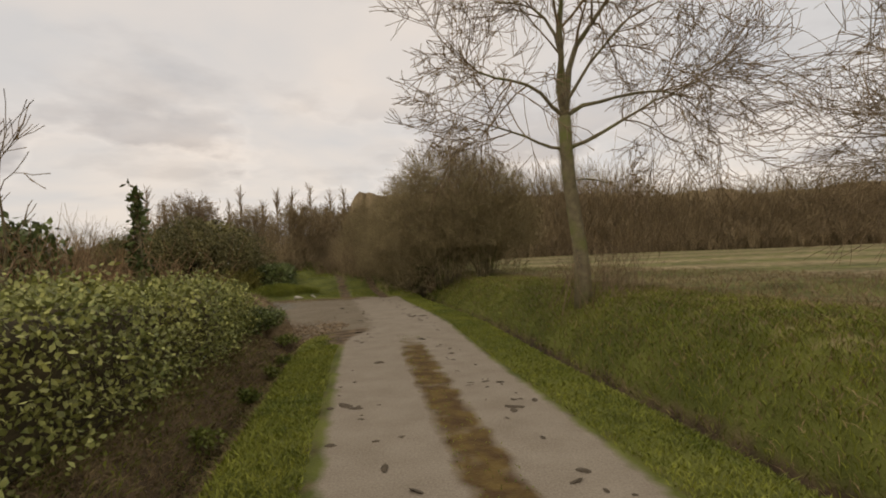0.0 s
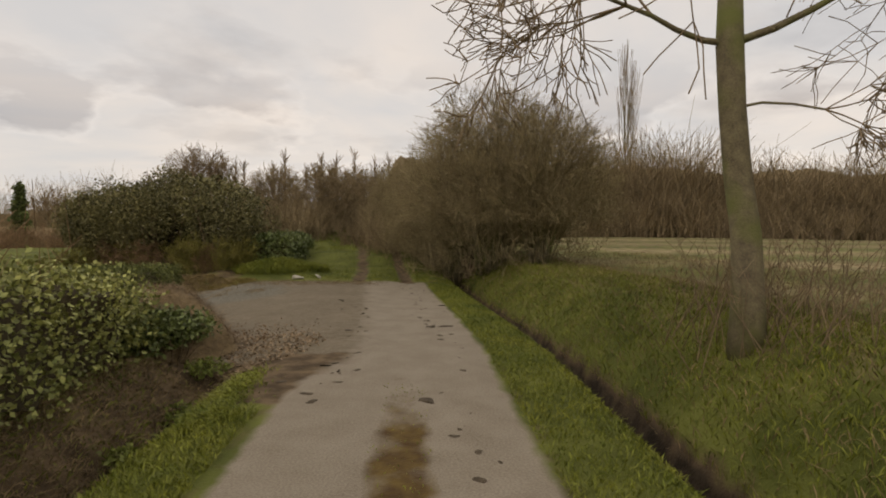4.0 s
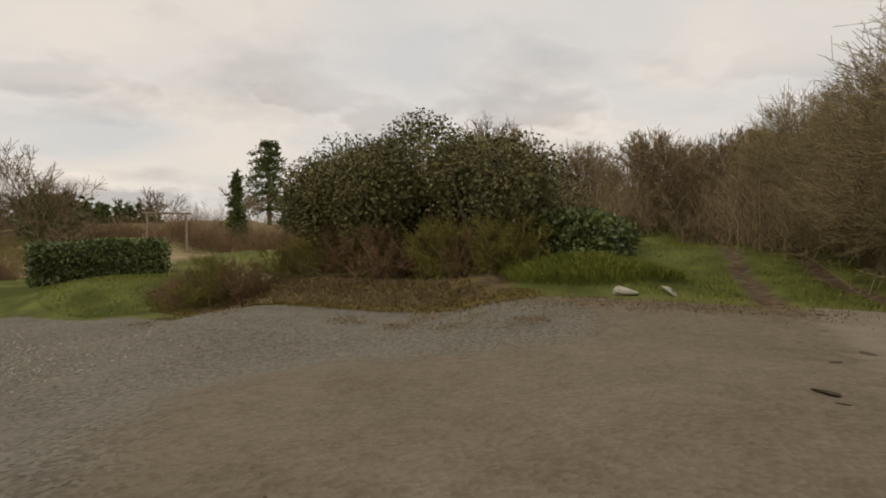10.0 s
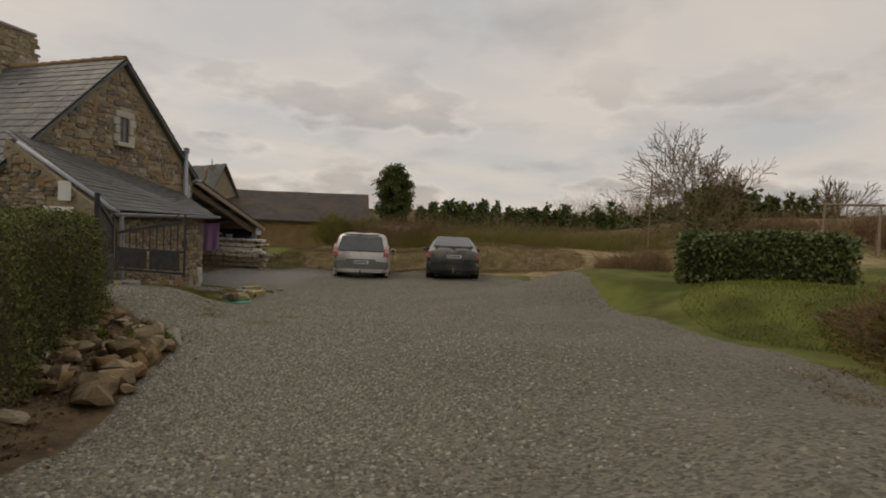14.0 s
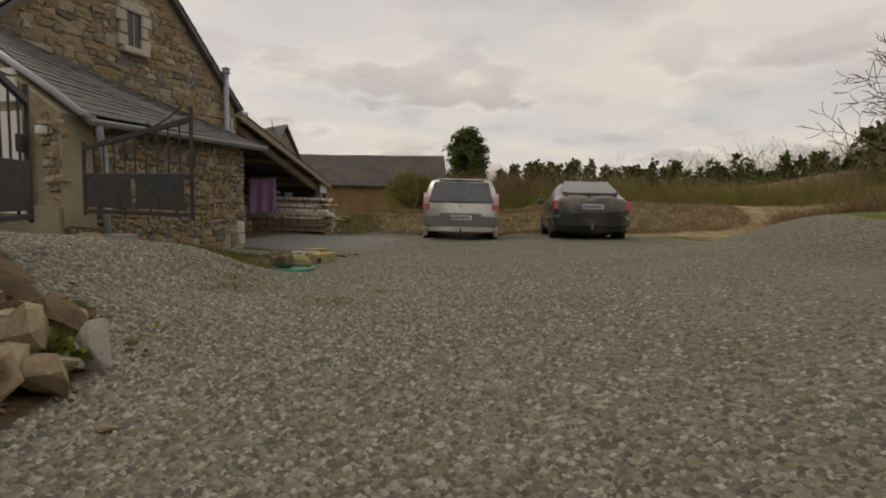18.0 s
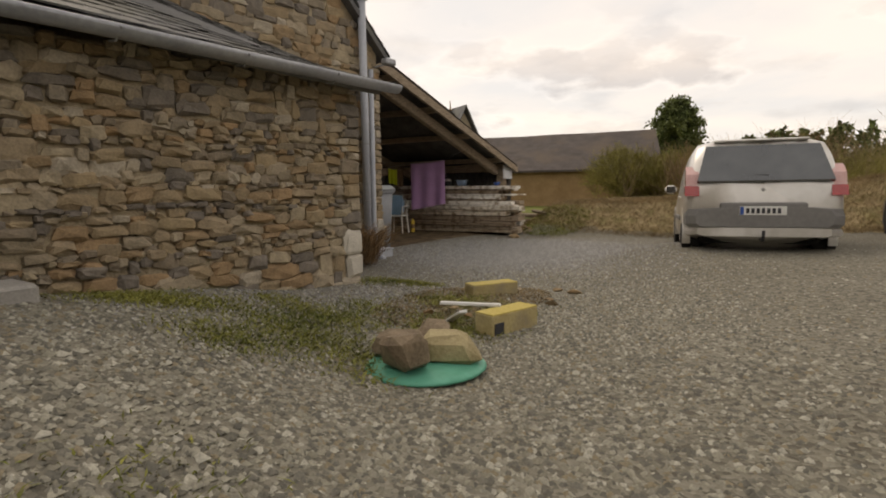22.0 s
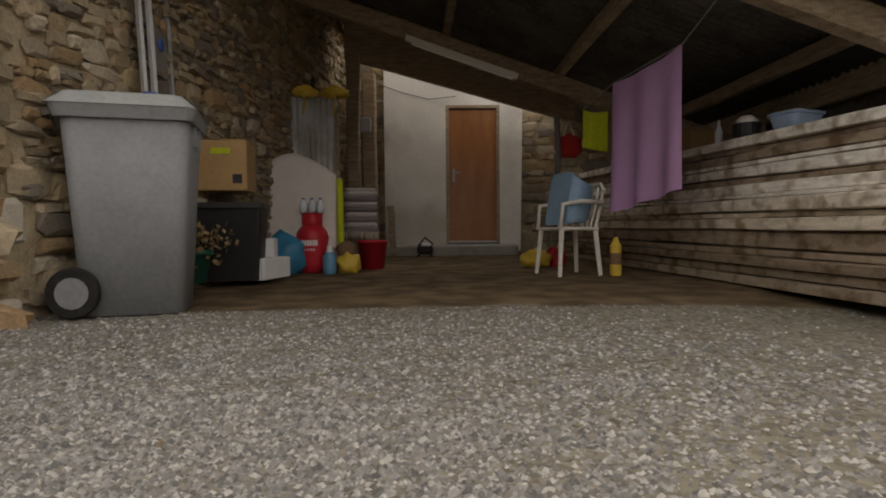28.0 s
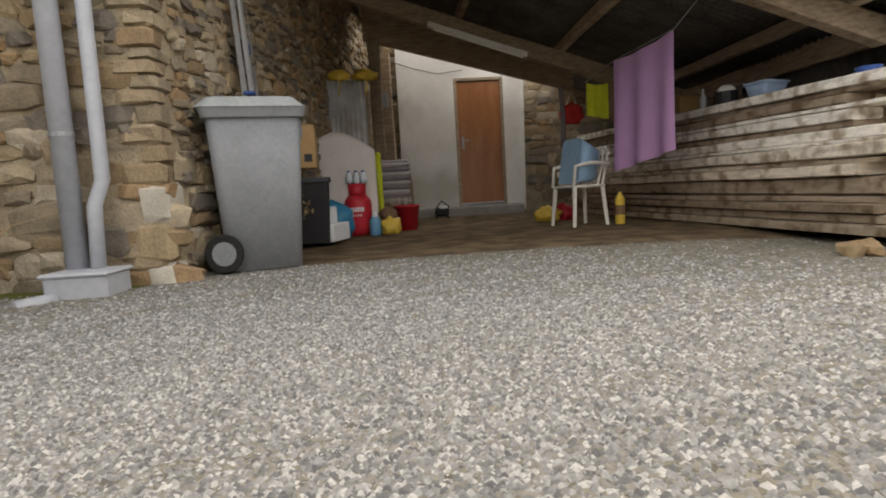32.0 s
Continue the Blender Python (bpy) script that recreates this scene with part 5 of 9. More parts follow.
conifer_row()
brush_band("bramble_bank", "brown brambles and brushwood behind the cars", [(-35.0, 7.5), (-36, 13), (-35, 19), (-31.5, 23.5)], 0.9, 1.25, 900, 182, r=0.009, material="osier")
brush_band("bramble_bank", "tall brown scrub at the back of the mound", [(-37, 5.5), (-39, 12), (-40, 20), (-38, 28)], 1.3, 2.0, 800, 183, r=0.018, material="brush")
brush_band("willow_scrub", "bare osier scrub behind the mound", [(-35.5, 7.6), (-36.5, 10.5)], 0.7, 2.2, 220, 184, r=0.010, material="bramble")
for k, (bx, by, tall, wide) in enumerate([(-36.2, 6.0, 1.7, 1.3), (-36.6, 7.6, 1.5, 1.2)]):
    twiggy_dome(bx, by, tall, wide, 330 + k, "bare brown bush before the long barn", name="bare_bush", shell=900, stems=22, girth=0.02, twig="osier", thin=0.008, fill=400, group="bushes before the barn")
backing("scrub_heart", "dense brown scrub before the conifers", [(-44, 2), (-44, 12), (-43, 22), (-38, 32), (-30, 40), (-18, 44)], 1.7, 185)
brush_band("hedge_bottom", "withered shrubs beside the low hedge", [(-22.5, 18.6), (-26, 18.4), (-30, 18.8)], 0.6, 0.95, 600, 186, r=0.010, material="bramble")


def poplars():
    rng = np.random.default_rng(191)
    rows = []
    for k in range(16):
        x, y = -62 + 3.6 * k + rng.normal(0, 0.5), 118 + rng.normal(0, 2)
        t = rng.uniform(13, 17)
        for _ in range(110):
            h = rng.uniform(0.08, 0.95)
            p = np.array((x, y, 0.5 + t * h))
            rows.append((*p, p[0] + rng.normal(0, 0.6), p[1] + rng.normal(0, 0.6), p[2] + rng.uniform(1, 2.2), 0.07, 0.04))
        rows.append((x, y, 0, x, y, t, 0.2, 0.05))
    return tagged(new("poplar_row", stick_mesh("poplar_row", rows, "twig", 3)), "distant row of bare columnar poplars", "trees", kind="stuff")


poplars()
bare_tree(26, 112, 20, 0.3, 192, "distant tall poplar above the wood", name="poplar", kids=(3, 1.2), angle=0.22, up=0.2, first=0.9, thin=7, wander=0.02)
backing("horizon_trees", "distant brown tree line on the horizon", [(-140, -60), (-130, 40), (-110, 120), (-40, 150)], 4.0, 193)
backing("horizon_trees", "distant brown tree line beyond the wood", [(-40, 150), (40, 140), (120, 90), (150, -20)], 8.0, 195)
backing("horizon_trees", "distant brown tree line behind the lane", [(150, -20), (60, -120), (-60, -130), (-140, -60)], 6.0, 194)


def litter(name, label, where, n, size, material, seed):
    """Dead leaves lying on the ground."""
    rng = np.random.default_rng(seed)
    xy = where(rng, n)
    pts = np.concatenate([xy, (height(xy[:, 0], xy[:, 1]) + 0.012)[:, None]], 1)
    lie = np.concatenate([rng.normal(0, 1, (n, 2)), rng.normal(0, 0.12, (n, 1))], 1)
    return tagged(new(name, leaf_mesh(name, pts, size, material, rng, long=1.4, lie=lie, spread=0.15)), label, "leaf litter", kind="stuff")

# ---- farmhouse with its lean-to ----
HM = pose(-17.2, 7.05, 0, 0, 0, 176.57)  # x along the gable, y into the house


def stone_variants(k, seed, jitter=0.13, bevel=0.16):
    rng = random.Random(seed)
    made = []
    for _ in range(k):
        sh = Shape().box((0, 0, 0), (1, 1, 1), bevel)
        sh.v = [tuple(c + rng.uniform(-jitter, jitter) * (0.6 if abs(c) > 0.4 else 1) for c in p) for p in sh.v]
        made.append(sh)
    return made


STONES = stone_variants(26, 7, 0.16, 0.2)
STONE_MESHES = []
for sh in STONES:
    me = sh.mesh("stone")
    me.materials.append(M["stone"])
    STONE_MESHES.append(me)


def lay_stones(rng, length, z0, z1, keep, low=0.04, high=0.105, stretch=(0.9, 3.2)):
    """Coursed rubble: rows of middle, height, width and depth of each stone."""
    rows, z = [], z0
    while z < z1:
        h = rng.uniform(low, high) * (1.35 if z < z0 + 0.55 else 1.0)
        x = rng.uniform(-0.1, 0.05)
        while x < length:
            w = h * rng.uniform(*stretch)
            if keep(x + w / 2, z + h / 2):
                k = rng.uniform(0.75, 1.12) if rng.random() < 0.85 else rng.uniform(1.3, 1.75)
                rows.append((x + w / 2, z + h / 2 + rng.uniform(-0.025, 0.025), w * rng.uniform(0.92, 1.06), h * k, rng.uniform(0.045, 0.075), rng.uniform(-7, 7)))
            x += w
        z += h * 0.97
    return rows


def clad(wall, rng, start, along, out, rows, parts):
    """Set stones into a wall's face: those for which parts(x, z) holds as pieces of their own, the others joined."""
    along, out = Vector(along).normalized(), Vector(out).normalized()
    verts, faces, count = [], [], 0
    for x, z, w, h, d, tilt in rows:
        at = Vector(start) + along * x
        turn = Matrix.Rotation(radians(tilt), 3, out)
        a, b = turn @ along, turn @ Vector((0, 0, 1))
        m = Matrix(((a.x * w, out.x * d * 1.6, b.x * h, at.x + out.x * (d * 0.22 - 0.047)), (a.y * w, out.y * d * 1.6, b.y * h, at.y + out.y * (d * 0.22 - 0.047)), (a.z * w, out.z * d * 1.6, b.z * h, z), (0, 0, 0, 1)))
        k = rng.randrange(len(STONES))
        if parts(x, z) and count < 300:
            count += 1
            ob = new("stone", STONE_MESHES[k])
            ob.parent, ob.matrix_basis = wall, m
        else:
            base = len(verts)
            verts += [m @ Vector(p) for p in STONES[k].v]
            faces += [[i + base for i in f] for f in STONES[k].f]
    if verts:
        me = bpy.data.meshes.new("stonework")
        me.from_pydata([tuple(p) for p in verts], [], faces)
        me.materials.append(M["stone_joined"])
        ob = new("stonework", me)
        ob.parent = wall
        tagged(ob, "brown rubble stonework", kind="stuff")


def quoins(wall, rng, at, sides, z0, z1, name="quoin"):
    """Large dressed corner stones, long and short in turn."""
    z, k = z0, 0
    while z < z1:
        h = rng.uniform(0.17, 0.28) if z < z0 + 0.65 else rng.uniform(0.06, 0.14)
        a, b = (rng.uniform(0.2, 0.3), rng.uniform(0.14, 0.2)) if k % 2 else (rng.uniform(0.14, 0.2), rng.uniform(0.2, 0.3))
        c = Vector(at) + Vector(sides[0]) * (a / 2 - 0.03) + Vector(sides[1]) * (b / 2 - 0.03)
        sh = Shape().box((0, 0, 0), (1, 1, 1), 0.16)
        sh.v = [tuple(q + rng.uniform(-0.07, 0.07) for q in p) for p in sh.v]
        u, v = Vector(sides[0]) * a, Vector(sides[1]) * b
        m = Matrix(((u.x, v.x, 0, c.x), (u.y, v.y, 0, c.y), (0, 0, h * 1.03, z + h / 2), (0, 0, 0, 1)))
        part(name, sh, "dressed" if z < z0 + 0.65 and rng.random() < 0.7 else "stone", wall, m=m)
        z += h
        k += 1


M["yellow_rock"] = mat("yellow_field_stone", (0.26, 0.21, 0.11), (0.42, 0.35, 0.20), scale=6, fine=50, bump=0.5)
house = thing("farmhouse", HM, "old farmhouse of brown rubble stone with slate roofs", "house")
rs = random.Random(77)
DEEP = 13.0
FX = lambda d: 0.14 + 0.10 * d  # the front line
RX = lambda d: 6.9 + 0.17 * (d - 2.6)  # the rear line
PX = lambda d: 3.82 + 0.19 * (d - 2.6)  # the ridge

# lean-to: front wall with its stones
wall = part("lean_to_wall", Shape().prism([(0.17, 0.03), (3.58, 0.03), (3.9, 2.6), (3.5, 2.6), (3.2, 0.42), (0.3, 0.42)], -1.9, 0.52, 2), "mortar", house, "low front wall of rubble stone")
rows = lay_stones(rs, 3.32, -1.6, 0.50, lambda x, z: 0 < x < 3.32 and (x > 0.42 or z < -0.7))
part("render_patch", Shape().prism([(0.155, -0.72), (0.60, -0.78), (0.585, 0.50), (0.155, 0.50)], -0.035, 0.02, 1), "render", wall, "strip of sandy cement render at the corner")
clad(wall, rs, (0.19, 0.0, 0), (1, 0, 0), (0, -1, 0), rows, lambda x, z: True)
quoins(wall, rs, (3.62, 0.0, 0), ((-1, 0, 0), (0, 1, 0)), -1.6, 0.46, "quoin")
# side wall under the rake, continuing as the house front
sh = Shape()
fl = [(0.0, -1.9), (0.0, 0.62), (2.5, 2.02), (2.62, 1.46), (DEEP, 1.46), (DEEP, -1.9)]
outer = [(FX(d) + 0.03, d, z) for d, z in fl]
inner = [(FX(d) + 0.48, d, z) for d, z in fl]
sh.add(outer + inner, [(0, 1, 2, 3, 4, 5), (11, 10, 9, 8, 7, 6)] + [(i, i + 6, (i + 1) % 6 + 6, (i + 1) % 6) for i in range(6)])
front = part("front_wall", sh, "mortar", house, "long front wall of rubble stone")
front_dir, front_out = (0.10, 1, 0), (-1, 0.10, 0)
flen = math.hypot(1, 0.10)
open_at = [(0.46, 1.30, -0.62, 0.66), (2.90, 3.50, -0.2, 0.68), (4.85, 5.60, -0.95, 0.78), (6.6, 7.2, -0.2, 0.7), (8.0, 8.8, -0.95, 0.9), (10.4, 11.1, -0.2, 1.0)]
rows = lay_stones(rs, DEEP * flen, -0.95, 1.95, lambda x, z: z < (0.50 + 0.56 * x / flen if x < 2.45 else 1.38) and not any(a - 0.14 < x / flen < b + 0.14 and c - 0.02 < z < e + 0.16 for a, b, c, e in open_at) and (z > -0.45 or x / flen > 2.4))
clad(front, rs, (FX(0), 0, 0), front_dir, front_out, rows, lambda x, z: x < 3.2)
part("plinth", Shape().add([(FX(d) + o, d, z) for o in (-0.04, 0.1) for d, z in ((0.0, -1.6), (0.0, -0.5), (2.5, -0.42), (2.5, -1.6))], [(0, 1, 2, 3), (7, 6, 5, 4), (0, 4, 5, 1), (1, 5, 6, 2), (2, 6, 7, 3), (3, 7, 4, 0)]), "render", front, "sand-coloured cement plinth")


def front_box(name, d0, d1, z0, z1, thick, proud, material, parent, label="", bevel=0.01):
    """A slab lying in the front wall's face."""
    mid, half = (d0 + d1) / 2, (d1 - d0) / 2
    m = Matrix.Translation((FX(mid), mid, 0)) @ Matrix.Rotation(-math.atan(0.10), 4, "Z")
    return part(name, Shape().box((thick / 2 - proud, 0, (z0 + z1) / 2), (thick, 2 * half * flen, z1 - z0), bevel), material, parent, label, m=m)


M["glass_dark"] = mat("window_glass", (0.02, 0.022, 0.025), (0.04, 0.042, 0.045), scale=1, fine=5, rough=0.08, bump=0, spec=0.6)
M["window_wood"] = mat("grey_window_wood", (0.30, 0.27, 0.23), (0.42, 0.38, 0.33), scale=3, fine=30)
for k, (a, b, c, e) in enumerate(open_at[1:]):
    win = front_box("window" if e - c < 1.5 else "house_door", a, b, c, e, 0.08, 0.005, "glass_dark" if e - c < 1.5 else "window_wood", house, "" if e - c < 1.5 else "weathered plank door")
    front_box("lintel", a - 0.14, b + 0.14, e, e + 0.2, 0.2, 0.07, "dressed", win, "pale granite lintel", 0.02)
    front_box("jamb", a - 0.16, a, c, e, 0.2, 0.065, "dressed", win, "pale granite jamb", 0.02)
    front_box("jamb", b, b + 0.16, c, e, 0.2, 0.065, "dressed", win, "pale granite jamb", 0.02)
    front_box("sill", a - 0.1, b + 0.1, c - 0.1, c, 0.25, 0.09, "dressed", win, "granite sill", 0.02)
    if e - c < 1.5:
        front_box("frame", (a + b) / 2 - 0.02, (a + b) / 2 + 0.02, c, e, 0.05, 0.015, "window_wood", win)
# white door leaf of the lean-to, with the small hatch above
door = front_box("cellar_door", 0.50, 1.28, -0.60, 0.64, 0.05, 0.13, "white_paint", house, "white painted plank door")
front_box("door_edge", 0.44, 0.495, -0.66, 0.64, 0.10, 0.10, "black_iron", door, "dark open edge")
front_box("hinge", 0.50, 0.75, 0.38, 0.42, 0.02, 0.145, "white_paint", door)
front_box("hinge", 0.50, 0.75, -0.40, -0.36, 0.02, 0.145, "white_paint", door)
front_box("hatch", 0.60, 0.92, 0.76, 1.16, 0.04, 0.10, "white_paint", house, "small white wooden hatch")
front_box("wall_lamp", 0.14, 0.23, 0.36, 0.46, 0.10, 0.12, "white_paint", house, "small white wall lamp")

# gable
gs = Shape().prism([(0.85, -1.9), (6.88, -1.9), (6.88, 1.85), (3.82, 4.52), (0.85, 1.9)], 2.62, 3.1, 1)
gable = part("gable_wall", gs, "mortar", house, "gable wall of brown rubble stone")


def in_gable(x, z):
    if not (0.9 < x < 6.85) or abs(x - 3.85) < 0.34 and 2.34 < z < 3.20:
        return False
    if z < 0.9 and x < 4.6:
        return False
    return z < min(1.9 + (x - 0.85) * 0.88, 1.85 + (6.88 - x) * 0.872) - 0.12 and z > min(2.0, 2.1 - 0.15 * (x - 0.9)) - 0.55 - (3 if x > 4.9 else 0)


rows = lay_stones(rs, 6.9, -1.6, 4.4, in_gable, 0.07, 0.16)
clad(gable, rs, (0, 2.6, 0), (1, 0, 0), (0, -1, 0), rows, lambda x, z: x > 5.5 and z < 1.4)
quoins(gable, rs, (6.9, 2.6, 0), ((-1, 0, 0), (0, 1, 0)), -1.6, 1.6, "quoin")
win = part("gable_window", Shape().box((3.85, 2.60, 2.77), (0.36, 0.06, 0.66), 0.01), "glass_dark", house, "narrow gable window with dressed surround")
part("lintel", Shape().box((3.85, 2.58, 3.18), (0.7, 0.16, 0.17), 0.02), "dressed", win)
part("sill", Shape().box((3.85, 2.56, 2.38), (0.62, 0.2, 0.12), 0.02), "dressed", win)
for x, w, z in ((3.58, 0.22, 2.54), (3.60, 0.16, 2.77), (3.56, 0.24, 2.99), (4.12, 0.22, 2.54), (4.10, 0.16, 2.77), (4.14, 0.24, 2.99)):
    part("jamb", Shape().box((x, 2.58, z), (w, 0.14, 0.215), 0.02), "dressed", win)
part("mullion", Shape().box((3.85, 2.565, 2.77), (0.03, 0.03, 0.6), 0.005), "window_wood", win)
# rear wall, also the shed's long side
rear = part("rear_wall", Shape().add([(RX(d) - o, d, z) for o in (0.03, 0.45) for d, z in ((2.6, -1.9), (2.6, 1.78), (DEEP, 1.78), (DEEP, -1.9))], [(0, 1, 2, 3), (7, 6, 5, 4), (0, 4, 5, 1), (1, 5, 6, 2), (2, 6, 7, 3), (3, 7, 4, 0)]), "mortar", house, "rear wall of rubble stone")
rows = lay_stones(rs, 6.2, -1.55, 1.7, lambda x, z: x > 0.25)
clad(rear, rs, (6.9, 2.6, 0), (0.17, 1, 0), (1, -0.17, 0), rows, lambda x, z: x < 2.6)


def slates(roof, p00, p10, p01, p11, across, up, rng, as_parts, name="slate"):
    """Overlapping slates on a roof given by its lower and upper corners."""
    p00, p10, p01, p11 = (Vector(p) for p in (p00, p10, p01, p11))
    verts, faces = [], []
    base = Shape().box((0, 0, 0), (1, 1, 1), 0.06)
    kinds = []
    for _ in range(5):
        s = Shape()
        s.v, s.f = [tuple(q + rng.uniform(-0.03, 0.03) for q in p) for p in base.v], base.f
        me = s.mesh(name)
        me.materials.append(M["slate"])
        kinds.append((s, me))
    nrm = (p10 - p00).cross(p01 - p00).normalized()
    if nrm.z < 0:
        nrm = -nrm
    for j in range(up):
        for i in range(across + (j % 2)):
            u, v = (i + 0.5 - 0.5 * (j % 2)) / across, (j + 0.5) / up
            lo, hi = p00.lerp(p10, u), p01.lerp(p11, u)
            w = (p10 - p00).lerp(p11 - p01, v).length / across
            x = (p10 - p00).lerp(p11 - p01, v).normalized()
            y = (hi - lo).normalized()
            h = (hi - lo).length / up
            c = lo.lerp(hi, v) + nrm * (0.012 + rng.uniform(0, 0.006))
            y = (y + nrm * -0.05).normalized()
            z = x.cross(y)
            if True:
                ww = w * 0.97 * (0.5 if (j % 2 and i in (0, across)) else 1)
                cc = c + x * (w * 0.25 if (j % 2 and i == 0) else -w * 0.25 if (j % 2 and i == across) else 0)
                m = Matrix(((x.x * ww, y.x * h * 1.35, z.x * 0.014, cc.x), (x.y * ww, y.y * h * 1.35, z.y * 0.014, cc.y), (x.z * ww, y.z * h * 1.35, z.z * 0.014, cc.z), (0, 0, 0, 1)))
                s, me = kinds[rng.randrange(5)]
                if as_parts:
                    ob = new(name, me)
                    ob.parent, ob.matrix_basis = roof, m
                else:
                    k = len(verts)
                    verts += [tuple(m @ Vector(p)) for p in s.v]
                    faces += [[q + k for q in f] for f in s.f]
    if verts:
        me = bpy.data.meshes.new("slating")
        me.from_pydata(verts, [], faces)
        me.materials.append(M["slate_joined"])
        tagged(part("slating", me, None, roof), kind="stuff")


def roof_slab(name, p00, p10, p01, p11, thick, material, parent, label):
    p = [Vector(q) for q in (p00, p10, p11, p01)]
    n = (p[1] - p[0]).cross(p[3] - p[0]).normalized()
    if n.z < 0:
        n = -n
    return part(name, Shape().add([*p, *[q - n * thick for q in p]], [(0, 1, 2, 3), (7, 6, 5, 4), (0, 4, 5, 1), (1, 5, 6, 2), (2, 6, 7, 3), (3, 7, 4, 0)]), material, parent, label)


LT = ((0.38, -0.2, 0.62), (3.78, -0.2, 0.57), (0.60, 2.62, 2.22), (6.3, 2.62, 1.25))
r = roof_slab("lean_to_roof", *[(p[0], p[1], p[2] - 0.05) for p in LT], 0.05, "slate_joined", house, "low slate roof of the lean-to")
slates(r, *LT, 17, 16, rs, True)
for k in range(20):
    q = Vector((0.34, -0.2, 0.60)).lerp(Vector((0.56, 2.62, 2.20)), (k + 0.5) / 20)
    part("verge_tile", Shape().box((0, 0, 0), (0.13, 0.15, 0.035), 0.008), "concrete", r, "pale verge slab", m=Matrix.Translation(q) @ Matrix.Rotation(0.45, 4, "X"))
FR = ((FX(2.45) - 0.22, 2.45, 1.36), (FX(DEEP) - 0.22, DEEP, 1.36), (PX(2.45), 2.45, 4.68), (PX(DEEP), DEEP, 4.68))
BR = ((RX(2.45) + 0.15, 2.45, 1.78), (RX(DEEP) + 0.15, DEEP, 1.78), (PX(2.45), 2.45, 4.68), (PX(DEEP), DEEP, 4.68))
for pts, lab in ((FR, "front slate roof"), (BR, "rear slate roof")):
    r = roof_slab("roof", *[(p[0], p[1], p[2] - 0.04) for p in pts], 0.07, "slate_joined", house, lab)
    slates(r, *pts, 44, 18, rs, False)
sh = Shape()
for k in range(26):
    d = 2.5 + k * 0.405
    sh.tube([(PX(d), d, 4.68), (PX(d + 0.39), d + 0.39, 4.695)], [0.075, 0.09], 8)
part("ridge_tiles", sh, "clay", house, "row of clay ridge tiles")
sky_m = Matrix.Translation((PX(5.2) - 1.1, 5.2, 3.62)) @ Matrix.Rotation(-math.atan(0.12), 4, "Z") @ Matrix.Rotation(-math.atan2(3.32, 3.7), 4, "Y")
part("skylight", Shape().box((0, 0, 0.06), (0.75, 0.5, 0.08), 0.02), "glass_dark", house, "small dark roof window", m=sky_m)
chim = part("chimney", Shape().box((PX(8.3), 8.3, 5.0), (1.1, 2.4, 1.7), 0.03), "mortar", house, "broad rubble-stone chimney")
rows = lay_stones(rs, 2.4, 4.0, 5.8, lambda x, z: True, 0.09, 0.18)
clad(chim, rs, (PX(8.3) - 0.55, 7.1, 0), (0, 1, 0), (-1, 0, 0), rows, lambda x, z: False)
rows = lay_stones(rs, 1.1, 4.0, 5.8, lambda x, z: True, 0.09, 0.18)
clad(chim, rs, (PX(8.3) - 0.55, 7.1, 0), (1, 0, 0), (0, -1, 0), rows, lambda x, z: False)
part("chimney_cap", Shape().box((PX(8.3), 8.3, 5.90), (1.2, 2.5, 0.1), 0.02), "concrete", chim)
for d in (6.2, 9.6):
    x = FX(d) + 0.55
    dorm = part("dormer", Shape().prism([(d - 0.5, 1.6), (d + 0.5, 1.6), (d + 0.5, 2.75), (d, 3.45), (d - 0.5, 2.75)], x, x + 1.6, 0), "render", house, "stone dormer with slate roof")
    part("dormer_roof", Shape().prism([(d - 0.62, 2.66), (d, 3.5), (d + 0.62, 2.66), (d + 0.62, 2.76), (d, 3.62), (d - 0.62, 2.76)], x - 0.12, x + 1.7, 0), "slate", dorm)
    part("pane", Shape().box((x - 0.01, d, 2.2), (0.04, 0.55, 0.9), 0.01), "glass_dark", dorm)

# gutters and pipes
sh = Shape()
n = 9
for x0, x1 in ((0.36, 3.92),):
    ring = [(math.cos(math.pi + math.pi * k / n) * 0.07, math.sin(math.pi + math.pi * k / n) * 0.07) for k in range(n + 1)]
    verts = [(x, -0.27 + a, 0.56 + b) for x in (x0, x1) for a, b in ring] + [(x, -0.27 + a * 0.9, 0.565 + b * 0.9) for x in (x0, x1) for a, b in ring]
    m_ = n + 1
    sh.add(verts, [(k, k + 1, m_ + k + 1, m_ + k) for k in range(n)] + [(2 * m_ + k, 3 * m_ + k, 3 * m_ + k + 1, 2 * m_ + k + 1) for k in range(n)] + [tuple(range(n + 1)), tuple(range(m_, m_ + n + 1))] + [(0, m_, 3 * m_, 2 * m_), (n, m_ + n, 3 * m_ + n, 2 * m_ + n)])
gut = part("gutter", sh, "zinc", house, "grey half-round zinc gutter", smooth=True)
for x in (0.6, 1.4, 2.25, 3.1):
    part("bracket", Shape().tube([(x, -0.19, 0.49), (x, -0.27, 0.48), (x, -0.345, 0.55)], 0.008, 5), "zinc", gut)
pipe = part("downpipe", Shape().tube([(0.46, -0.27, 0.53), (0.50, -0.24, 0.40), (0.66, -0.12, 0.15), (0.68, -0.11, -0.1), (0.68, -0.11, -0.85)], 0.042, 10), "pvc", house, "grey downpipe with an elbow", smooth=True)
for z in (-0.12, -0.55):
    part("collar", Shape().tube([(0.68, -0.11, z), (0.68, -0.11, z + 0.05)], 0.052, 10), "zinc", pipe)
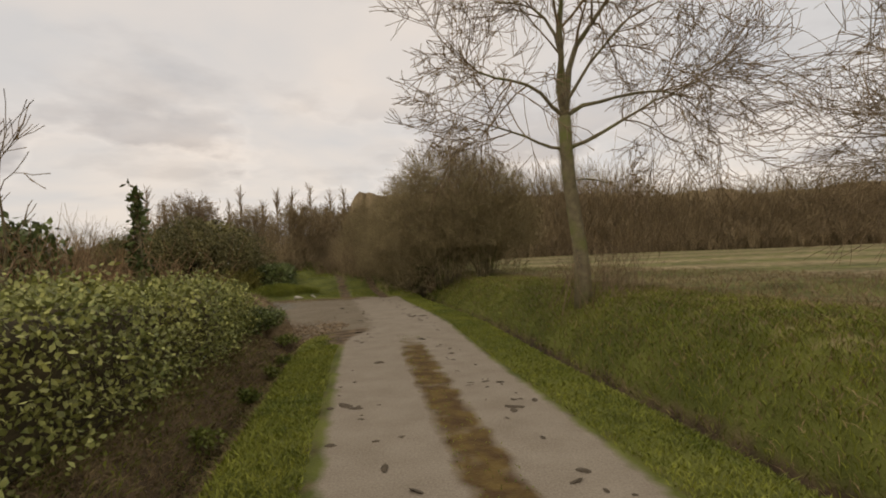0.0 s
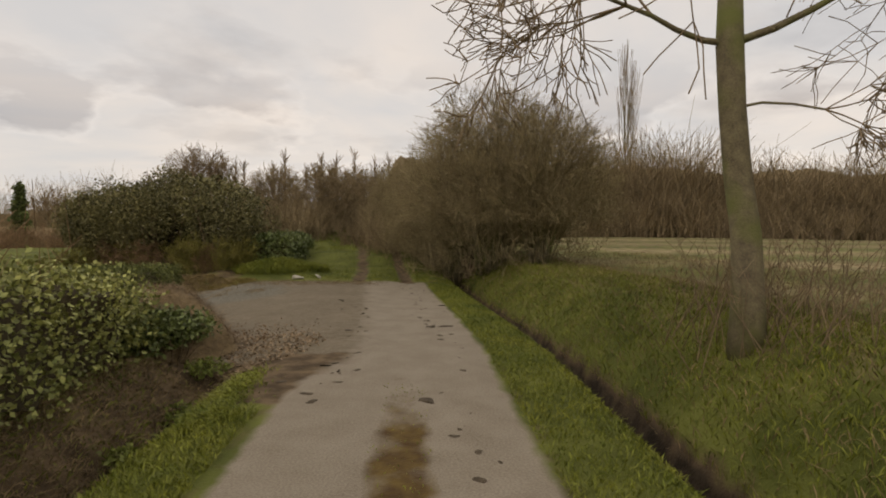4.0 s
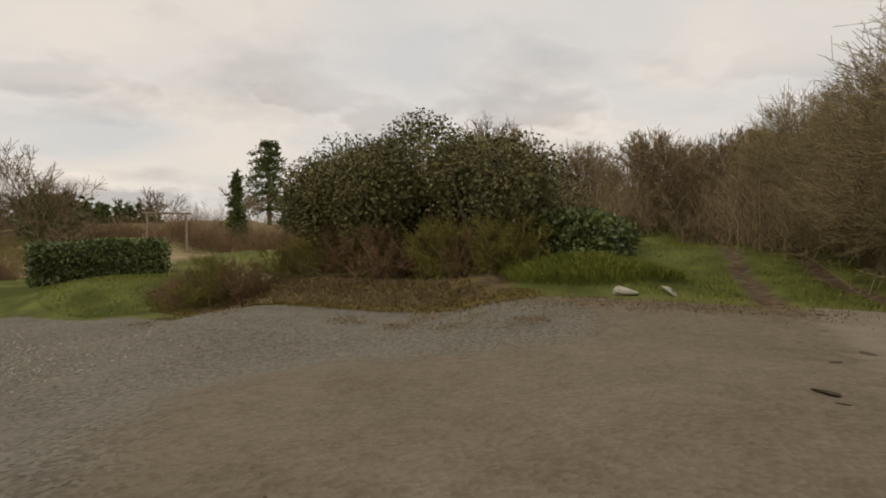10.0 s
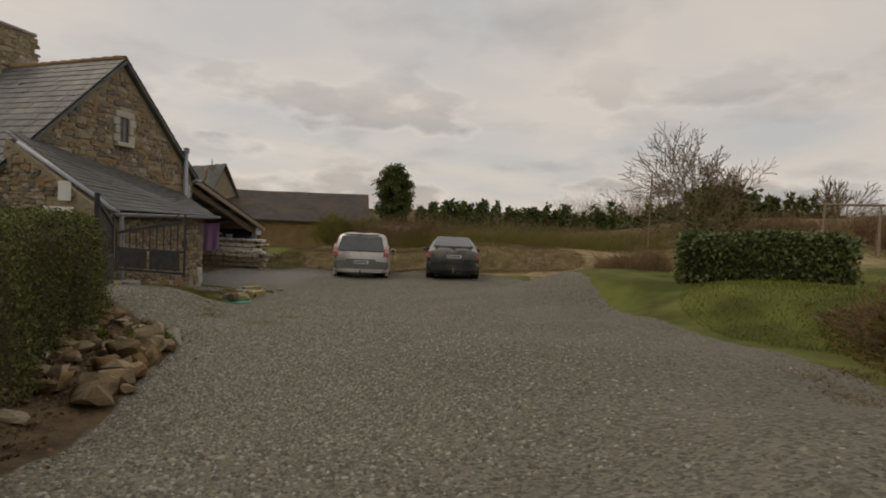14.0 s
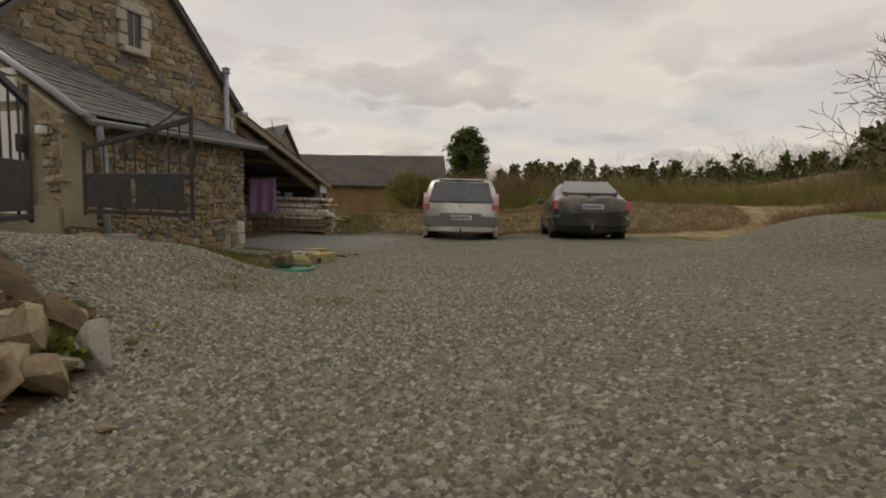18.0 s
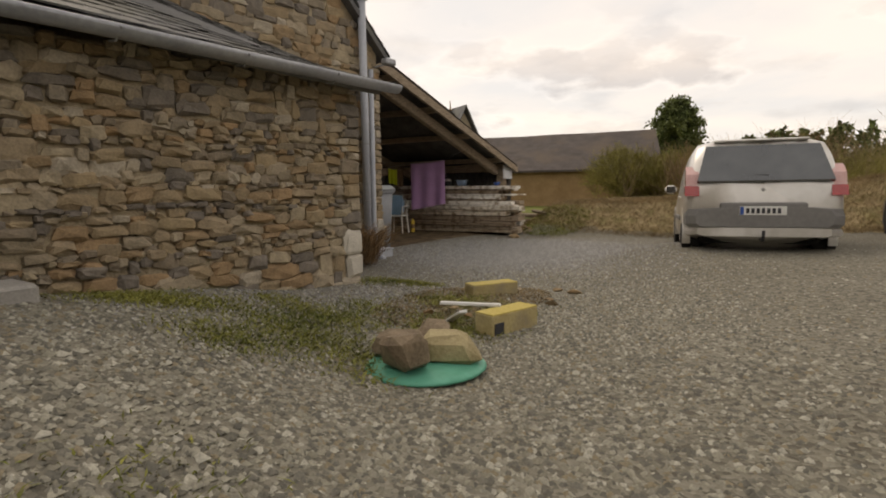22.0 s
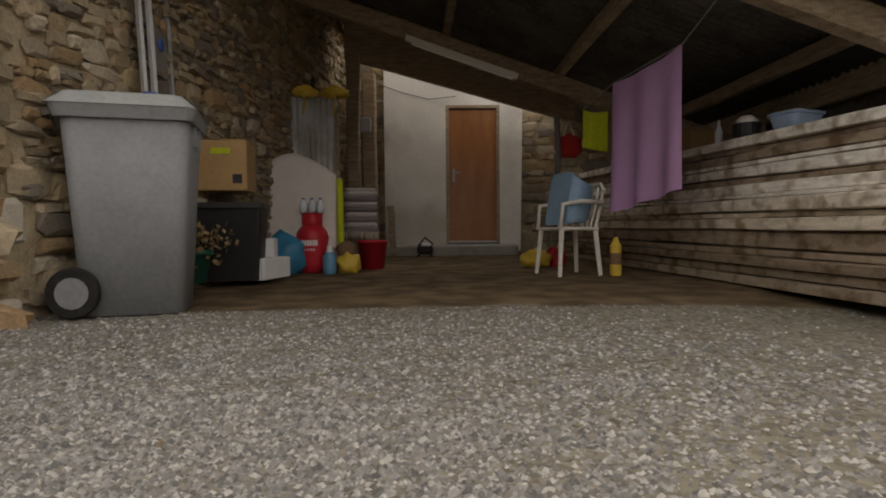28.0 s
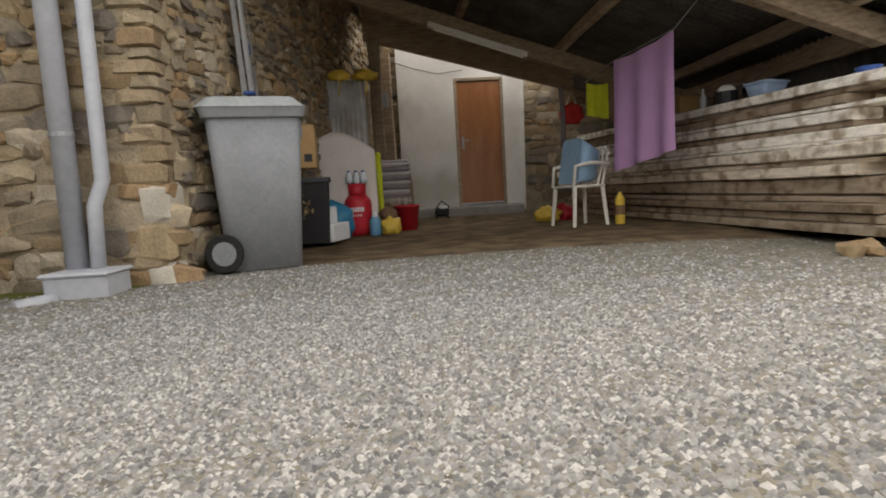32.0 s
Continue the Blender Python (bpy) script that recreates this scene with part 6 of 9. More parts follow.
part("rake_pipe", Shape().tube([(0.24, 2.0, 1.92), (0.08, -0.02, 0.86), (0.30, -0.14, 0.66), (0.46, -0.2, 0.58)], 0.045, 10), "pvc", house, "pale pipe running down the rake", smooth=True)
part("drain_block", Shape().box((0.68, -0.26, -0.95), (0.36, 0.34, 0.22), 0.02), "concrete", house, "concrete drain block")
part("drain_block", Shape().box((0.30, -0.24, -0.90), (0.28, 0.24, 0.18), 0.05), "yellow_rock", house, "rough yellow stone at the corner")
flue = part("flue", Shape().tube([(6.42, 2.47, -1.42), (6.42, 2.47, 2.52)], 0.062, 14), "pvc", house, "tall pale grey pipe up the gable's corner", smooth=True)
part("flue_cap", Shape().lathe([(0.062, 0), (0.10, 0.02), (0.10, 0.07), (0.07, 0.10), (0.11, 0.13), (0.02, 0.18)], 12, (6.42, 2.47, 2.5)), "zinc", flue)
small = part("waste_pipe", Shape().tube([(6.62, 2.50, 1.5), (6.60, 2.50, -0.85), (6.56, 2.46, -1.0), (6.55, 2.44, -1.4)], 0.042, 12), "pvc", house, "thin grey waste pipe with an elbow", smooth=True)
for z in (-0.6, 0.3):
    part("clip", Shape().tube([(6.42, 2.47, z), (6.42, 2.47, z + 0.025)], 0.068, 12), "zinc", flue)
gully = part("drain_box", Shape().box((6.54, 2.34, -1.47), (0.34, 0.28, 0.20), 0.015), "pvc", house, "grey plastic drain box below the pipes")
part("spout", Shape().tube([(6.44, 2.2, -1.50), (6.32, 2.06, -1.51)], 0.045, 12), "pvc", gully, smooth=True)
part("rim", Shape().box((6.54, 2.34, -1.37), (0.37, 0.31, 0.025), 0.01), "pvc", gully)
lamp = part("yard_lamp", Shape().box((6.95, 2.40, 1.66), (0.24, 0.14, 0.1), 0.02), "zinc", house, "grey floodlight under the gable's verge")
part("arm", Shape().tube([(6.8, 2.6, 1.58), (6.92, 2.44, 1.62)], 0.015, 6), "zinc", lamp)

# ---- open shed along the house's rear wall ----
shed = thing("open_shed", HM, "open timber shed with a low mono-pitch roof", "shed")


def roof_z(s):
    return 2.06 - 0.345 * (s - 7.0)


def sheet(d0, d1, s0, s1, lift, waves):
    """A corrugated sheet down the slope."""
    sh = Shape()
    k = waves * 6
    top, n = [], k + 1
    for s in (s0, s1):
        for i in range(n):
            d = d0 + (d1 - d0) * i / k
            top.append((s, d, roof_z(s) + lift + 0.022 * math.cos(2 * math.pi * waves * i / k)))
    verts = top + [(a, b, c - 0.008) for a, b, c in top]
    faces = [(i, i + 1, n + i + 1, n + i) for i in range(k)] + [(2 * n + i, 3 * n + i, 3 * n + i + 1, 2 * n + i + 1) for i in range(k)] + [(i, 2 * n + i, 2 * n + i + 1, i + 1) for i in range(k)] + [(n + i, n + i + 1, 3 * n + i + 1, 3 * n + i) for i in range(k)]
    return sh.add(verts, faces)


d = 3.0
for k in range(8):
    for s0, s1, lift in ((7.0, 9.8, 0.02), (9.6, 12.6, 0.0)) if k < 6 else ((7.0, 7.9, 0.02), (10.9, 12.62, 0.0)):
        part("roof_sheet", sheet(d, d + (0.84 if k != 5 or s0 == 7.0 and s1 < 8 else 0.5), s0, s1, lift + 0.012 * (k % 2), 9), "dark_roof", shed, "dark sooty corrugated sheet", smooth=True)
    d += 0.77


def timber(name, a, b, wide, tall, material, parent, label="", wob=0.012, seed=0):
    """A rough-hewn beam from a to b."""
    rng = random.Random(seed + int(abs(a[0]) * 97 + abs(a[2]) * 31))
    a, b = Vector(a), Vector(b)
    x = (b - a).normalized()
    up = Vector((0, 0, 1)) if abs(x.z) < 0.9 else Vector((0, 1, 0))
    y = up.cross(x).normalized()
    z = x.cross(y)
    sh, k, c = Shape(), 7, 0.2
    verts, faces = [], []
    ring = [(-1, -1 + c), (-1, 1 - c), (-1 + c, 1), (1 - c, 1), (1, 1 - c), (1, -1 + c), (1 - c, -1), (-1 + c, -1)]
    for i in range(k):
        p = a.lerp(b, i / (k - 1)) + y * rng.uniform(-wob, wob) + z * rng.uniform(-wob, wob)
        f = rng.uniform(0.93, 1.06)
        verts += [p + y * (q * wide / 2 * f) + z * (w * tall / 2 * f) for q, w in ring]
    for i in range(k - 1):
        faces += [(i * 8 + j, i * 8 + (j + 1) % 8, i * 8 + 8 + (j + 1) % 8, i * 8 + 8 + j) for j in range(8)]
    faces += [tuple(range(8))[::-1], tuple((k - 1) * 8 + j for j in range(8))]
    return part(name, sh.add(verts, faces), material, parent, label)


for d, drop in ((3.4, 0.25), (5.95, 0.44)):
    timber("rafter_beam", (6.9, d, roof_z(6.9) - drop), (12.2, d, roof_z(12.2) - drop), 0.15, 0.19, "beam", shed, "long rough oak beam under the roof")
for s in (7.9, 9.2, 10.5, 11.9):
    timber("purlin", (s, 3.04, roof_z(s) - 0.10), (s, 8.2, roof_z(s) - 0.10), 0.09, 0.12, "wood_old", shed, "dark purlin")
part("fascia", Shape().add([(7.0, 2.98, roof_z(7.0) - 0.20), (12.6, 2.98, roof_z(12.6) - 0.17), (12.6, 2.98, roof_z(12.6) - 0.03), (7.0, 2.98, roof_z(7.0) - 0.03), (7.0, 3.03, roof_z(7.0) - 0.20), (12.6, 3.03, roof_z(12.6) - 0.17), (12.6, 3.03, roof_z(12.6) - 0.03), (7.0, 3.03, roof_z(7.0) - 0.03)], [(0, 1, 2, 3), (7, 6, 5, 4), (0, 4, 5, 1), (1, 5, 6, 2), (2, 6, 7, 3), (3, 7, 4, 0)]), "wood_old", shed, "dark weathered verge board")
timber("post", (12.33, 3.3, -1.5), (12.33, 3.3, roof_z(12.33) - 0.2), 0.2, 0.2, "wood_old", shed, "stout weathered corner post")
timber("post", (12.3, 5.6, -1.5), (12.3, 5.6, roof_z(12.3) - 0.2), 0.16, 0.16, "wood_old", shed, "weathered post")
timber("post", (8.16, 7.9, -1.5), (8.16, 7.9, 1.1), 0.2, 0.2, "wood_old", shed, "dark upright post beside the plaster wall")


def flat_sheet(s0, s1, d0, d1, z0, z1, waves, material, label, parent, name="corrugated_sheet"):
    """An upright corrugated sheet between two places."""
    sh, k = Shape(), waves * 6
    n = k + 1
    a, b = Vector((s0, d0, 0)), Vector((s1, d1, 0))
    nrm = (b - a).normalized().cross(Vector((0, 0, 1)))
    verts = []
    for off in (0, 0.006):
        for z in (z0, z1):
            for i in range(n):
                p = a.lerp(b, i / k) + nrm * (0.02 * math.cos(2 * math.pi * waves * i / k) + off)
                verts.append((p.x, p.y, z))
    faces = [(i, i + 1, n + i + 1, n + i) for i in range(k)] + [(2 * n + i, 3 * n + i, 3 * n + i + 1, 2 * n + i + 1) for i in range(k)] + [(n + i, n + i + 1, 3 * n + i + 1, 3 * n + i) for i in range(k)]
    return part(name, sh.add(verts, faces), material, parent, label, smooth=True)


M["galvanised"] = mat("galvanised_sheet", (0.48, 0.49, 0.50), (0.66, 0.67, 0.68), scale=3, fine=20, rough=0.55, metal=0.1, bump=0.1, stain=(0.36, 0.33, 0.29), stain_scale=2)
flat_sheet(12.52, 12.1, 3.1, 3.1, -0.20, roof_z(12.2) - 0.12, 5, "galvanised", "short grey corrugated sheet under the eave", shed)
flat_sheet(12.5, 12.5, 3.14, 8.8, -1.55, roof_z(12.5) - 0.06, 40, "dark_roof", "dark corrugated outer cladding", shed)
# added screen: keeps the open sky beyond the roof gap out of view
part("gap_board", Shape().prism([(7.9, 1.15), (10.9, 0.32), (10.9, 0.74), (7.9, 1.77)], 7.29, 7.35, 1), "wood_old", shed, "dark board added to hide the sky in the roof gap")
# added plate, blocks daylight between the corrugated roof and the cladding
timber("eave_plate", (12.43, 3.12, roof_z(12.43) - 0.09), (12.43, 8.75, roof_z(12.43) - 0.09), 0.1, 0.22, "wood_old", shed, "dark plate added to close light leaks under the eave")
# back wall: rubble, plaster panel and brown door
back = part("back_wall", Shape().prism([(6.9, -1.9), (12.5, -1.9), (12.5, roof_z(12.5) - 0.05), (10.5, roof_z(10.5) + 0.16), (8.2, roof_z(8.2) + 0.16), (6.9, roof_z(6.9) - 0.05)], 8.55, 8.9, 1), "mortar", shed, "dark rubble back wall")
rows = lay_stones(rs, 5.6, -1.5, 1.6, lambda x, z: z < roof_z(6.9 + x) - 0.15 and not 1.40 < x < 3.50, 0.08, 0.2)
clad(back, rs, (6.9, 8.53, 0), (1, 0, 0), (0, -1, 0), rows, lambda x, z: x > 3.45)
part("plaster_panel", Shape().prism([(8.33, -1.40), (9.25, -1.40), (9.25, 1.38), (8.33, 1.70)], 8.36, 8.56, 1), "white_wall", back, "white plastered wall panel")
part("plaster_panel", Shape().prism([(10.05, -1.40), (10.36, -1.40), (10.40, 0.99), (10.05, 1.10)], 8.34, 8.56, 1), "white_wall", back, "narrow white plastered jamb")
part("overdoor", Shape().prism([(9.25, 0.78), (10.05, 0.78), (10.05, 1.10), (9.25, 1.38)], 8.37, 8.56, 1), "white_wall", back)
part("step", Shape().box((9.30, 8.32, -1.46), (2.0, 0.34, 0.34), 0.03), "concrete", back, "worn concrete plinth and step")
M["brown_door"] = mat("varnished_door", (0.27, 0.10, 0.034), (0.38, 0.155, 0.055), scale=1.5, fine=18, stretch=(6, 6, 1), rough=0.35, bump=0.05, spec=0.5)
bd = part("brown_door", Shape().box((9.65, 8.42, -0.27), (0.72, 0.05, 1.99), 0.006), "brown_door", shed, "closed varnished brown door")
for x in (9.27, 10.03):
    part("door_frame", Shape().box((x, 8.40, -0.26), (0.05, 0.09, 2.06), 0.006), "wood_old", bd)
part("door_frame", Shape().box((9.65, 8.40, 0.76), (0.8, 0.09, 0.05), 0.006), "wood_old", bd)
part("weather_bar", Shape().box((9.65, 8.38, -1.26), (0.72, 0.04, 0.03), 0.006), "zinc", bd)
hd = part("handle_plate", Shape().box((9.36, 8.388, -0.26), (0.04, 0.012, 0.2), 0.004), "zinc", bd, "chrome handle plate")
part("lever", Shape().tube([(9.36, 8.38, -0.22), (9.36, 8.34, -0.22), (9.46, 8.335, -0.22)], 0.009, 8), "zinc", hd)
M["neon_white"] = mat("white_enamel", (0.62, 0.62, 0.60), (0.72, 0.72, 0.70), scale=2, fine=20, rough=0.4, bump=0)
tl = timber("strip_light", (8.74, 5.83, roof_z(8.74) - 0.54), (9.90, 5.83, roof_z(9.90) - 0.54), 0.07, 0.06, "neon_white", shed, "unlit white strip light on the beam", 0.0)
part("tube", Shape().tube([(8.8, 5.81, roof_z(8.8) - 0.585), (9.85, 5.81, roof_z(9.85) - 0.585)], 0.014, 8), "white_paint", tl)
part("cable", Shape().tube([(8.2, 8.3, 1.10), (8.6, 8.33, 0.96), (9.0, 8.33, 0.86), (9.4, 8.3, 0.90)], 0.006, 5), "black_iron", shed)
part("switch_box", Shape().box((8.12, 7.76, 0.38), (0.14, 0.08, 0.2), 0.01), "pvc", shed, "grey electrical box on the post")

# ---- barns beyond ----


def gabled(name, label, m, long, deep, wall_z, ridge_z, floor_z, wall_mat, roof_mat):
    ob = thing(name, m, label, "barn")
    out = [(0, floor_z), (deep, floor_z), (deep, wall_z - 0.08), (deep / 2, ridge_z - 0.42), (0, wall_z - 0.08)]
    part("wall", Shape().prism([(y, z) for y, z in out], 0, long, 0), wall_mat, ob)
    for a, b, lab in ((-0.3, deep / 2, "front roof slope"), (deep + 0.3, deep / 2, "rear roof slope")):
        drop = wall_z - 0.3 * (ridge_z - wall_z) / (deep / 2)
        rf = Shape()
        k = 12
        rng = random.Random(9)
        verts = []
        for i in range(k + 1):
            sag = -0.12 * math.sin(math.pi * i / k) + rng.uniform(-0.02, 0.02)
            x = -0.25 + (long + 0.5) * i / k
            verts += [(x, a, drop), (x, b, ridge_z + sag), (x, a, drop - 0.1), (x, b, ridge_z + sag - 0.1)]
        faces = []
        for i in range(k):
            p = i * 4
            faces += [(p, p + 4, p + 5, p + 1), (p + 2, p + 3, p + 7, p + 6), (p, p + 2, p + 6, p + 4), (p + 1, p + 5, p + 7, p + 3)]
        faces += [(0, 1, 3, 2), (4 * k, 4 * k + 2, 4 * k + 3, 4 * k + 1)]
        part("roof", rf.add(verts, faces), roof_mat, ob, lab)
    return ob


barn = gabled("long_barn", "long low clay barn with a sagging dark roof", pose(-53.0, 3.0, 0, 0, 0, -74), 21.0, 9.0, 0.50, 2.55, -1.8, "clay", "old_roof")
part("barn_door", Shape().box((6.5, -0.02, -0.6), (1.6, 0.06, 1.5), 0.02), "wood_old", barn, "dark plank door")
gabled("outbuilding", "tall stone outbuilding with a slate gable", pose(-45.0, -4.2, 0, 0, 0, -115), 6.5, 2.2, 2.0, 4.1, -1.8, "render", "slate_joined")
M["white_sheet"] = mat("pale_roof_sheet", (0.45, 0.45, 0.45), (0.62, 0.62, 0.60), scale=2, fine=10, rough=0.5)
lean = thing("tin_shelter", pose(-37.0, 7.4, -1.2, 0, 0, 12), "small shelter with a pale sheet roof by the barn", "shelter")
part("roof", Shape().add([(0, 0, 1.05), (2.6, 0, 1.05), (2.6, 1.6, 1.55), (0, 1.6, 1.55), (0, 0, 1.0), (2.6, 0, 1.0), (2.6, 1.6, 1.5), (0, 1.6, 1.5)], [(0, 1, 2, 3), (7, 6, 5, 4), (0, 4, 5, 1), (1, 5, 6, 2), (2, 6, 7, 3), (3, 7, 4, 0)]), "white_sheet", lean, m=pose(0, 0, 0, 0, 0, 80))
for x, y in ((-0.1, 0.1), (-1.4, 0.3), (0.3, 2.4), (-1.1, 2.5)):
    part("post", Shape().tube([(x, y, -0.3), (x, y, 1.05 if x > -0.6 else 1.5)], 0.05, 6), "wood_old", lean)

dt = thing("dead_tree", pose(-43.4, -6.6, on_ground(-43.4, -6.6, -0.3)), "dead crooked tree trunk behind the outbuilding", "tree")
part("trunk", Shape().tube([(0, 0, 0), (0.1, 0.1, 2.0), (0.5, 0.9, 3.9), (0.7, 1.4, 4.75), (0.3, 1.1, 5.2), (-0.9, 0.9, 5.55), (-1.5, 1.0, 5.75)], [0.16, 0.13, 0.11, 0.10, 0.08, 0.06, 0.03], 8), "twig", dt, smooth=True)
for p, q in (((-0.9, 0.9, 5.55), (-1.2, 0.7, 6.1)), ((-0.4, 1.0, 5.4), (-0.7, 1.2, 5.1))):
    part("branch", Shape().tube([p, q], [0.045, 0.02], 6), "twig", dt)

# ---- parked cars ----
M["silver"] = mat("silver_car_paint", (0.66, 0.64, 0.60), (0.74, 0.72, 0.69), scale=1.5, fine=9, rough=0.32, metal=0.35, bump=0, coat=0.5, stain=(0.42, 0.39, 0.34), stain_scale=1.2)
M["dark_paint"] = mat("dark_grey_car_paint", (0.030, 0.033, 0.036), (0.055, 0.058, 0.06), scale=1.5, fine=9, rough=0.3, metal=0.3, bump=0, coat=0.6, stain=(0.16, 0.14, 0.11), stain_scale=1.2)
M["bumper_grey"] = mat("grey_bumper_plastic", (0.17, 0.165, 0.16), (0.22, 0.215, 0.205), scale=2, fine=20, rough=0.6, bump=0.02)
M["tyre"] = mat("tyre_rubber", (0.012, 0.012, 0.012), (0.03, 0.028, 0.026), scale=6, fine=40, rough=0.85, bump=0.2)
M["rim"] = mat("wheel_rim", (0.30, 0.30, 0.29), (0.45, 0.45, 0.43), scale=4, fine=30, rough=0.4, metal=0.6, bump=0.02)
M["car_glass"] = mat("tinted_car_glass", (0.030, 0.034, 0.036), (0.055, 0.06, 0.062), scale=1, fine=4, rough=0.06, bump=0, spec=0.9, coat=0.6)
M["red_lens"] = mat("red_lamp_lens", (0.30, 0.014, 0.014), (0.42, 0.03, 0.025), scale=6, fine=40, rough=0.15, bump=0.02, spec=0.7, coat=0.5)
M["pink_lens"] = mat("clear_lamp_lens", (0.55, 0.30, 0.28), (0.62, 0.40, 0.37), scale=6, fine=40, rough=0.15, bump=0.02, spec=0.7)
M["plate_white"] = mat("number_plate", (0.66, 0.66, 0.63), (0.74, 0.74, 0.71), scale=3, fine=20, rough=0.4, bump=0)
M["ink"] = mat("dark_ink", (0.03, 0.03, 0.035), (0.05, 0.05, 0.055), scale=3, fine=20, rough=0.6, bump=0)
M["blue_band"] = mat("blue_band", (0.03, 0.08, 0.30), (0.05, 0.12, 0.36), scale=3, fine=20, rough=0.5, bump=0)


def loft(rings):
    """A body through half cross-sections (x, [(half width, height), ...]), mirrored."""
    sh = Shape()
    n = len(rings[0][1])
    verts = []
    for x, pts in rings:
        verts += [(x, y, z) for y, z in pts] + [(x, -y, z) for y, z in reversed(pts)]
    k = 2 * n
    faces = [(i * k + j, i * k + (j + 1) % k, (i + 1) * k + (j + 1) % k, (i + 1) * k + j) for i in range(len(rings) - 1) for j in range(k)]
    faces += [tuple(range(k))[::-1], tuple((len(rings) - 1) * k + j for j in range(k))]
    return sh.add(verts, faces)


def subdivided(shape, name, levels=2):
    """Rounds a coarse body by smooth subdivision of its mesh."""
    me = shape.mesh(name, True)
    bm = bmesh.new()
    bm.from_mesh(me)
    for _ in range(levels):
        bmesh.ops.subdivide_edges(bm, edges=bm.edges, cuts=1, use_grid_fill=True, smooth=0.35)
    for f in bm.faces:
        f.smooth = True
    bm.to_mesh(me)
    bm.free()
    return me


def panel(corners, off=0.014, thick=0.04):
    """A thin pane through corners in order, lifted off the body."""
    p = [Vector(c) for c in corners]
    n = (p[1] - p[0]).cross(p[-1] - p[0]).normalized()
    k = len(p)
    return Shape().add([q + n * off for q in p] + [q - n * thick for q in p], [tuple(range(k)), tuple(range(2 * k - 1, k - 1, -1))] + [(i, i + k, (i + 1) % k + k, (i + 1) % k) for i in range(k)])


def wheel(parent, x, y, r, w):
    side = 1 if y > 0 else -1
    wh = part("wheel", Shape().lathe([(r * 0.62, -w / 2), (r * 0.95, -w / 2), (r, -w / 2 + 0.03), (r, w / 2 - 0.03), (r * 0.95, w / 2), (r * 0.62, w / 2)], 28), "tyre", parent, smooth=True, m=pose(x, y, r, 90, 0, 0))
    part("rim", Shape().lathe([(0.03, 0.012), (r * 0.5, 0.0), (r * 0.6, 0.02), (r * 0.63, 0.03), (r * 0.63, -0.06), (0.03, -0.05)], 24), "rim", wh, "dusty wheel trim", m=Matrix.Translation((0, 0, -side * (w / 2 - 0.02))) @ (Matrix() if side < 0 else Matrix.Rotation(math.pi, 4, "X")))
    spokes = Shape()
    for k in range(9):
        a = 2 * math.pi * k / 9
        spokes.box((r * 0.36, 0, 0), (r * 0.44, 0.035, 0.014), 0.004, Matrix.Rotation(a, 4, "Z"))
    part("spokes", spokes, "rim", wh, m=Matrix.Translation((0, 0, -side * (w / 2 + 0.004))))
    return wh


def car(m, label, paint, rings, axles, track, r, windows, tail, mirror, arch):
    ob = thing("car", m, label, "car", "cars parked on the gravel")
    part("body", subdivided(loft(rings), "body"), paint, ob, "", m=None)
    for x in axles:
        for y in (track, -track):
            wheel(ob, x, y, r, 0.2)
            ring = Shape()
            s = 1 if y > 0 else -1
            verts = [(x + math.cos(a) * q, y + s * o, r + math.sin(a) * q) for q, o in ((r + 0.035, arch), (r + 0.075, arch + 0.004), (r + 0.075, arch - 0.1), (r + 0.035, arch - 0.1)) for a in [math.radians(-15 + 210 * k / 20) for k in range(21)]]
            ring.add(verts, [(i * 21 + k, i * 21 + k + 1, ((i + 1) % 4) * 21 + k + 1, ((i + 1) % 4) * 21 + k) for i in range(4) for k in range(20)])
            part("wheel_arch", ring, paint, ob)
            # the arch is not cut out: a dark disc carries its inner shade
            well = Shape().lathe([(0.01, 0), (r + 0.045, 0), (r + 0.045, 0.10), (0.01, 0.10)], 24)
            part("wheel_well", well, "tyre", ob, "dark disc for the shaded gap in the wheel arch", m=Matrix.Translation((x, y + s * (arch - 0.002), r)) @ Matrix.Rotation(math.pi / 2 * s, 4, "X"))
    for name, corners in windows:
        part(name, panel(corners), "car_glass", ob, "tinted window glass")
        if name == "side_window":
            part(name, panel([(a, -b, c) for a, b, c in reversed(corners)]), "car_glass", ob, "tinted window glass")
    for y in (1, -1):
        mi = part("mirror", Shape().box((mirror[0], y * mirror[1], mirror[2]), (0.13, 0.2, 0.15), 0.05), paint, ob, "wing mirror")
        part("mirror_glass", Shape().box((mirror[0] - 0.066, y * mirror[1], mirror[2]), (0.01, 0.15, 0.11), 0.004), "car_glass", mi)
    tail(ob)
    return ob


def number_plate(ob, x, z, w=0.52, h=0.11):
    pl = part("number_plate", Shape().box((x, 0, z), (0.012, w, h), 0.004), "plate_white", ob, "white number plate with dark bars")
    part("band", Shape().box((x - 0.007, w / 2 - 0.025, z), (0.004, 0.04, h * 0.92), 0.001), "blue_band", pl)
    for k in range(7):
        part("bar", Shape().box((x - 0.008, w / 2 - 0.09 - k * 0.058, z), (0.004, 0.036, h * 0.6), 0.001), "ink", pl)


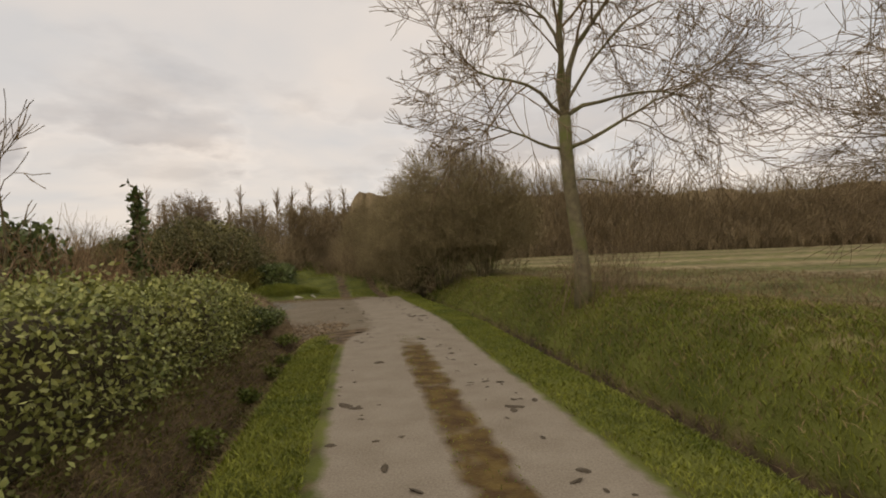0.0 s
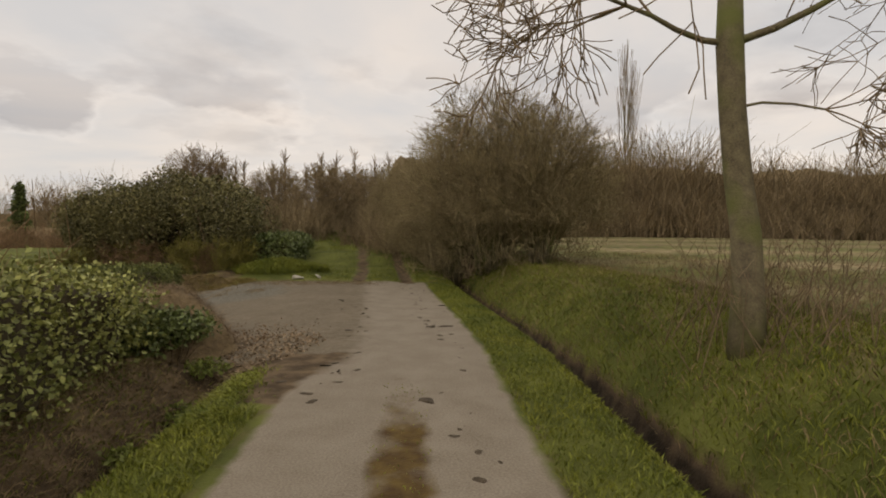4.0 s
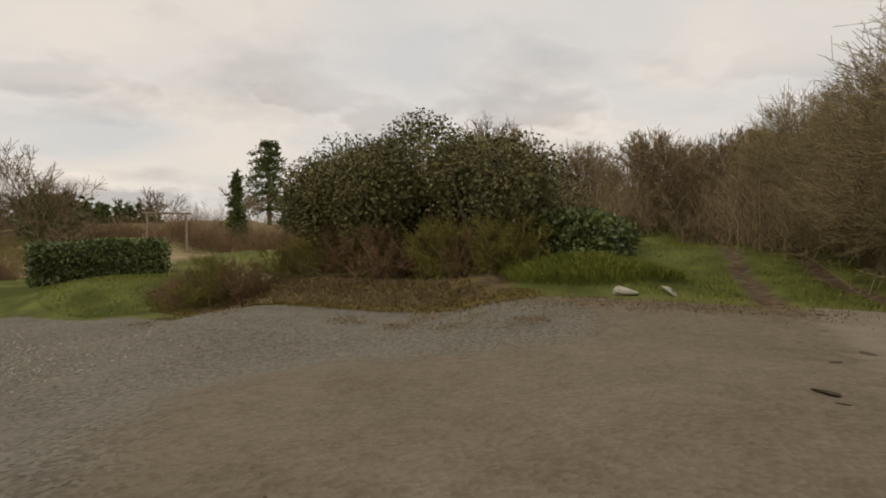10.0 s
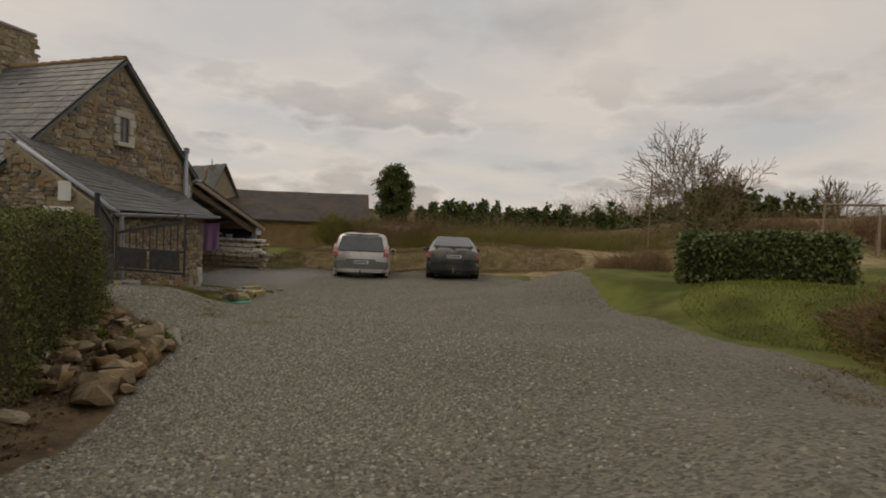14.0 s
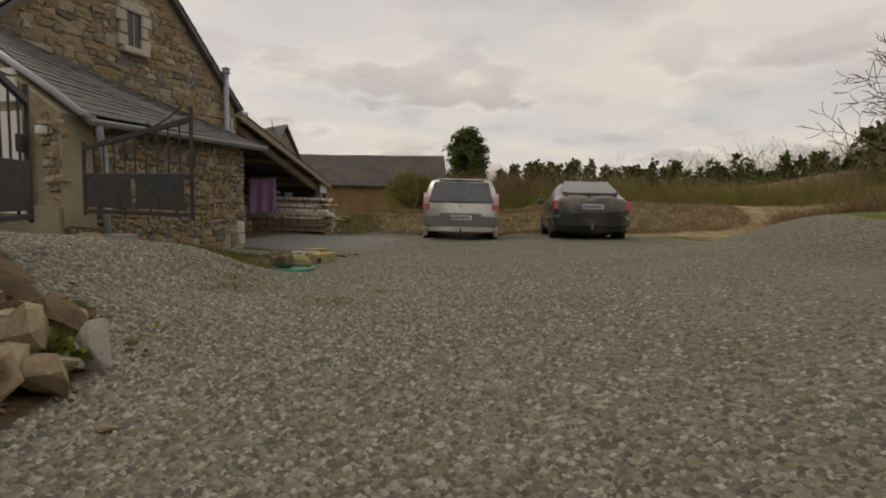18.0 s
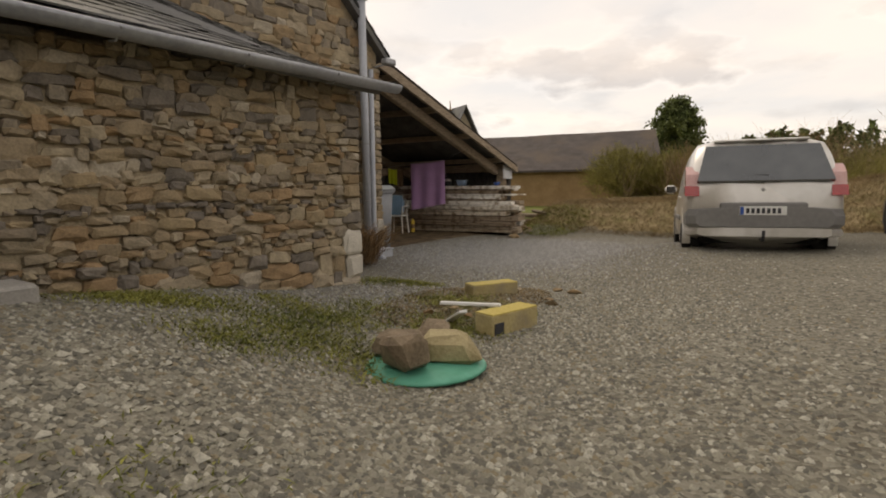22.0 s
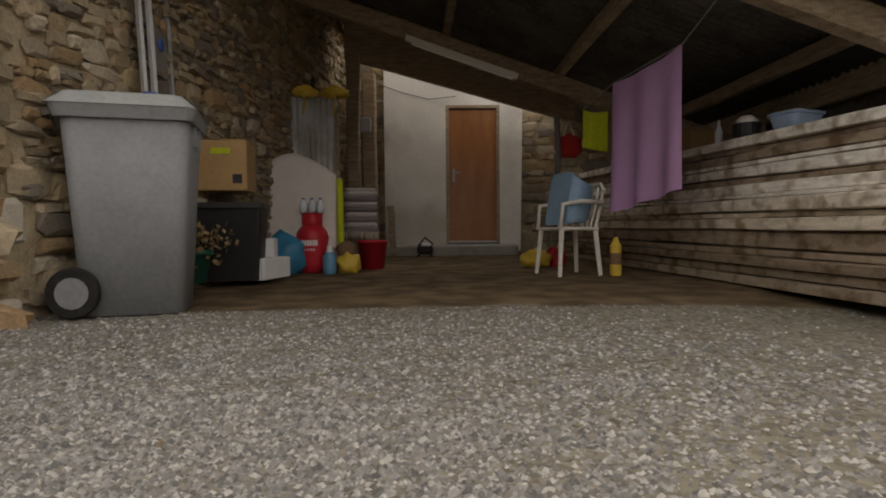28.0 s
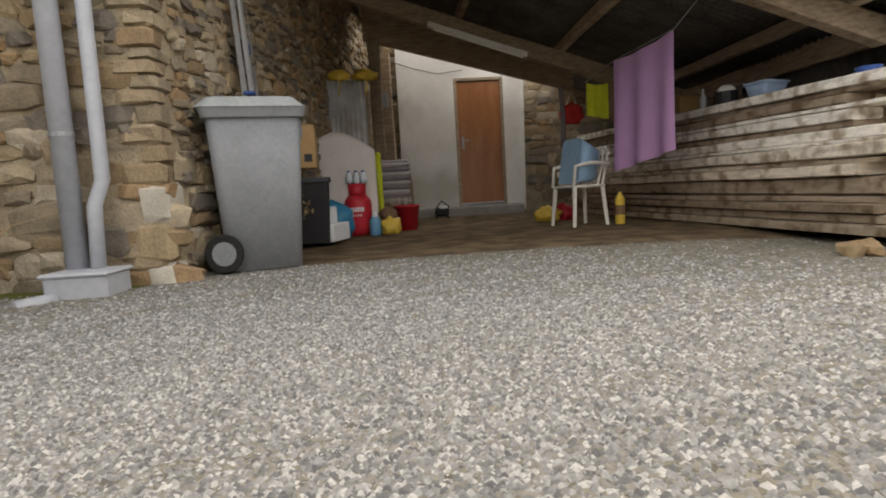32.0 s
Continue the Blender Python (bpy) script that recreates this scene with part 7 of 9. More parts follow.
SCENIC = [(0.02, [(0.60, 0.40), (0.74, 0.44), (0.80, 0.60), (0.79, 0.86), (0.70, 0.98), (0.0, 1.0)]), (0.08, [(0.74, 0.36), (0.84, 0.42), (0.875, 0.60), (0.86, 0.92), (0.80, 1.04), (0.0, 1.06)]),
          (0.24, [(0.80, 0.35), (0.87, 0.41), (0.90, 0.62), (0.885, 0.96), (0.765, 1.325), (0.0, 1.375)]), (0.42, [(0.82, 0.31), (0.88, 0.39), (0.905, 0.62), (0.89, 0.98), (0.73, 1.525), (0.0, 1.575)]),
          (0.75, [(0.83, 0.22), (0.885, 0.34), (0.908, 0.62), (0.89, 0.98), (0.72, 1.575), (0.0, 1.62)]), (1.9, [(0.83, 0.21), (0.885, 0.32), (0.908, 0.60), (0.89, 0.96), (0.71, 1.57), (0.0, 1.625)]),
          (2.55, [(0.83, 0.21), (0.885, 0.32), (0.905, 0.58), (0.885, 0.93), (0.69, 1.50), (0.0, 1.54)]), (3.35, [(0.82, 0.21), (0.88, 0.32), (0.90, 0.58), (0.86, 0.88), (0.74, 1.0), (0.0, 1.04)]),
          (3.95, [(0.74, 0.22), (0.83, 0.32), (0.86, 0.55), (0.80, 0.76), (0.62, 0.83), (0.0, 0.86)]), (4.22, [(0.50, 0.26), (0.62, 0.34), (0.66, 0.50), (0.60, 0.62), (0.48, 0.66), (0.0, 0.67)])]


def scenic_tail(ob):
    for y in (1, -1):
        lens = part("tail_lamp", Shape().prism([(-0.005, 0.86), (0.30, 0.90), (0.36, 1.20), (0.25, 1.25), (0.09, 1.14)], y * 0.735, y * 0.895, 1), "pink_lens", ob, "tall tail lamp, pink above and red below")
        part("brake_lens", Shape().prism([(-0.015, 0.855), (0.29, 0.895), (0.30, 1.0), (0.03, 0.985)], y * 0.73, y * 0.902, 1), "red_lens", lens)
        part("reflector", Shape().box((0.005, y * 0.70, 0.60), (0.03, 0.11, 0.08), 0.01), "red_lens", ob, "red rear reflector")
    part("bumper_band", loft([(-0.035, [(0.70, 0.46), (0.76, 0.50), (0.77, 0.60), (0.72, 0.68), (0.5, 0.70), (0.0, 0.70)]), (0.04, [(0.84, 0.45), (0.885, 0.49), (0.89, 0.60), (0.86, 0.69), (0.6, 0.71), (0.0, 0.71)]), (0.16, [(0.85, 0.45), (0.905, 0.49), (0.91, 0.60), (0.88, 0.69), (0.6, 0.71), (0.0, 0.71)])]), "bumper_grey", ob, "grey plastic bumper band")
    part("lower_bumper", loft([(-0.03, [(0.66, 0.34), (0.74, 0.36), (0.75, 0.40), (0.74, 0.44), (0.5, 0.45), (0.0, 0.45)]), (0.12, [(0.80, 0.335), (0.885, 0.35), (0.90, 0.40), (0.88, 0.44), (0.6, 0.45), (0.0, 0.45)])]), "silver", ob, "silver lower bumper")
    part("plate_recess", Shape().box((-0.002, 0, 0.685), (0.05, 0.98, 0.17), 0.03), "bumper_grey", ob)
    number_plate(ob, -0.034, 0.665)
    part("underbody", Shape().box((1.9, 0, 0.30), (3.3, 1.42, 0.14), 0.05), "tyre", ob, "dark underbody")
    part("tow_bar", Shape().tube([(0.1, 0, 0.30), (-0.10, 0, 0.30), (-0.13, 0, 0.36), (-0.13, 0, 0.42)], 0.02, 8), "black_iron", ob, "rusty tow hook")
    part("badge", Shape().lathe([(0.03, 0), (0.02, 0.01)], 4, m=Matrix.Translation((0.02, 0, 0.93)) @ Matrix.Rotation(-math.pi / 2, 4, "Y")), "rim", ob, "small metal emblem")
    part("wiper", Shape().tube([(0.02, -0.05, 1.11), (0.04, 0.34, 1.125)], 0.012, 6), "ink", ob, "rear wiper")
    part("spoiler", Shape().box((0.40, 0, 1.585), (0.16, 1.1, 0.03), 0.012), "silver", ob)
    for y in (1, -1):
        part("door_handle", Shape().box((1.32, y * 0.915, 0.86), (0.16, 0.03, 0.035), 0.01), "silver", ob)
        part("rub_strip", Shape().box((1.9, y * 0.912, 0.55), (1.7, 0.025, 0.07), 0.01), "bumper_grey", ob)
        part("roof_bar", Shape().tube([(0.6, y * 0.60, 1.60), (2.4, y * 0.60, 1.585)], 0.015, 6), "ink", ob)


scenic_windows = [("rear_window", [(-0.015, 0.76, 1.04), (-0.015, -0.76, 1.04), (0.275, -0.65, 1.505), (0.275, 0.65, 1.505)]),
                  ("windscreen", [(3.30, -0.70, 1.03), (3.30, 0.70, 1.03), (2.60, 0.60, 1.50), (2.60, -0.60, 1.50)]),
                  ("side_window", [(2.98, 0.845, 1.01), (0.52, 0.872, 1.05), (0.66, 0.735, 1.46), (2.40, 0.735, 1.46)])]
car(pose(-24.8, 10.47, -1.41, 0, 2.0, 191), "silver people carrier with a grey bumper band, seen from behind", "silver", SCENIC, (0.74, 3.43), 0.77, 0.315, scenic_windows, scenic_tail, (3.0, 1.0, 1.02), 0.135)

MONDEO = [(0.02, [(0.58, 0.34), (0.72, 0.40), (0.76, 0.58), (0.74, 0.80), (0.64, 0.90), (0.0, 0.92)]), (0.10, [(0.72, 0.28), (0.82, 0.38), (0.85, 0.58), (0.83, 0.84), (0.74, 0.97), (0.0, 0.99)]),
          (0.40, [(0.78, 0.24), (0.85, 0.36), (0.875, 0.58), (0.85, 0.90), (0.72, 1.05), (0.0, 1.09)]), (0.85, [(0.80, 0.22), (0.855, 0.34), (0.875, 0.58), (0.86, 0.92), (0.63, 1.26), (0.0, 1.30)]),
          (1.30, [(0.80, 0.21), (0.855, 0.33), (0.875, 0.58), (0.86, 0.92), (0.58, 1.38), (0.0, 1.42)]), (2.1, [(0.80, 0.21), (0.855, 0.32), (0.875, 0.58), (0.86, 0.91), (0.58, 1.38), (0.0, 1.425)]),
          (2.65, [(0.80, 0.21), (0.855, 0.32), (0.875, 0.56), (0.855, 0.90), (0.60, 1.27), (0.0, 1.31)]), (3.35, [(0.80, 0.21), (0.85, 0.32), (0.87, 0.55), (0.83, 0.84), (0.70, 0.93), (0.0, 0.97)]),
          (4.15, [(0.74, 0.22), (0.81, 0.32), (0.83, 0.52), (0.77, 0.70), (0.60, 0.76), (0.0, 0.79)]), (4.46, [(0.50, 0.26), (0.62, 0.34), (0.64, 0.48), (0.58, 0.58), (0.46, 0.62), (0.0, 0.63)])]


def mondeo_tail(ob):
    for y in (1, -1):
        part("tail_lamp", Shape().prism([(0.02, 0.74), (0.42, 0.78), (0.40, 0.90), (0.06, 0.93)], y * 0.46, y * 0.868, 1), "red_lens", ob, "broad red tail lamp")
        part("door_handle", Shape().box((1.75, y * 0.885, 0.80), (0.16, 0.03, 0.035), 0.01), "dark_paint", ob)
        part("rub_strip", Shape().box((2.1, y * 0.88, 0.50), (1.9, 0.025, 0.06), 0.01), "ink", ob)
    part("bumper", loft([(-0.05, [(0.66, 0.36), (0.74, 0.40), (0.76, 0.52), (0.72, 0.60), (0.5, 0.62), (0.0, 0.62)]), (0.08, [(0.80, 0.33), (0.86, 0.39), (0.875, 0.52), (0.85, 0.61), (0.6, 0.63), (0.0, 0.63)]), (0.22, [(0.82, 0.33), (0.88, 0.39), (0.885, 0.52), (0.86, 0.61), (0.6, 0.63), (0.0, 0.63)])]), "dark_paint", ob, "dark bumper")
    part("bumper_strip", Shape().box((-0.045, 0, 0.56), (0.02, 1.42, 0.04), 0.01), "ink", ob)
    number_plate(ob, 0.012, 0.80)
    part("spoiler", Shape().tube([(0.26, 0.58, 1.06), (0.20, 0.5, 1.11), (0.20, -0.5, 1.11), (0.26, -0.58, 1.06)], 0.022, 8), "dark_paint", ob, "small boot spoiler")
    part("tow_bar", Shape().tube([(0.1, 0, 0.30), (-0.12, 0, 0.30), (-0.14, 0, 0.42)], 0.022, 8), "rim", ob, "tow hook")
    part("wiper", Shape().tube([(0.47, 0.0, 1.125), (0.52, 0.38, 1.12)], 0.012, 6), "ink", ob)


mondeo_windows = [("rear_window", [(0.40, 0.64, 1.13), (0.40, -0.64, 1.13), (1.18, -0.53, 1.435), (1.18, 0.53, 1.435)]),
                  ("windscreen", [(3.28, -0.62, 0.97), (3.28, 0.62, 0.97), (2.68, 0.55, 1.29), (2.68, -0.55, 1.29)]),
                  ("side_window", [(2.95, 0.80, 0.95), (0.98, 0.81, 0.96), (1.30, 0.625, 1.30), (2.45, 0.64, 1.27)])]
car(pose(-25.05, 13.48, -1.22, 0, 1.8, 187), "dark grey hatchback with broad red tail lamps", "dark_paint", MONDEO, (0.86, 3.56), 0.74, 0.30, mondeo_windows, mondeo_tail, (3.0, 0.96, 0.97), 0.135)

# ---- iron gate at the farmhouse ----


def gate_leaf(a, b, z0, za, zb, label, scroll):
    """Leaf from a to b, its top rising from za to zb."""
    a, b = Vector(a), Vector(b)
    long = (b - a).length
    m = Matrix.Translation(a) @ Matrix.Rotation(math.atan2(b.y - a.y, b.x - a.x), 4, "Z")
    g = thing("gate_leaf", m, label, "gate", "iron gate leaves")
    for x, top in ((0, za + 0.05), (long, zb + 0.12)):
        part("stile", Shape().box((x, 0, (z0 + top) / 2 + 0.01), (0.034, 0.034, top - z0 + 0.02), 0.005), "black_iron", g)
    mid = z0 + 0.46
    for z in (z0 + 0.05, mid):
        part("rail", Shape().box((long / 2, 0, z), (long, 0.035, 0.045), 0.005), "black_iron", g)
    part("top_rail", Shape().add([(x, y, z + o) for o in (0.025, -0.025) for x, z in ((0, za), (long, zb)) for y in (-0.02, 0.02)], [(0, 1, 3, 2), (4, 6, 7, 5), (0, 2, 6, 4), (1, 5, 7, 3), (0, 4, 5, 1), (2, 3, 7, 6)]), "black_iron", g, "sloping top rail")
    n = max(5, int(long / 0.145))
    for k in range(1, n):
        x = long * k / n
        part("bar", Shape().tube([(x, 0, mid), (x, 0, za + (zb - za) * x / long)], 0.009, 6), "black_iron", g)
    for k in range(4):
        x = long * (0.14 + 0.24 * k)
        part("bar", Shape().tube([(x, 0.01, z0 + 0.05), (x, 0.01, mid)], 0.012, 6), "black_iron", g)
    for k in range(2):
        w = long * 0.43
        part("sheet_panel", Shape().box((long * (0.26 + 0.47 * k), -0.03, z0 + 0.27), (w, 0.006, 0.34), 0.002), "black_iron", g, "black sheet-metal panel")
    pts = [Vector((long * 0.62 + t * long * 0.3, 0, za + (zb - za) * (0.62 + 0.3 * t) + 0.03 + 0.13 * t * t)) for t in [k / 8 for k in range(9)]]
    pts = [Vector((long * 0.62 + 0.03 * math.cos(q), 0, za + (zb - za) * 0.62 + 0.06 + 0.03 * math.sin(q))) for q in (4.5, 3.4, 2.2, 1.0)] + pts[1:]
    part("scroll", Shape().tube(pts, 0.009, 6), "black_iron", g, "curled iron scroll")
    part("latch", Shape().box((long - 0.04, 0.04, z0 + 0.62), (0.1, 0.03, 0.14), 0.008), "black_iron", g)
    return g


gate_leaf((-17.16, 7.60, 0), (-16.97, 9.15, 0), -0.58, 0.18, 0.46, "open black wrought-iron gate leaf against the lean-to", True)
gate_leaf((-14.2, 9.56, 0), (-15.42, 8.86, 0), -0.56, 0.74, 0.38, "black wrought-iron gate leaf standing ajar", True)
solid("gate_post", Shape().tube([(-14.13, 9.60, -0.95), (-14.13, 9.60, 0.86)], 0.035, 10), "black_iron", "black iron gate post by the hedge", "gate post")
leafy_shrub(-13.75, 9.15, (0.36, 0.33, 0.62), 201, "dark evergreen shrub beside the gate", "hedge_dark", 2600, 0.05, name="gate_shrub")

# ---- rocks along the hedge's foot ----


def rock(x, y, size, seed, sink=0.25, label="rough brown field stone in the rockery", group="rockery stones", material="rock", z=None, flat=0.7, rot=None, name="rock"):
    rng = np.random.default_rng(seed)
    sh = Shape()
    bm = bmesh.new()
    bmesh.ops.create_icosphere(bm, subdivisions=2, radius=0.5)
    cuts = [rng.normal(size=3) for _ in range(13)]
    for v in bm.verts:
        p = np.array(v.co)
        for c in cuts:
            c = c / np.linalg.norm(c)
            d = p @ c
            if d > 0.23:
                p = p - c * (d - 0.23) * 0.98
        v.co = Vector(p * 1.5 + rng.normal(0, 0.012, 3))
    me = bpy.data.meshes.new("rock")
    bm.to_mesh(me)
    bm.free()
    me.materials.append(M[material])
    ob = new(name, me)
    gz = on_ground(x, y) if z is None else z
    ob.matrix_basis = Matrix.Translation((x, y, gz + size[2] * (0.5 - sink))) @ Matrix.Rotation(rng.uniform(0, 6.28) if rot is None else rot, 4, "Z") @ Matrix.Rotation(rng.normal(0, 0.25), 4, "X") @ Matrix.Diagonal((*size, 1))
    return tagged(ob, label, "rock", group)


M["rock"] = by_object(mat("field_stone", *GRAY1, scale=6, fine=40, bump=0.6, stain=(0.16, 0.15, 0.07), stain_scale=3), [(0.29, 0.205, 0.115), (0.35, 0.275, 0.18), (0.23, 0.165, 0.095), (0.42, 0.35, 0.25), (0.20, 0.15, 0.10), (0.32, 0.235, 0.14), (0.27, 0.17, 0.085)])
M["mossy"] = mat("mossy_stone", (0.085, 0.06, 0.038), (0.17, 0.125, 0.07), scale=7, fine=50, bump=0.7, stain=(0.16, 0.115, 0.02), stain_scale=5)
rr = random.Random(55)
for k in range(215):
    t = rr.random()
    x, y = -7.4 - 6.6 * t, 12.60 - 2.55 * t
    o = rr.uniform(-0.15, 0.55)
    s = rr.uniform(0.07, 0.22) * (1.25 if rr.random() < 0.12 else 1)
    rock(x + 0.39 * o * -1, y - 0.92 * o + 0.25, (s * rr.uniform(0.9, 1.4), s * 0.85, s * rr.uniform(0.45, 0.8)), 300 + k, sink=0.12 - 0.55 * max(0, o - 0.2))
for k, (x, y, sx, sy, sz) in enumerate([(-13.98, 10.88, 0.19, 0.12, 0.31), (-13.87, 10.82, 0.12, 0.10, 0.14), (-13.62, 10.98, 0.26, 0.22, 0.22), (-14.20, 10.48, 0.38, 0.32, 0.24), (-13.0, 10.75, 0.22, 0.2, 0.18), (-14.35, 10.75, 0.09, 0.07, 0.04), (-13.4, 11.5, 0.08, 0.06, 0.03), (-14.6, 10.35, 0.08, 0.07, 0.03)]):
    rock(x, y, (sx, sy, sz), 450 + k, sink=0.1, material="mossy" if k == 3 else "dressed" if k < 2 else "rock", label="mossy boulder at the rockery's end" if k == 3 else "pale pointed stone standing at the rockery's end")
for k in range(30):
    t = (k + rr.random()) / 30
    o = rr.uniform(0, 0.5)
    s = rr.uniform(0.17, 0.36)
    rock(-11.2 - 2.6 * t - 0.4 * o, 12.02 - 1.12 * t - 0.9 * o, (s * rr.uniform(0.9, 1.3), s * rr.uniform(0.7, 1.0), s * rr.uniform(0.6, 0.9)), 900 + k, sink=0.12 - 0.35 * o, label="large angular field stone in the rockery")
for k in range(16):
    s = rr.uniform(0.10, 0.24)
    rock(-13.75 - 0.75 * rr.random(), 9.95 + 0.6 * rr.random(), (s * rr.uniform(1.0, 1.4), s, s * rr.uniform(0.5, 0.8)), 950 + k, sink=0.1)
leafy_shrub(-13.80, 10.78, (0.13, 0.13, 0.09), 207, "green leafy weed behind the pale stones", "weed_leaf", 260, 0.05, name="weed", base=0.0)
leafy_shrub(-13.0, 10.5, (0.16, 0.15, 0.08), 202, "green leafy weed between the stones", "grass", 150, 0.045, name="weed", base=0.0)
leafy_shrub(-13.7, 10.55, (0.16, 0.15, 0.09), 203, "broad-leaved weed at the rockery", "grass", 130, 0.05, name="weed", base=0.0)
litter("bank_litter", "dead leaves below the clipped hedge", along((-6.6, 12.75), (-13.9, 10.0), 0.34), 9000, 0.03, "leaf_litter", 204)
litter("bank_litter", "dead leaves at the yard's mouth", along((-5.0, 13.0), (-3.5, 13.6), 0.42), 1500, 0.022, "leaf_litter", 205)
litter("bank_litter", "dead leaves on the yard's edge", patch(-3.3, 12.6, 0.8, 1.0), 1500, 0.03, "straw", 206)

# ---- things on the gravel before the lean-to ----
M["yellow_block"] = mat("yellow_painted_block", (0.46, 0.36, 0.10), (0.60, 0.49, 0.17), scale=4, fine=40, bump=0.2, stain=(0.38, 0.31, 0.14), stain_scale=4)
M["block_side"] = mat("yellowed_block_side", (0.34, 0.27, 0.12), (0.48, 0.40, 0.21), scale=5, fine=50, bump=0.4, stain=(0.30, 0.25, 0.16), stain_scale=4)
M["teal"] = mat("green_plastic", (0.07, 0.30, 0.20), (0.11, 0.38, 0.27), scale=3, fine=20, rough=0.45, bump=0.03)


def hollow_block(x, y, size, rot, label, hole):
    """A concrete block with the top painted; a dark inset shows the hole near one end."""
    l, w, h = size
    z = on_ground(x, y)
    ob = thing("concrete_block", pose(x, y, z - 0.02, 0, 0, rot), label, "block", "yellow-topped blocks")
    part("body", Shape().box((0, 0, h / 2), (l, w, h * 0.96), 0.008), "block_side", ob, "dirty yellowish concrete sides")
    part("painted_top", Shape().box((0, 0, h * 0.99), (l * 0.985, w * 0.985, 0.012), 0.004), "yellow_block", ob, "yellow painted top")
    if hole:
        # nothing is cut: the inset's colour is the shade within the hole
        part("hole", Shape().box((-l / 2 + 0.06, -w / 2 - 0.002, h * 0.38), (0.09, 0.012, h * 0.55), 0.004), "ink", ob, "dark inset coloured as the shade in the hole")
    return ob


hollow_block(-20.19, 9.11, (0.46, 0.17, 0.165), 163, "hollow concrete block with a yellow painted top", True)
hollow_block(-21.40, 8.38, (0.48, 0.17, 0.13), 146, "long flat yellow-topped concrete block", False)
z = on_ground(-20.4, 8.3)
solid("white_slat", Shape().box((0, 0, 0.10), (0.44, 0.035, 0.022), 0.004), "white_paint", "white plastic slat lying on the blocks", "slat", pose(-20.15, 8.84, z + 0.04, 0, 0, 106))
solid("white_slat", Shape().box((0, 0, 0.05), (0.30, 0.06, 0.02), 0.004), "white_paint", "white plastic slat leaning into the hole", "slat", pose(-20.0, 8.82, z + 0.03, 0, -24, 51))
lid = thing("tank_lid", pose(-19.20, 9.08, on_ground(-19.20, 9.08, 0.015), 0, 0, 30), "round green plastic tank lid weighed down with stones", "lid")
part("disc", Shape().lathe([(0.33, 0), (0.34, 0.008), (0.33, 0.02), (0.29, 0.03), (0.05, 0.045)], 30), "teal", lid, smooth=True)


def slab_stone(x, y, size, turn, seed, material, label):
    """A quarried lump: a skewed block with broken corners."""
    rng = np.random.default_rng(seed)
    sh = Shape().box((0, 0, 0.5), (1, 1, 1), 0.2)
    skew = rng.uniform(-0.26, 0.26, (2, 3))
    sh.v = [(px * (1 + skew[0, 0] * (pz - 0.5)) + skew[1, 0] * pz + rng.normal(0, 0.045), py * (1 + 0.3 * skew[0, 1] + skew[0, 2] * px) + skew[1, 1] * pz + rng.normal(0, 0.045), pz * (1 + skew[1, 2] * px + 0.5 * skew[0, 1] * py) + rng.normal(0, 0.02)) for px, py, pz in sh.v]
    sh.v = [(px * size[0], py * size[1], pz * size[2]) for px, py, pz in sh.v]
    return solid("stone", sh, material, label, "stone", pose(x, y, on_ground(x, y, 0.045), rng.uniform(-6, 6), rng.uniform(-6, 6), turn), group="stones on the lid")


M["brown_stone"] = mat("dark_brown_stone", (0.15, 0.112, 0.075), (0.28, 0.215, 0.145), scale=9, fine=60, bump=0.5)
slab_stone(-19.22, 8.88, (0.27, 0.17, 0.12), 130, 481, "brown_stone", "flat grey-brown stone weighing down the lid")
slab_stone(-19.05, 9.08, (0.27, 0.21, 0.19), 60, 482, "brown_stone", "dark brown stone weighing down the lid")
slab_stone(-19.40, 9.00, (0.20, 0.19, 0.16), 20, 483, "brown_stone", "rough brown stone weighing down the lid")
slab_stone(-19.28, 9.21, (0.28, 0.19, 0.16), 118, 484, "yellow_rock", "pale tan squared stone weighing down the lid")
for k in range(26):
    x, y = -20.85 + rr.uniform(-1.2, 0.75), 8.6 + rr.uniform(-0.45, 0.5)
    s = rr.uniform(0.04, 0.09)
    rock(x, y, (s * 1.4, s, s * 0.5), 520 + k, sink=0.1, label="loose brown stone in the dug patch", group="loose stones")

# ---- mud on the lane ----
for k in range(150):
    y = rr.uniform(3.0, 20.5)
    u = rr.choice((-0.62, -0.45, 0.5, 0.68, 0.8)) + rr.gauss(0, 0.13)
    x = float(lane_x(y)) + u
    s = rr.uniform(0.02, 0.075) * (1.6 if rr.random() < 0.15 else 1)
    rock(x, y, (s * rr.uniform(1.2, 1.9), s, s * 0.16), 600 + k, sink=0.2, label="clod of dark dried mud on the lane", group="mud clods", material="mud", name="mud_clod")
rock(-5.3, 20.2, (0.4, 0.22, 0.10), 790, label="pale stone at the yard's edge", group="edge stones", material="dressed")
rock(-4.9, 20.65, (0.55, 0.25, 0.08), 791, label="pale stone at the yard's edge", group="edge stones", material="dressed")

# ---- things in the open shed ----
FLOOR = -1.48


def plain(name, a, rough=0.5, k=1.25, **more):
    b = tuple(min(0.85, c * k) for c in a)
    M[name] = mat(name, a, b, scale=5, fine=40, rough=rough, bump=0.06, **more)


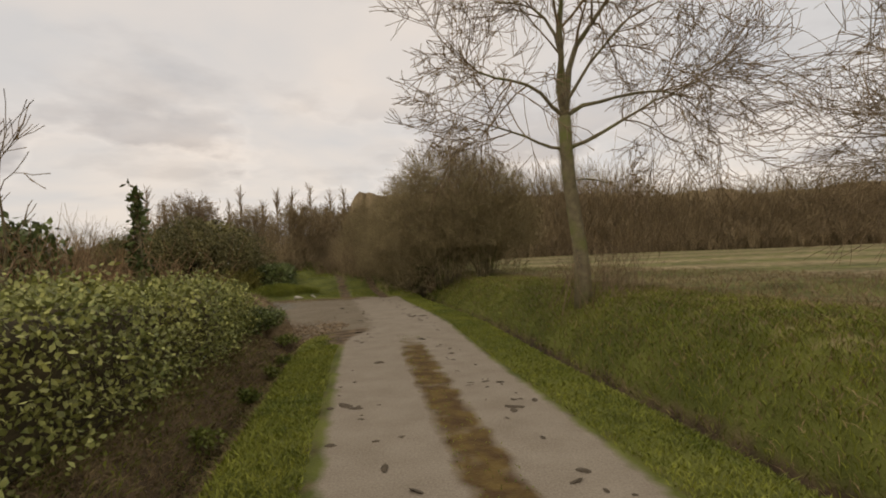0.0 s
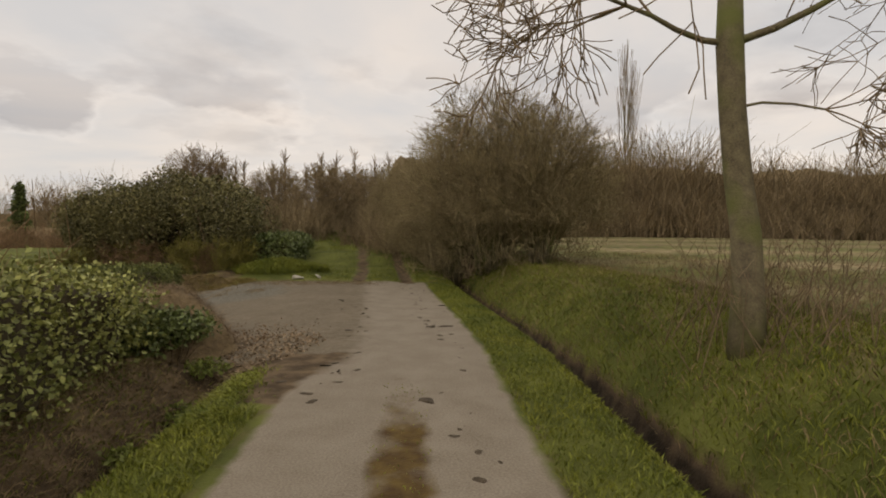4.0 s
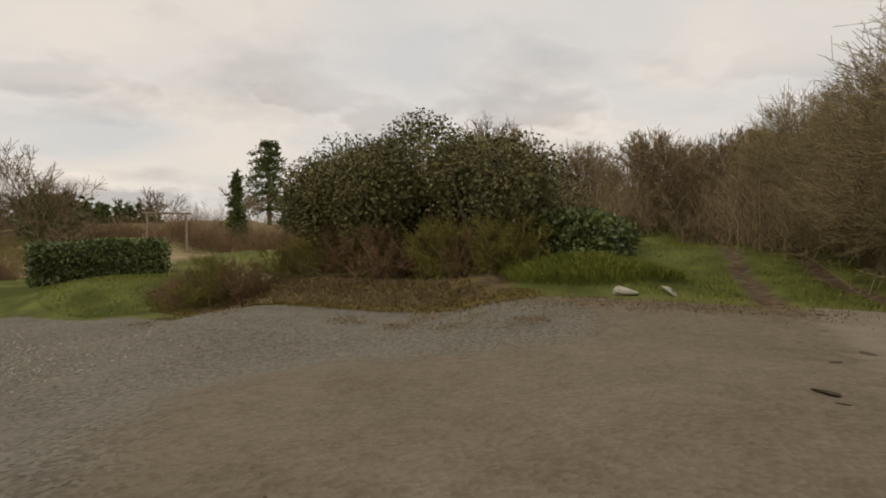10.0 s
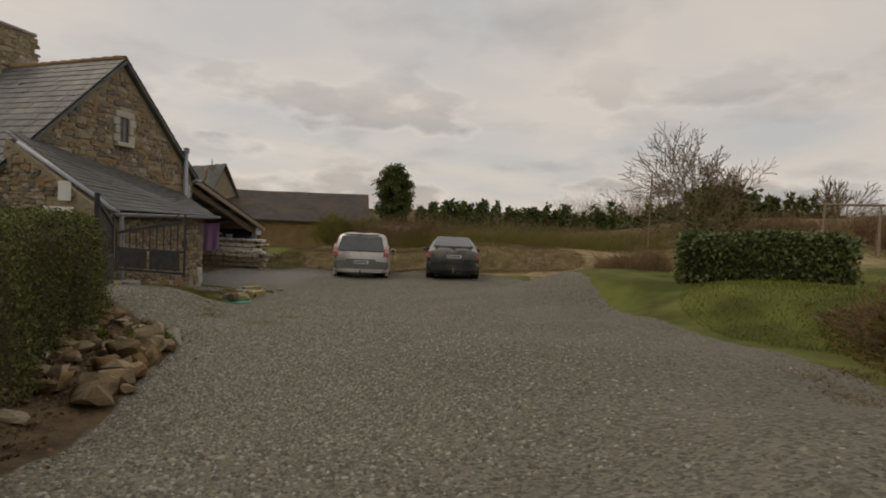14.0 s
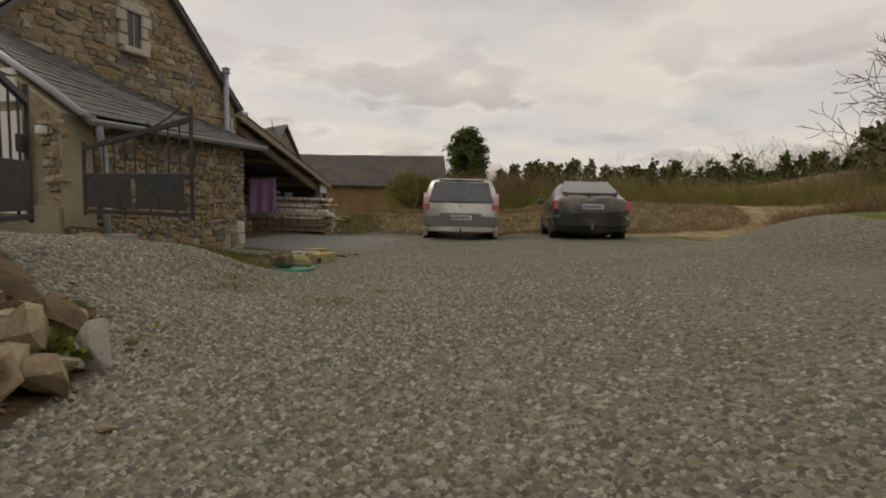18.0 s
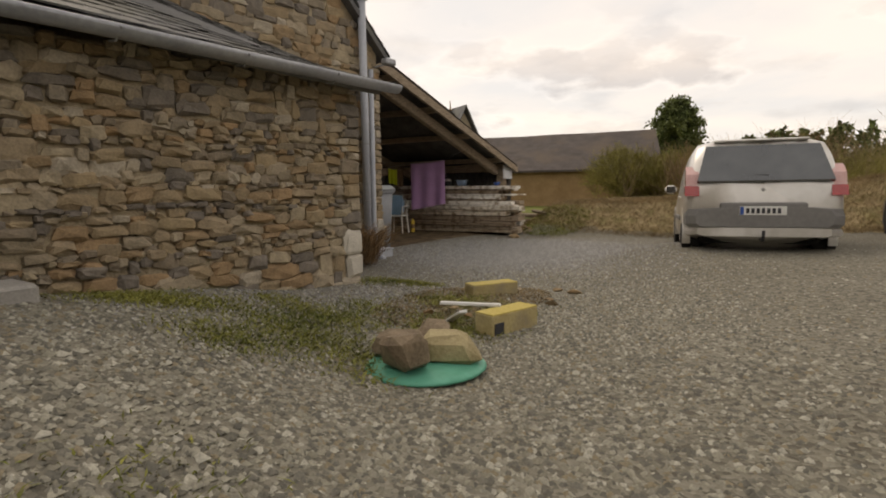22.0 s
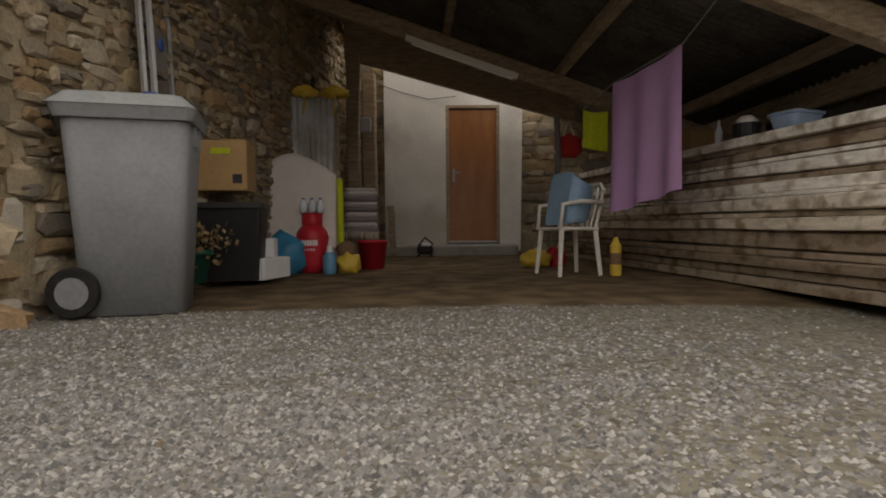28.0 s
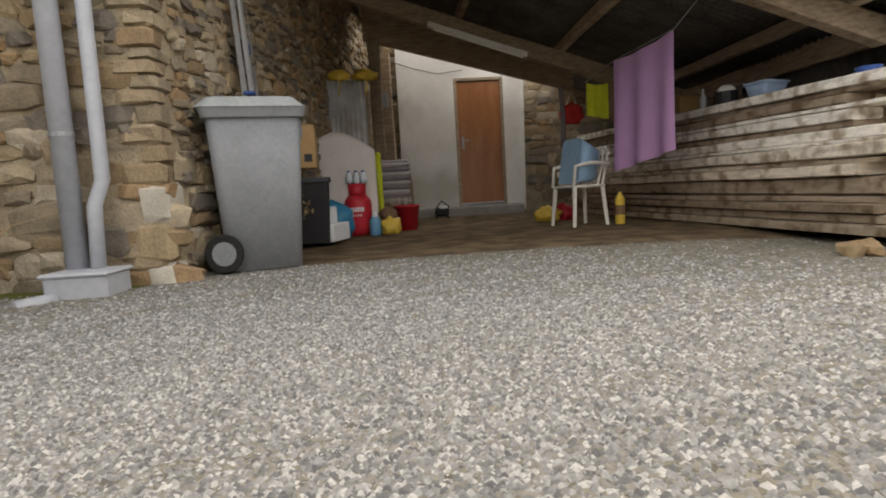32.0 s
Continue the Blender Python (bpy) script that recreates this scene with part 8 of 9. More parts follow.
plain("bin_grey", (0.20, 0.21, 0.225), 0.5)
plain("bin_lid", (0.27, 0.29, 0.295), 0.5)
plain("alu", (0.45, 0.46, 0.47), 0.35, metal=0.8)
plain("cardboard", (0.36, 0.23, 0.11), 0.85)
plain("black_plastic", (0.018, 0.018, 0.02), 0.5)
plain("pot_green", (0.02, 0.11, 0.085), 0.5)
plain("foam_white", (0.66, 0.67, 0.68), 0.8, 1.1)
plain("bag_blue", (0.03, 0.20, 0.34), 0.3)
plain("gas_red", (0.42, 0.018, 0.03), 0.4)
plain("cloth_pale", (0.56, 0.52, 0.49), 0.9, 1.12)
plain("red_cloth", (0.48, 0.03, 0.03), 0.85)
plain("lime", (0.42, 0.46, 0.03), 0.8)
plain("rug", (0.36, 0.33, 0.33), 0.95)
plain("rug_dark", (0.16, 0.14, 0.15), 0.95)
plain("bottle_blue", (0.10, 0.26, 0.40), 0.2)
plain("yellow_plastic", (0.55, 0.38, 0.06), 0.4)
plain("chair_white", (0.64, 0.62, 0.57), 0.45, 1.15)
plain("basket_blue", (0.22, 0.36, 0.50), 0.45)
plain("lilac", (0.44, 0.26, 0.46), 0.9, 1.15)
plain("tub_blue", (0.24, 0.33, 0.46), 0.45)
plain("mouse_brown", (0.16, 0.10, 0.06), 0.8)
plain("water_clear", (0.55, 0.60, 0.64), 0.15, 1.15)


def at_shed(s, d, z=FLOOR, rot=0):
    return HM @ pose(s, d, z, 0, 0, rot)


def tapered(a, b, h, r=0.03, n=4):
    """A tub: rounded rectangle a below growing to b above."""
    sh = Shape()
    def ring(w, l, z):
        pts = []
        for cx, cy, s in ((1, 1, 0), (-1, 1, 90), (-1, -1, 180), (1, -1, 270)):
            for k in range(n + 1):
                q = radians(s + 90 * k / n)
                pts.append((cx * (w / 2 - r) + r * math.cos(q), cy * (l / 2 - r) + r * math.sin(q), z))
        return pts
    rings = [ring(*a, 0), ring(*[p + (q - p) * 0.5 for p, q in zip(a, b)], h * 0.5), ring(*b, h)]
    k = len(rings[0])
    return sh.add(sum(rings, []), [(i * k + j, i * k + (j + 1) % k, (i + 1) * k + (j + 1) % k, (i + 1) * k + j) for i in range(2) for j in range(k)] + [tuple(range(k))[::-1], tuple(2 * k + j for j in range(k))])


# wheeled bin
wb = thing("wheeled_bin", at_shed(7.33, 3.14, FLOOR - 0.01, 104) @ Matrix.Diagonal((1.08, 1.22, 1.3, 1)), "grey plastic wheeled rubbish bin with a closed lid", "bin")
part("body", tapered((0.36, 0.40), (0.46, 0.50), 0.82, 0.05), "bin_grey", wb, smooth=True)
part("rim", tapered((0.49, 0.53), (0.52, 0.56), 0.05, 0.04), "bin_grey", wb, m=pose(0, 0, 0.78))
lid_ = part("lid", tapered((0.53, 0.58), (0.42, 0.46), 0.055, 0.05), "bin_lid", wb, "pale grey closed lid", m=pose(0, 0.01, 0.83))
part("handle", Shape().tube([(-0.2, 0.31, 0.83), (0.2, 0.31, 0.83)], 0.017, 8), "bin_grey", lid_)
for x in (-0.07, 0.07):
    part("rib", Shape().box((x, -0.252, 0.74), (0.015, 0.02, 0.10), 0.004), "bin_grey", wb)
part("axle", Shape().tube([(-0.22, 0.21, 0.10), (0.24, 0.21, 0.10)], 0.012, 8), "black_plastic", wb)
for x in (-0.215, 0.225):
    wh = part("wheel", Shape().lathe([(0.06, -0.022), (0.095, -0.022), (0.10, -0.012), (0.10, 0.012), (0.095, 0.022), (0.06, 0.022)], 22, m=Matrix.Translation((x, 0.21, 0.10)) @ Matrix.Rotation(math.pi / 2, 4, "Y")), "tyre", wb)
    part("hub", Shape().lathe([(0.062, -0.026), (0.055, 0.026)], 16, m=Matrix.Translation((x, 0.21, 0.10)) @ Matrix.Rotation(math.pi / 2, 4, "Y")), "bin_grey", wh)

# aluminium ladder against the wall
lad = thing("ladder", at_shed(7.05, 3.75, FLOOR, 9), "aluminium extension ladder leaning on the stone wall", "ladder")
for y in (-0.2, 0.2):
    for o in (0.0, 0.05):
        part("rail", Shape().tube([(0.15 + o, y + o * 0.6, 0.0), (0.03 + o, y + o * 0.6, 2.75)], 0.022, 6), "alu", lad)
for k in range(10):
    z = 0.2 + k * 0.26
    part("rung", Shape().tube([(0.15 - 0.12 * z / 2.75, -0.2, z), (0.15 - 0.12 * z / 2.75, 0.2, z)], 0.014, 6), "alu", lad)
pl = part("hinge_plate", Shape().box((0.12, 0.0, 1.62), (0.02, 0.34, 0.3), 0.01), "alu", lad, "grey joint plate with a blue spot")
part("spot", Shape().lathe([(0.045, 0), (0.04, 0.012)], 14, m=Matrix.Translation((0.131, 0.02, 1.66)) @ Matrix.Rotation(math.pi / 2, 4, "Y")), "blue_band", pl)
part("strap", Shape().box((0.13, -0.2, 1.28), (0.09, 0.08, 0.03), 0.01), "blue_band", lad, "blue strap")

# boxes, crate and pots along the wall
cr = thing("plastic_crate", at_shed(7.40, 4.47, FLOOR + 0.04, 8), "black plastic crate with a lid", "crate")
part("body", tapered((0.42, 0.36), (0.48, 0.42), 0.56, 0.03), "black_plastic", cr)
part("lid", tapered((0.52, 0.46), (0.50, 0.44), 0.04, 0.03), "black_plastic", cr, m=pose(0, 0, 0.56))
cb = thing("cardboard_box", at_shed(7.36, 4.45, FLOOR + 0.73, 6), "brown cardboard box on the black crate", "box")
part("body", Shape().box((0, 0, 0.19), (0.38, 0.36, 0.38), 0.006), "cardboard", cb)
part("tape", Shape().box((0, -0.183, 0.30), (0.14, 0.006, 0.045), 0.001), "lime", cb, "strip of yellow tape")
part("flap", Shape().box((0.1, 0, 0.385), (0.18, 0.36, 0.01), 0.002), "cardboard", cb)
part("print", Shape().box((0.12, -0.182, 0.09), (0.07, 0.004, 0.07), 0.001), "ink", cb, "dark printed marks")
pt = thing("flower_pot", at_shed(7.22, 4.10, FLOOR + 0.05), "dark green plastic pot with a straggly plant", "flower pot")
part("pot", Shape().lathe([(0.10, 0), (0.125, 0.2), (0.145, 0.2), (0.148, 0.24), (0.13, 0.24), (0.11, 0.19)], 20), "pot_green", pt, smooth=True)
rng_e = np.random.default_rng(9)
tagged(part("plant", leaf_mesh("plant", np.array((0, 0, 0.3)) + rng_e.normal(0, 1, (420, 3)) * np.array((0.11, 0.11, 0.06)), 0.03, "dead_grass", rng_e), None, pt, "withered yellow-green foliage"), kind="stuff")
part("soil", Shape().lathe([(0.12, 0.2), (0.02, 0.22)], 16), "mud", pt)
solid("wooden_board", Shape().box((0, 0, 0.22), (0.03, 0.18, 0.46), 0.005), "wood_old", "short weathered board leaning by the pot", "board", at_shed(7.12, 3.95, FLOOR, 20) @ pose(0, 0, 0, 0, -8, 0))
solid("foam_box", Shape().box((0, 0, 0.09), (0.34, 0.42, 0.17), 0.01), "foam_white", "white polystyrene box on the floor", "box", at_shed(7.56, 4.58, FLOOR + 0.03, -15))
solid("foam_box", Shape().box((0, 0, 0.08), (0.2, 0.2, 0.16), 0.01), "foam_white", "small white polystyrene block", "box", at_shed(7.56, 4.72, FLOOR + 0.20, 5))


def lumpy(radii, seed, n=2, amount=0.16):
    bm = bmesh.new()
    bmesh.ops.create_icosphere(bm, subdivisions=3, radius=1)
    for v in bm.verts:
        k = 1 + amount * noise.noise(Vector(v.co) * 2.3 + Vector((seed, seed * 2, 0)))
        v.co = Vector((v.co.x * radii[0] * k, v.co.y * radii[1] * k, max(-radii[2] * 0.75, v.co.z * radii[2] * k) + radii[2] * 0.75))
    me = bpy.data.meshes.new("lump")
    for f in bm.faces:
        f.smooth = True
    bm.to_mesh(me)
    bm.free()
    return me


solid("plastic_bag", lumpy((0.20, 0.17, 0.22), 3, amount=0.5), "bag_blue", "crumpled blue plastic bag", "bag", at_shed(7.58, 5.40))
solid("plastic_bag", lumpy((0.10, 0.09, 0.14), 5, amount=0.5), "lime", "bright green plastic bag", "bag", at_shed(7.46, 5.3))


def gas_bottle(m):
    g = thing("gas_bottle", m, "red steel gas bottle with a collar", "gas bottle")
    part("body", Shape().lathe([(0.10, 0.0), (0.12, 0.02), (0.145, 0.05), (0.148, 0.08), (0.148, 0.30), (0.14, 0.345), (0.10, 0.39), (0.085, 0.40)], 28), "gas_red", g, smooth=True)
    part("collar", Shape().lathe([(0.085, 0.39), (0.095, 0.41), (0.095, 0.50), (0.088, 0.50), (0.086, 0.41)], 24), "gas_red", g, smooth=True)
    part("valve", Shape().tube([(0, 0, 0.39), (0, 0, 0.47)], 0.02, 8), "zinc", g)
    for k in range(6):
        a = -math.pi / 2 + (k - 2.5) * 0.17
        part("letter_bar", Shape().box((0, 0, 0), (0.018, 0.003, 0.045), 0.001), "foam_white", g, m=Matrix.Translation((math.cos(a) * 0.149, math.sin(a) * 0.149, 0.255)) @ Matrix.Rotation(a + math.pi / 2, 4, "Z"))
    for k in range(5):
        a = -math.pi / 2 + (k - 2) * 0.14
        part("letter_bar", Shape().box((0, 0, 0), (0.010, 0.003, 0.018), 0.001), "foam_white", g, m=Matrix.Translation((math.cos(a) * 0.149, math.sin(a) * 0.149, 0.20)) @ Matrix.Rotation(a + math.pi / 2, 4, "Z"))
    return g


gas_bottle(at_shed(7.81, 5.52) @ Matrix.Diagonal((1.06, 1.06, 1.18, 1)))
pk = thing("bottle_pack", at_shed(7.81, 5.52, FLOOR + 0.592, 10), "small pack of clear water bottles on the gas bottle", "bottles")
for x in (-0.08, 0.0, 0.08):
    for y in (-0.04, 0.04):
        b = part("bottle", Shape().lathe([(0.034, 0), (0.038, 0.02), (0.038, 0.08), (0.018, 0.12), (0.014, 0.13)], 12, (x, y, 0)), "water_clear", pk, smooth=True)
        part("cap", Shape().lathe([(0.015, 0.128), (0.015, 0.145)], 10, (x, y, 0)), "blue_band", b)
bo = thing("detergent_bottle", at_shed(8.0, 5.36), "pale blue plastic bottle", "bottle")
part("body", Shape().lathe([(0.06, 0), (0.065, 0.03), (0.065, 0.17), (0.03, 0.23), (0.022, 0.25)], 18), "bottle_blue", bo, smooth=True)
part("neck", Shape().lathe([(0.055, 0.18), (0.028, 0.24), (0.024, 0.27)], 16), "foam_white", bo, smooth=True)
solid("plastic_bag", lumpy((0.12, 0.11, 0.12), 7, amount=0.35), "yellow_plastic", "yellow plastic bag of oddments", "bag", at_shed(8.17, 5.46))
solid("rag_bundle", lumpy((0.10, 0.09, 0.08), 9, amount=0.6), "mouse_brown", "bundle of brown rags on the yellow bag", "rag", at_shed(8.15, 5.49, FLOOR + 0.17))
bk = thing("bucket", at_shed(8.36, 5.95), "red plastic bucket under a folded rug", "bucket")
part("body", Shape().lathe([(0.12, 0), (0.155, 0.28), (0.165, 0.28), (0.165, 0.31), (0.15, 0.31), (0.13, 0.06)], 22), "gas_red", bk, smooth=True)
rg = thing("folded_rug", at_shed(8.24, 6.0, FLOOR + 0.39, 4), "folded striped grey rug with fringes on the bucket", "rug")
for k in range(8):
    part("fold", Shape().box((rr.uniform(-0.01, 0.01), 0, 0.03 + k * 0.054), (0.36 + rr.uniform(-0.02, 0.02), 0.30, 0.05), 0.02), "rug" if k % 2 else "rug_dark", rg)
part("top_fold", Shape().box((0, 0, 0.45), (0.33, 0.28, 0.04), 0.018), "rug", rg)
for k in range(14):
    part("fringe", Shape().tube([(-0.17 + k * 0.026, -0.15, 0.02), (-0.17 + k * 0.026 + rr.uniform(-0.01, 0.01), -0.16, -0.05)], 0.005, 4), "cloth_pale", rg)
# cloth-draped load
cv = thing("draped_load", at_shed(7.60, 5.72, FLOOR + 0.13, 2) @ Matrix.Diagonal((1.26, 1, 1, 1)), "load draped with a pale dust sheet", "dust sheet")
sh = Shape()
nx, nz = 15, 12
verts = []
for j in range(nz):
    for i in range(nx):
        u, v = i / (nx - 1), j / (nz - 1)
        top = 1.06 - 0.22 * abs(2 * u - 1) ** 1.6
        verts.append((-0.34 + 0.68 * u, -0.10 - 0.12 * (1 - v) + 0.025 * math.sin(u * 19) * (1 - v) + 0.02 * math.sin(u * 7 + 2), 0.12 + (top - 0.12) * v))
for i in range(nx):
    u = i / (nx - 1)
    verts.append((-0.30 + 0.60 * u, 0.35, 0.95 - 0.2 * abs(2 * u - 1)))
for i in range(nx):
    u = i / (nx - 1)
    verts.append((-0.30 + 0.60 * u, 0.36, 0.0))
sh.add(verts, [(j * nx + i, j * nx + i + 1, (j + 1) * nx + i + 1, (j + 1) * nx + i) for j in range(nz + 1) for i in range(nx - 1)])
part("sheet", sh, "cloth_pale", cv, smooth=True)
part("red_edge", Shape().box((-0.38, -0.12, 0.44), (0.10, 0.2, 0.78), 0.03), "red_cloth", cv, "red cloth showing at the side")
part("lime_edge", Shape().box((0.37, -0.10, 0.42), (0.05, 0.1, 0.78), 0.02), "lime", cv, "bright yellow-green cloth showing at the side")
part("core", Shape().box((0, 0.12, 0.42), (0.55, 0.38, 0.84), 0.05), "cardboard", cv)
# corrugated sheets standing behind
cs = thing("corrugated_sheets", HM, "grey corrugated iron sheets standing against the wall", "metal sheets")
flat_sheet(7.16, 7.70, 6.02, 6.10, FLOOR + 0.02, 0.36, 9, "galvanised", "grey corrugated sheet", cs, "sheet")
flat_sheet(7.44, 7.94, 6.10, 6.16, FLOOR + 0.02, 0.38, 8, "galvanised", "grey corrugated sheet", cs, "sheet")
part("prop", Shape().box((7.58, 6.24, -0.6), (0.8, 0.08, 1.7), 0.01), "wood_old", cs)
jk = thing("life_jackets", at_shed(7.80, 6.12, 0.37), "two faded yellow life jackets over the sheets", "life jacket")
for x, w in ((-0.16, 0.2), (0.16, 0.24)):
    part("jacket", lumpy((w * 0.6, 0.10, 0.075), 11 + x, amount=0.5), "yellow_plastic", jk, m=pose(x, 0, 0))
    part("strap", Shape().tube([(x, -0.10, 0.05), (x + 0.02, -0.12, -0.08), (x - 0.01, -0.11, -0.2)], 0.01, 5), "yellow_plastic", jk)
timber("wall_post", (8.05, 7.0, FLOOR), (8.05, 7.0, 1.1), 0.16, 0.16, "wood_old", shed, "dark upright post")

# plastic chair with a laundry basket
ch = thing("garden_chair", at_shed(10.22, 5.02, FLOOR, -75) @ Matrix.Diagonal((0.86, 0.86, 0.98, 1)), "white moulded plastic garden armchair", "chair")
for x, y, tx in ((-0.22, -0.2, -0.26), (0.22, -0.2, 0.26), (-0.2, 0.2, -0.24), (0.2, 0.2, 0.24)):
    part("leg", Shape().tube([(tx, y * 1.2, 0), (x, y, 0.42)], [0.022, 0.028], 8), "chair_white", ch)
part("seat", Shape().box((0, 0, 0.425), (0.48, 0.46, 0.03), 0.014), "chair_white", ch)
for k in range(5):
    x = -0.18 + 0.09 * k
    part("back_slat", Shape().tube([(x, 0.21, 0.43), (x * 1.05, 0.27, 0.62), (x * 0.95, 0.31, 0.80)], 0.016, 6), "chair_white", ch)
part("back_rail", Shape().tube([(-0.22, 0.29, 0.76), (-0.12, 0.32, 0.83), (0.12, 0.32, 0.83), (0.22, 0.29, 0.76)], 0.02, 8), "chair_white", ch)
for x in (-0.25, 0.25):
    part("armrest", Shape().tube([(x, 0.27, 0.66), (x, 0.0, 0.67), (x, -0.2, 0.64), (x * 0.98, -0.23, 0.42)], 0.02, 8), "chair_white", ch, smooth=True)
lb = thing("laundry_basket", at_shed(10.24, 5.04, FLOOR + 0.47, -75) @ pose(0, 0.14, 0.17, 80, 0, 0), "pale blue perforated laundry basket standing on the chair", "basket")
part("body", tapered((0.26, 0.34), (0.36, 0.46), 0.24, 0.06), "basket_blue", lb, smooth=True)
part("rim", tapered((0.37, 0.47), (0.38, 0.48), 0.025, 0.06), "basket_blue", lb, m=pose(0, 0, 0.235))
for k in range(30):
    side, i, j = k // 15, (k % 15) % 5, (k % 15) // 5
    part("hole", Shape().lathe([(0.014, 0), (0.013, 0.006)], 8), "ink", lb, m=Matrix.Translation((-0.10 + i * 0.05, (-1 if side else 1) * (0.178 + j * 0.015), 0.05 + j * 0.06)) @ Matrix.Rotation(math.pi / 2 * (1 if side else -1), 4, "X"))


# hanging cloths
def hanging(name, label, a, b, z_top, z_low, material, folds, category, wave=0.035, thick=0.006):
    a, b = Vector(a), Vector(b)
    nrm = (b - a).normalized().cross(Vector((0, 0, 1)))
    nx, nz = folds * 8, 14
    sh = Shape()
    verts = []
    for off in (0, thick):
        for j in range(nz):
            v = j / (nz - 1)
            for i in range(nx):
                u = i / (nx - 1)
                p = a.lerp(b, u) + nrm * (wave * (0.25 + v) * math.sin(u * folds * math.pi * 1.6 + 0.7 * v) + off)
                zt = z_top[0] + (z_top[1] - z_top[0]) * u - 0.02 * math.sin(u * math.pi)
                zl = z_low[0] + (z_low[1] - z_low[0]) * u
                verts.append((p.x, p.y, zt + (zl - zt) * v))
    k = nx * nz
    faces = [(o + j * nx + i, o + j * nx + i + 1, o + (j + 1) * nx + i + 1, o + (j + 1) * nx + i) for o in (0, k) for j in range(nz - 1) for i in range(nx - 1)]
    ob = thing(name, HM, label, category)
    part("cloth", sh.add(verts, faces), material, ob, smooth=True)
    return ob


sheet_ob = hanging("bed_sheet", "lilac bed sheet hung over a line to dry", (10.57, 4.84, 0), (10.78, 3.98, 0), (0.19, 0.25), (-0.93, -0.78), "lilac", 3, "sheet", 0.03)
hanging("yellow_cloth", "bright yellow cloth pegged on a line", (10.50, 5.52, 0), (10.72, 5.42, 0), (0.11, 0.08), (-0.26, -0.32), "lime", 3, "cloth", 0.02)
hanging("brown_cloth", "brown cloth pegged on the line", (10.73, 5.42, 0), (10.84, 5.32, 0), (0.08, 0.06), (-0.36, -0.36), "mouse_brown", 2, "cloth", 0.02)
solid("clothes_line", Shape().tube([(10.50, 5.56, 0.12), (10.57, 4.84, 0.20), (10.78, 3.98, 0.26), (10.84, 3.45, 0.48)], 0.005, 5), "zinc", "thin clothes line under the roof", "line", HM)
hb = thing("red_bag", at_shed(10.56, 6.3, -0.26), "red cloth bag hanging from the wall", "bag")
part("body", lumpy((0.15, 0.09, 0.15), 13, amount=0.3), "red_cloth", hb)
part("strap", Shape().tube([(-0.08, 0, 0.2), (0, 0, 0.42), (0.08, 0, 0.2)], 0.008, 6), "foam_white", hb)
solid("hanging_rope", Shape().tube([(10.4, 6.2, 0.2), (10.42, 6.2, -0.3), (10.4, 6.2, -0.55)], 0.03, 6), "rug_dark", "dark rope hanging beside the bag", "rope", HM)
cn = thing("spray_can", at_shed(10.60, 4.85), "yellow and brown canister on the floor", "canister")
part("body", Shape().lathe([(0.045, 0), (0.05, 0.02), (0.05, 0.27), (0.03, 0.30), (0.02, 0.34)], 14), "yellow_plastic", cn)
part("label", Shape().lathe([(0.0515, 0.10), (0.0515, 0.2)], 14), "mouse_brown", cn)
solid("toy_truck", lumpy((0.16, 0.10, 0.11), 15, amount=0.6), "yellow_plastic", "yellow and red plastic toys under the chair", "toys", at_shed(10.12, 6.0))
solid("plastic_toy", lumpy((0.10, 0.09, 0.12), 17, amount=0.6), "gas_red", "red plastic toy beside the chair", "toy", at_shed(10.35, 6.05))
mw = thing("chainsaw", at_shed(8.92, 7.95, FLOOR), "small black and white garden machine by the wall", "machine")
part("housing", Shape().box((0, 0, 0.13), (0.22, 0.16, 0.14), 0.03), "black_plastic", mw)
part("cover", Shape().box((0.02, -0.03, 0.20), (0.14, 0.12, 0.05), 0.02), "foam_white", mw)
part("grip", Shape().tube([(-0.1, 0, 0.18), (0, 0, 0.30), (0.12, 0, 0.2)], 0.014, 6), "black_plastic", mw)
for x in (-0.09, 0.09):
    part("foot", Shape().box((x, 0, 0.03), (0.04, 0.14, 0.06), 0.01), "black_plastic", mw)
timber("leaning_board", (8.46, 8.1, FLOOR), (8.42, 8.28, -0.72), 0.1, 0.03, "wood_old", shed, "weathered board leaning on the plaster")

# stack of planks
pile = thing("plank_stack", HM, "tall stack of reclaimed planks and beams along the shed's open side", "timber stack")
rp = random.Random(21)
base_z = FLOOR + 0.04
for s, d in ((11.5, 3.2), (11.3, 5.4), (11.1, 7.6)):
    timber("bearer", (s - 0.1, d, base_z + 0.03), (12.3, d, base_z + 0.03), 0.12, 0.12, "wood_old", pile, "rough bearer under the stack")
z, k = base_z - 0.05, 0
lays = [0.08, 0.07, 0.07, 0.05, 0.13, 0.09, 0.04, 0.10, 0.03, 0.09, 0.045, 0.09, 0.035, 0.075, 0.035, 0.09]
for h in lays:
    near = 2.42 + rp.uniform(-0.15, 0.35) + (0.25 if k > 8 else 0)
    far = 8.2 + rp.uniform(-0.6, 0.3)
    o = rp.uniform(-0.04, 0.04) + 0.012 * k
    rise = 0.05 * (k / len(lays))
    timber("plank", (11.50 + o, near, z + h / 2), (10.98 + o, far, z + h / 2 + 0.02 + rise), 0.26, h * 0.94, "plank", pile, "", 0.006, k)
    timber("plank", (11.77 + o, near + 0.1, z + h / 2), (11.28 + o, far, z + h / 2), 0.26, h * 0.94, "plank", pile, "", 0.006, k + 40)
    timber("plank", (12.04 + o * 0.5, near + rp.uniform(-0.1, 0.3), z + h / 2), (11.60 + o, far, z + h / 2), 0.26, h * 0.94, "plank", pile, "", 0.006, k + 80)
    z += h
    k += 1
TOP = z
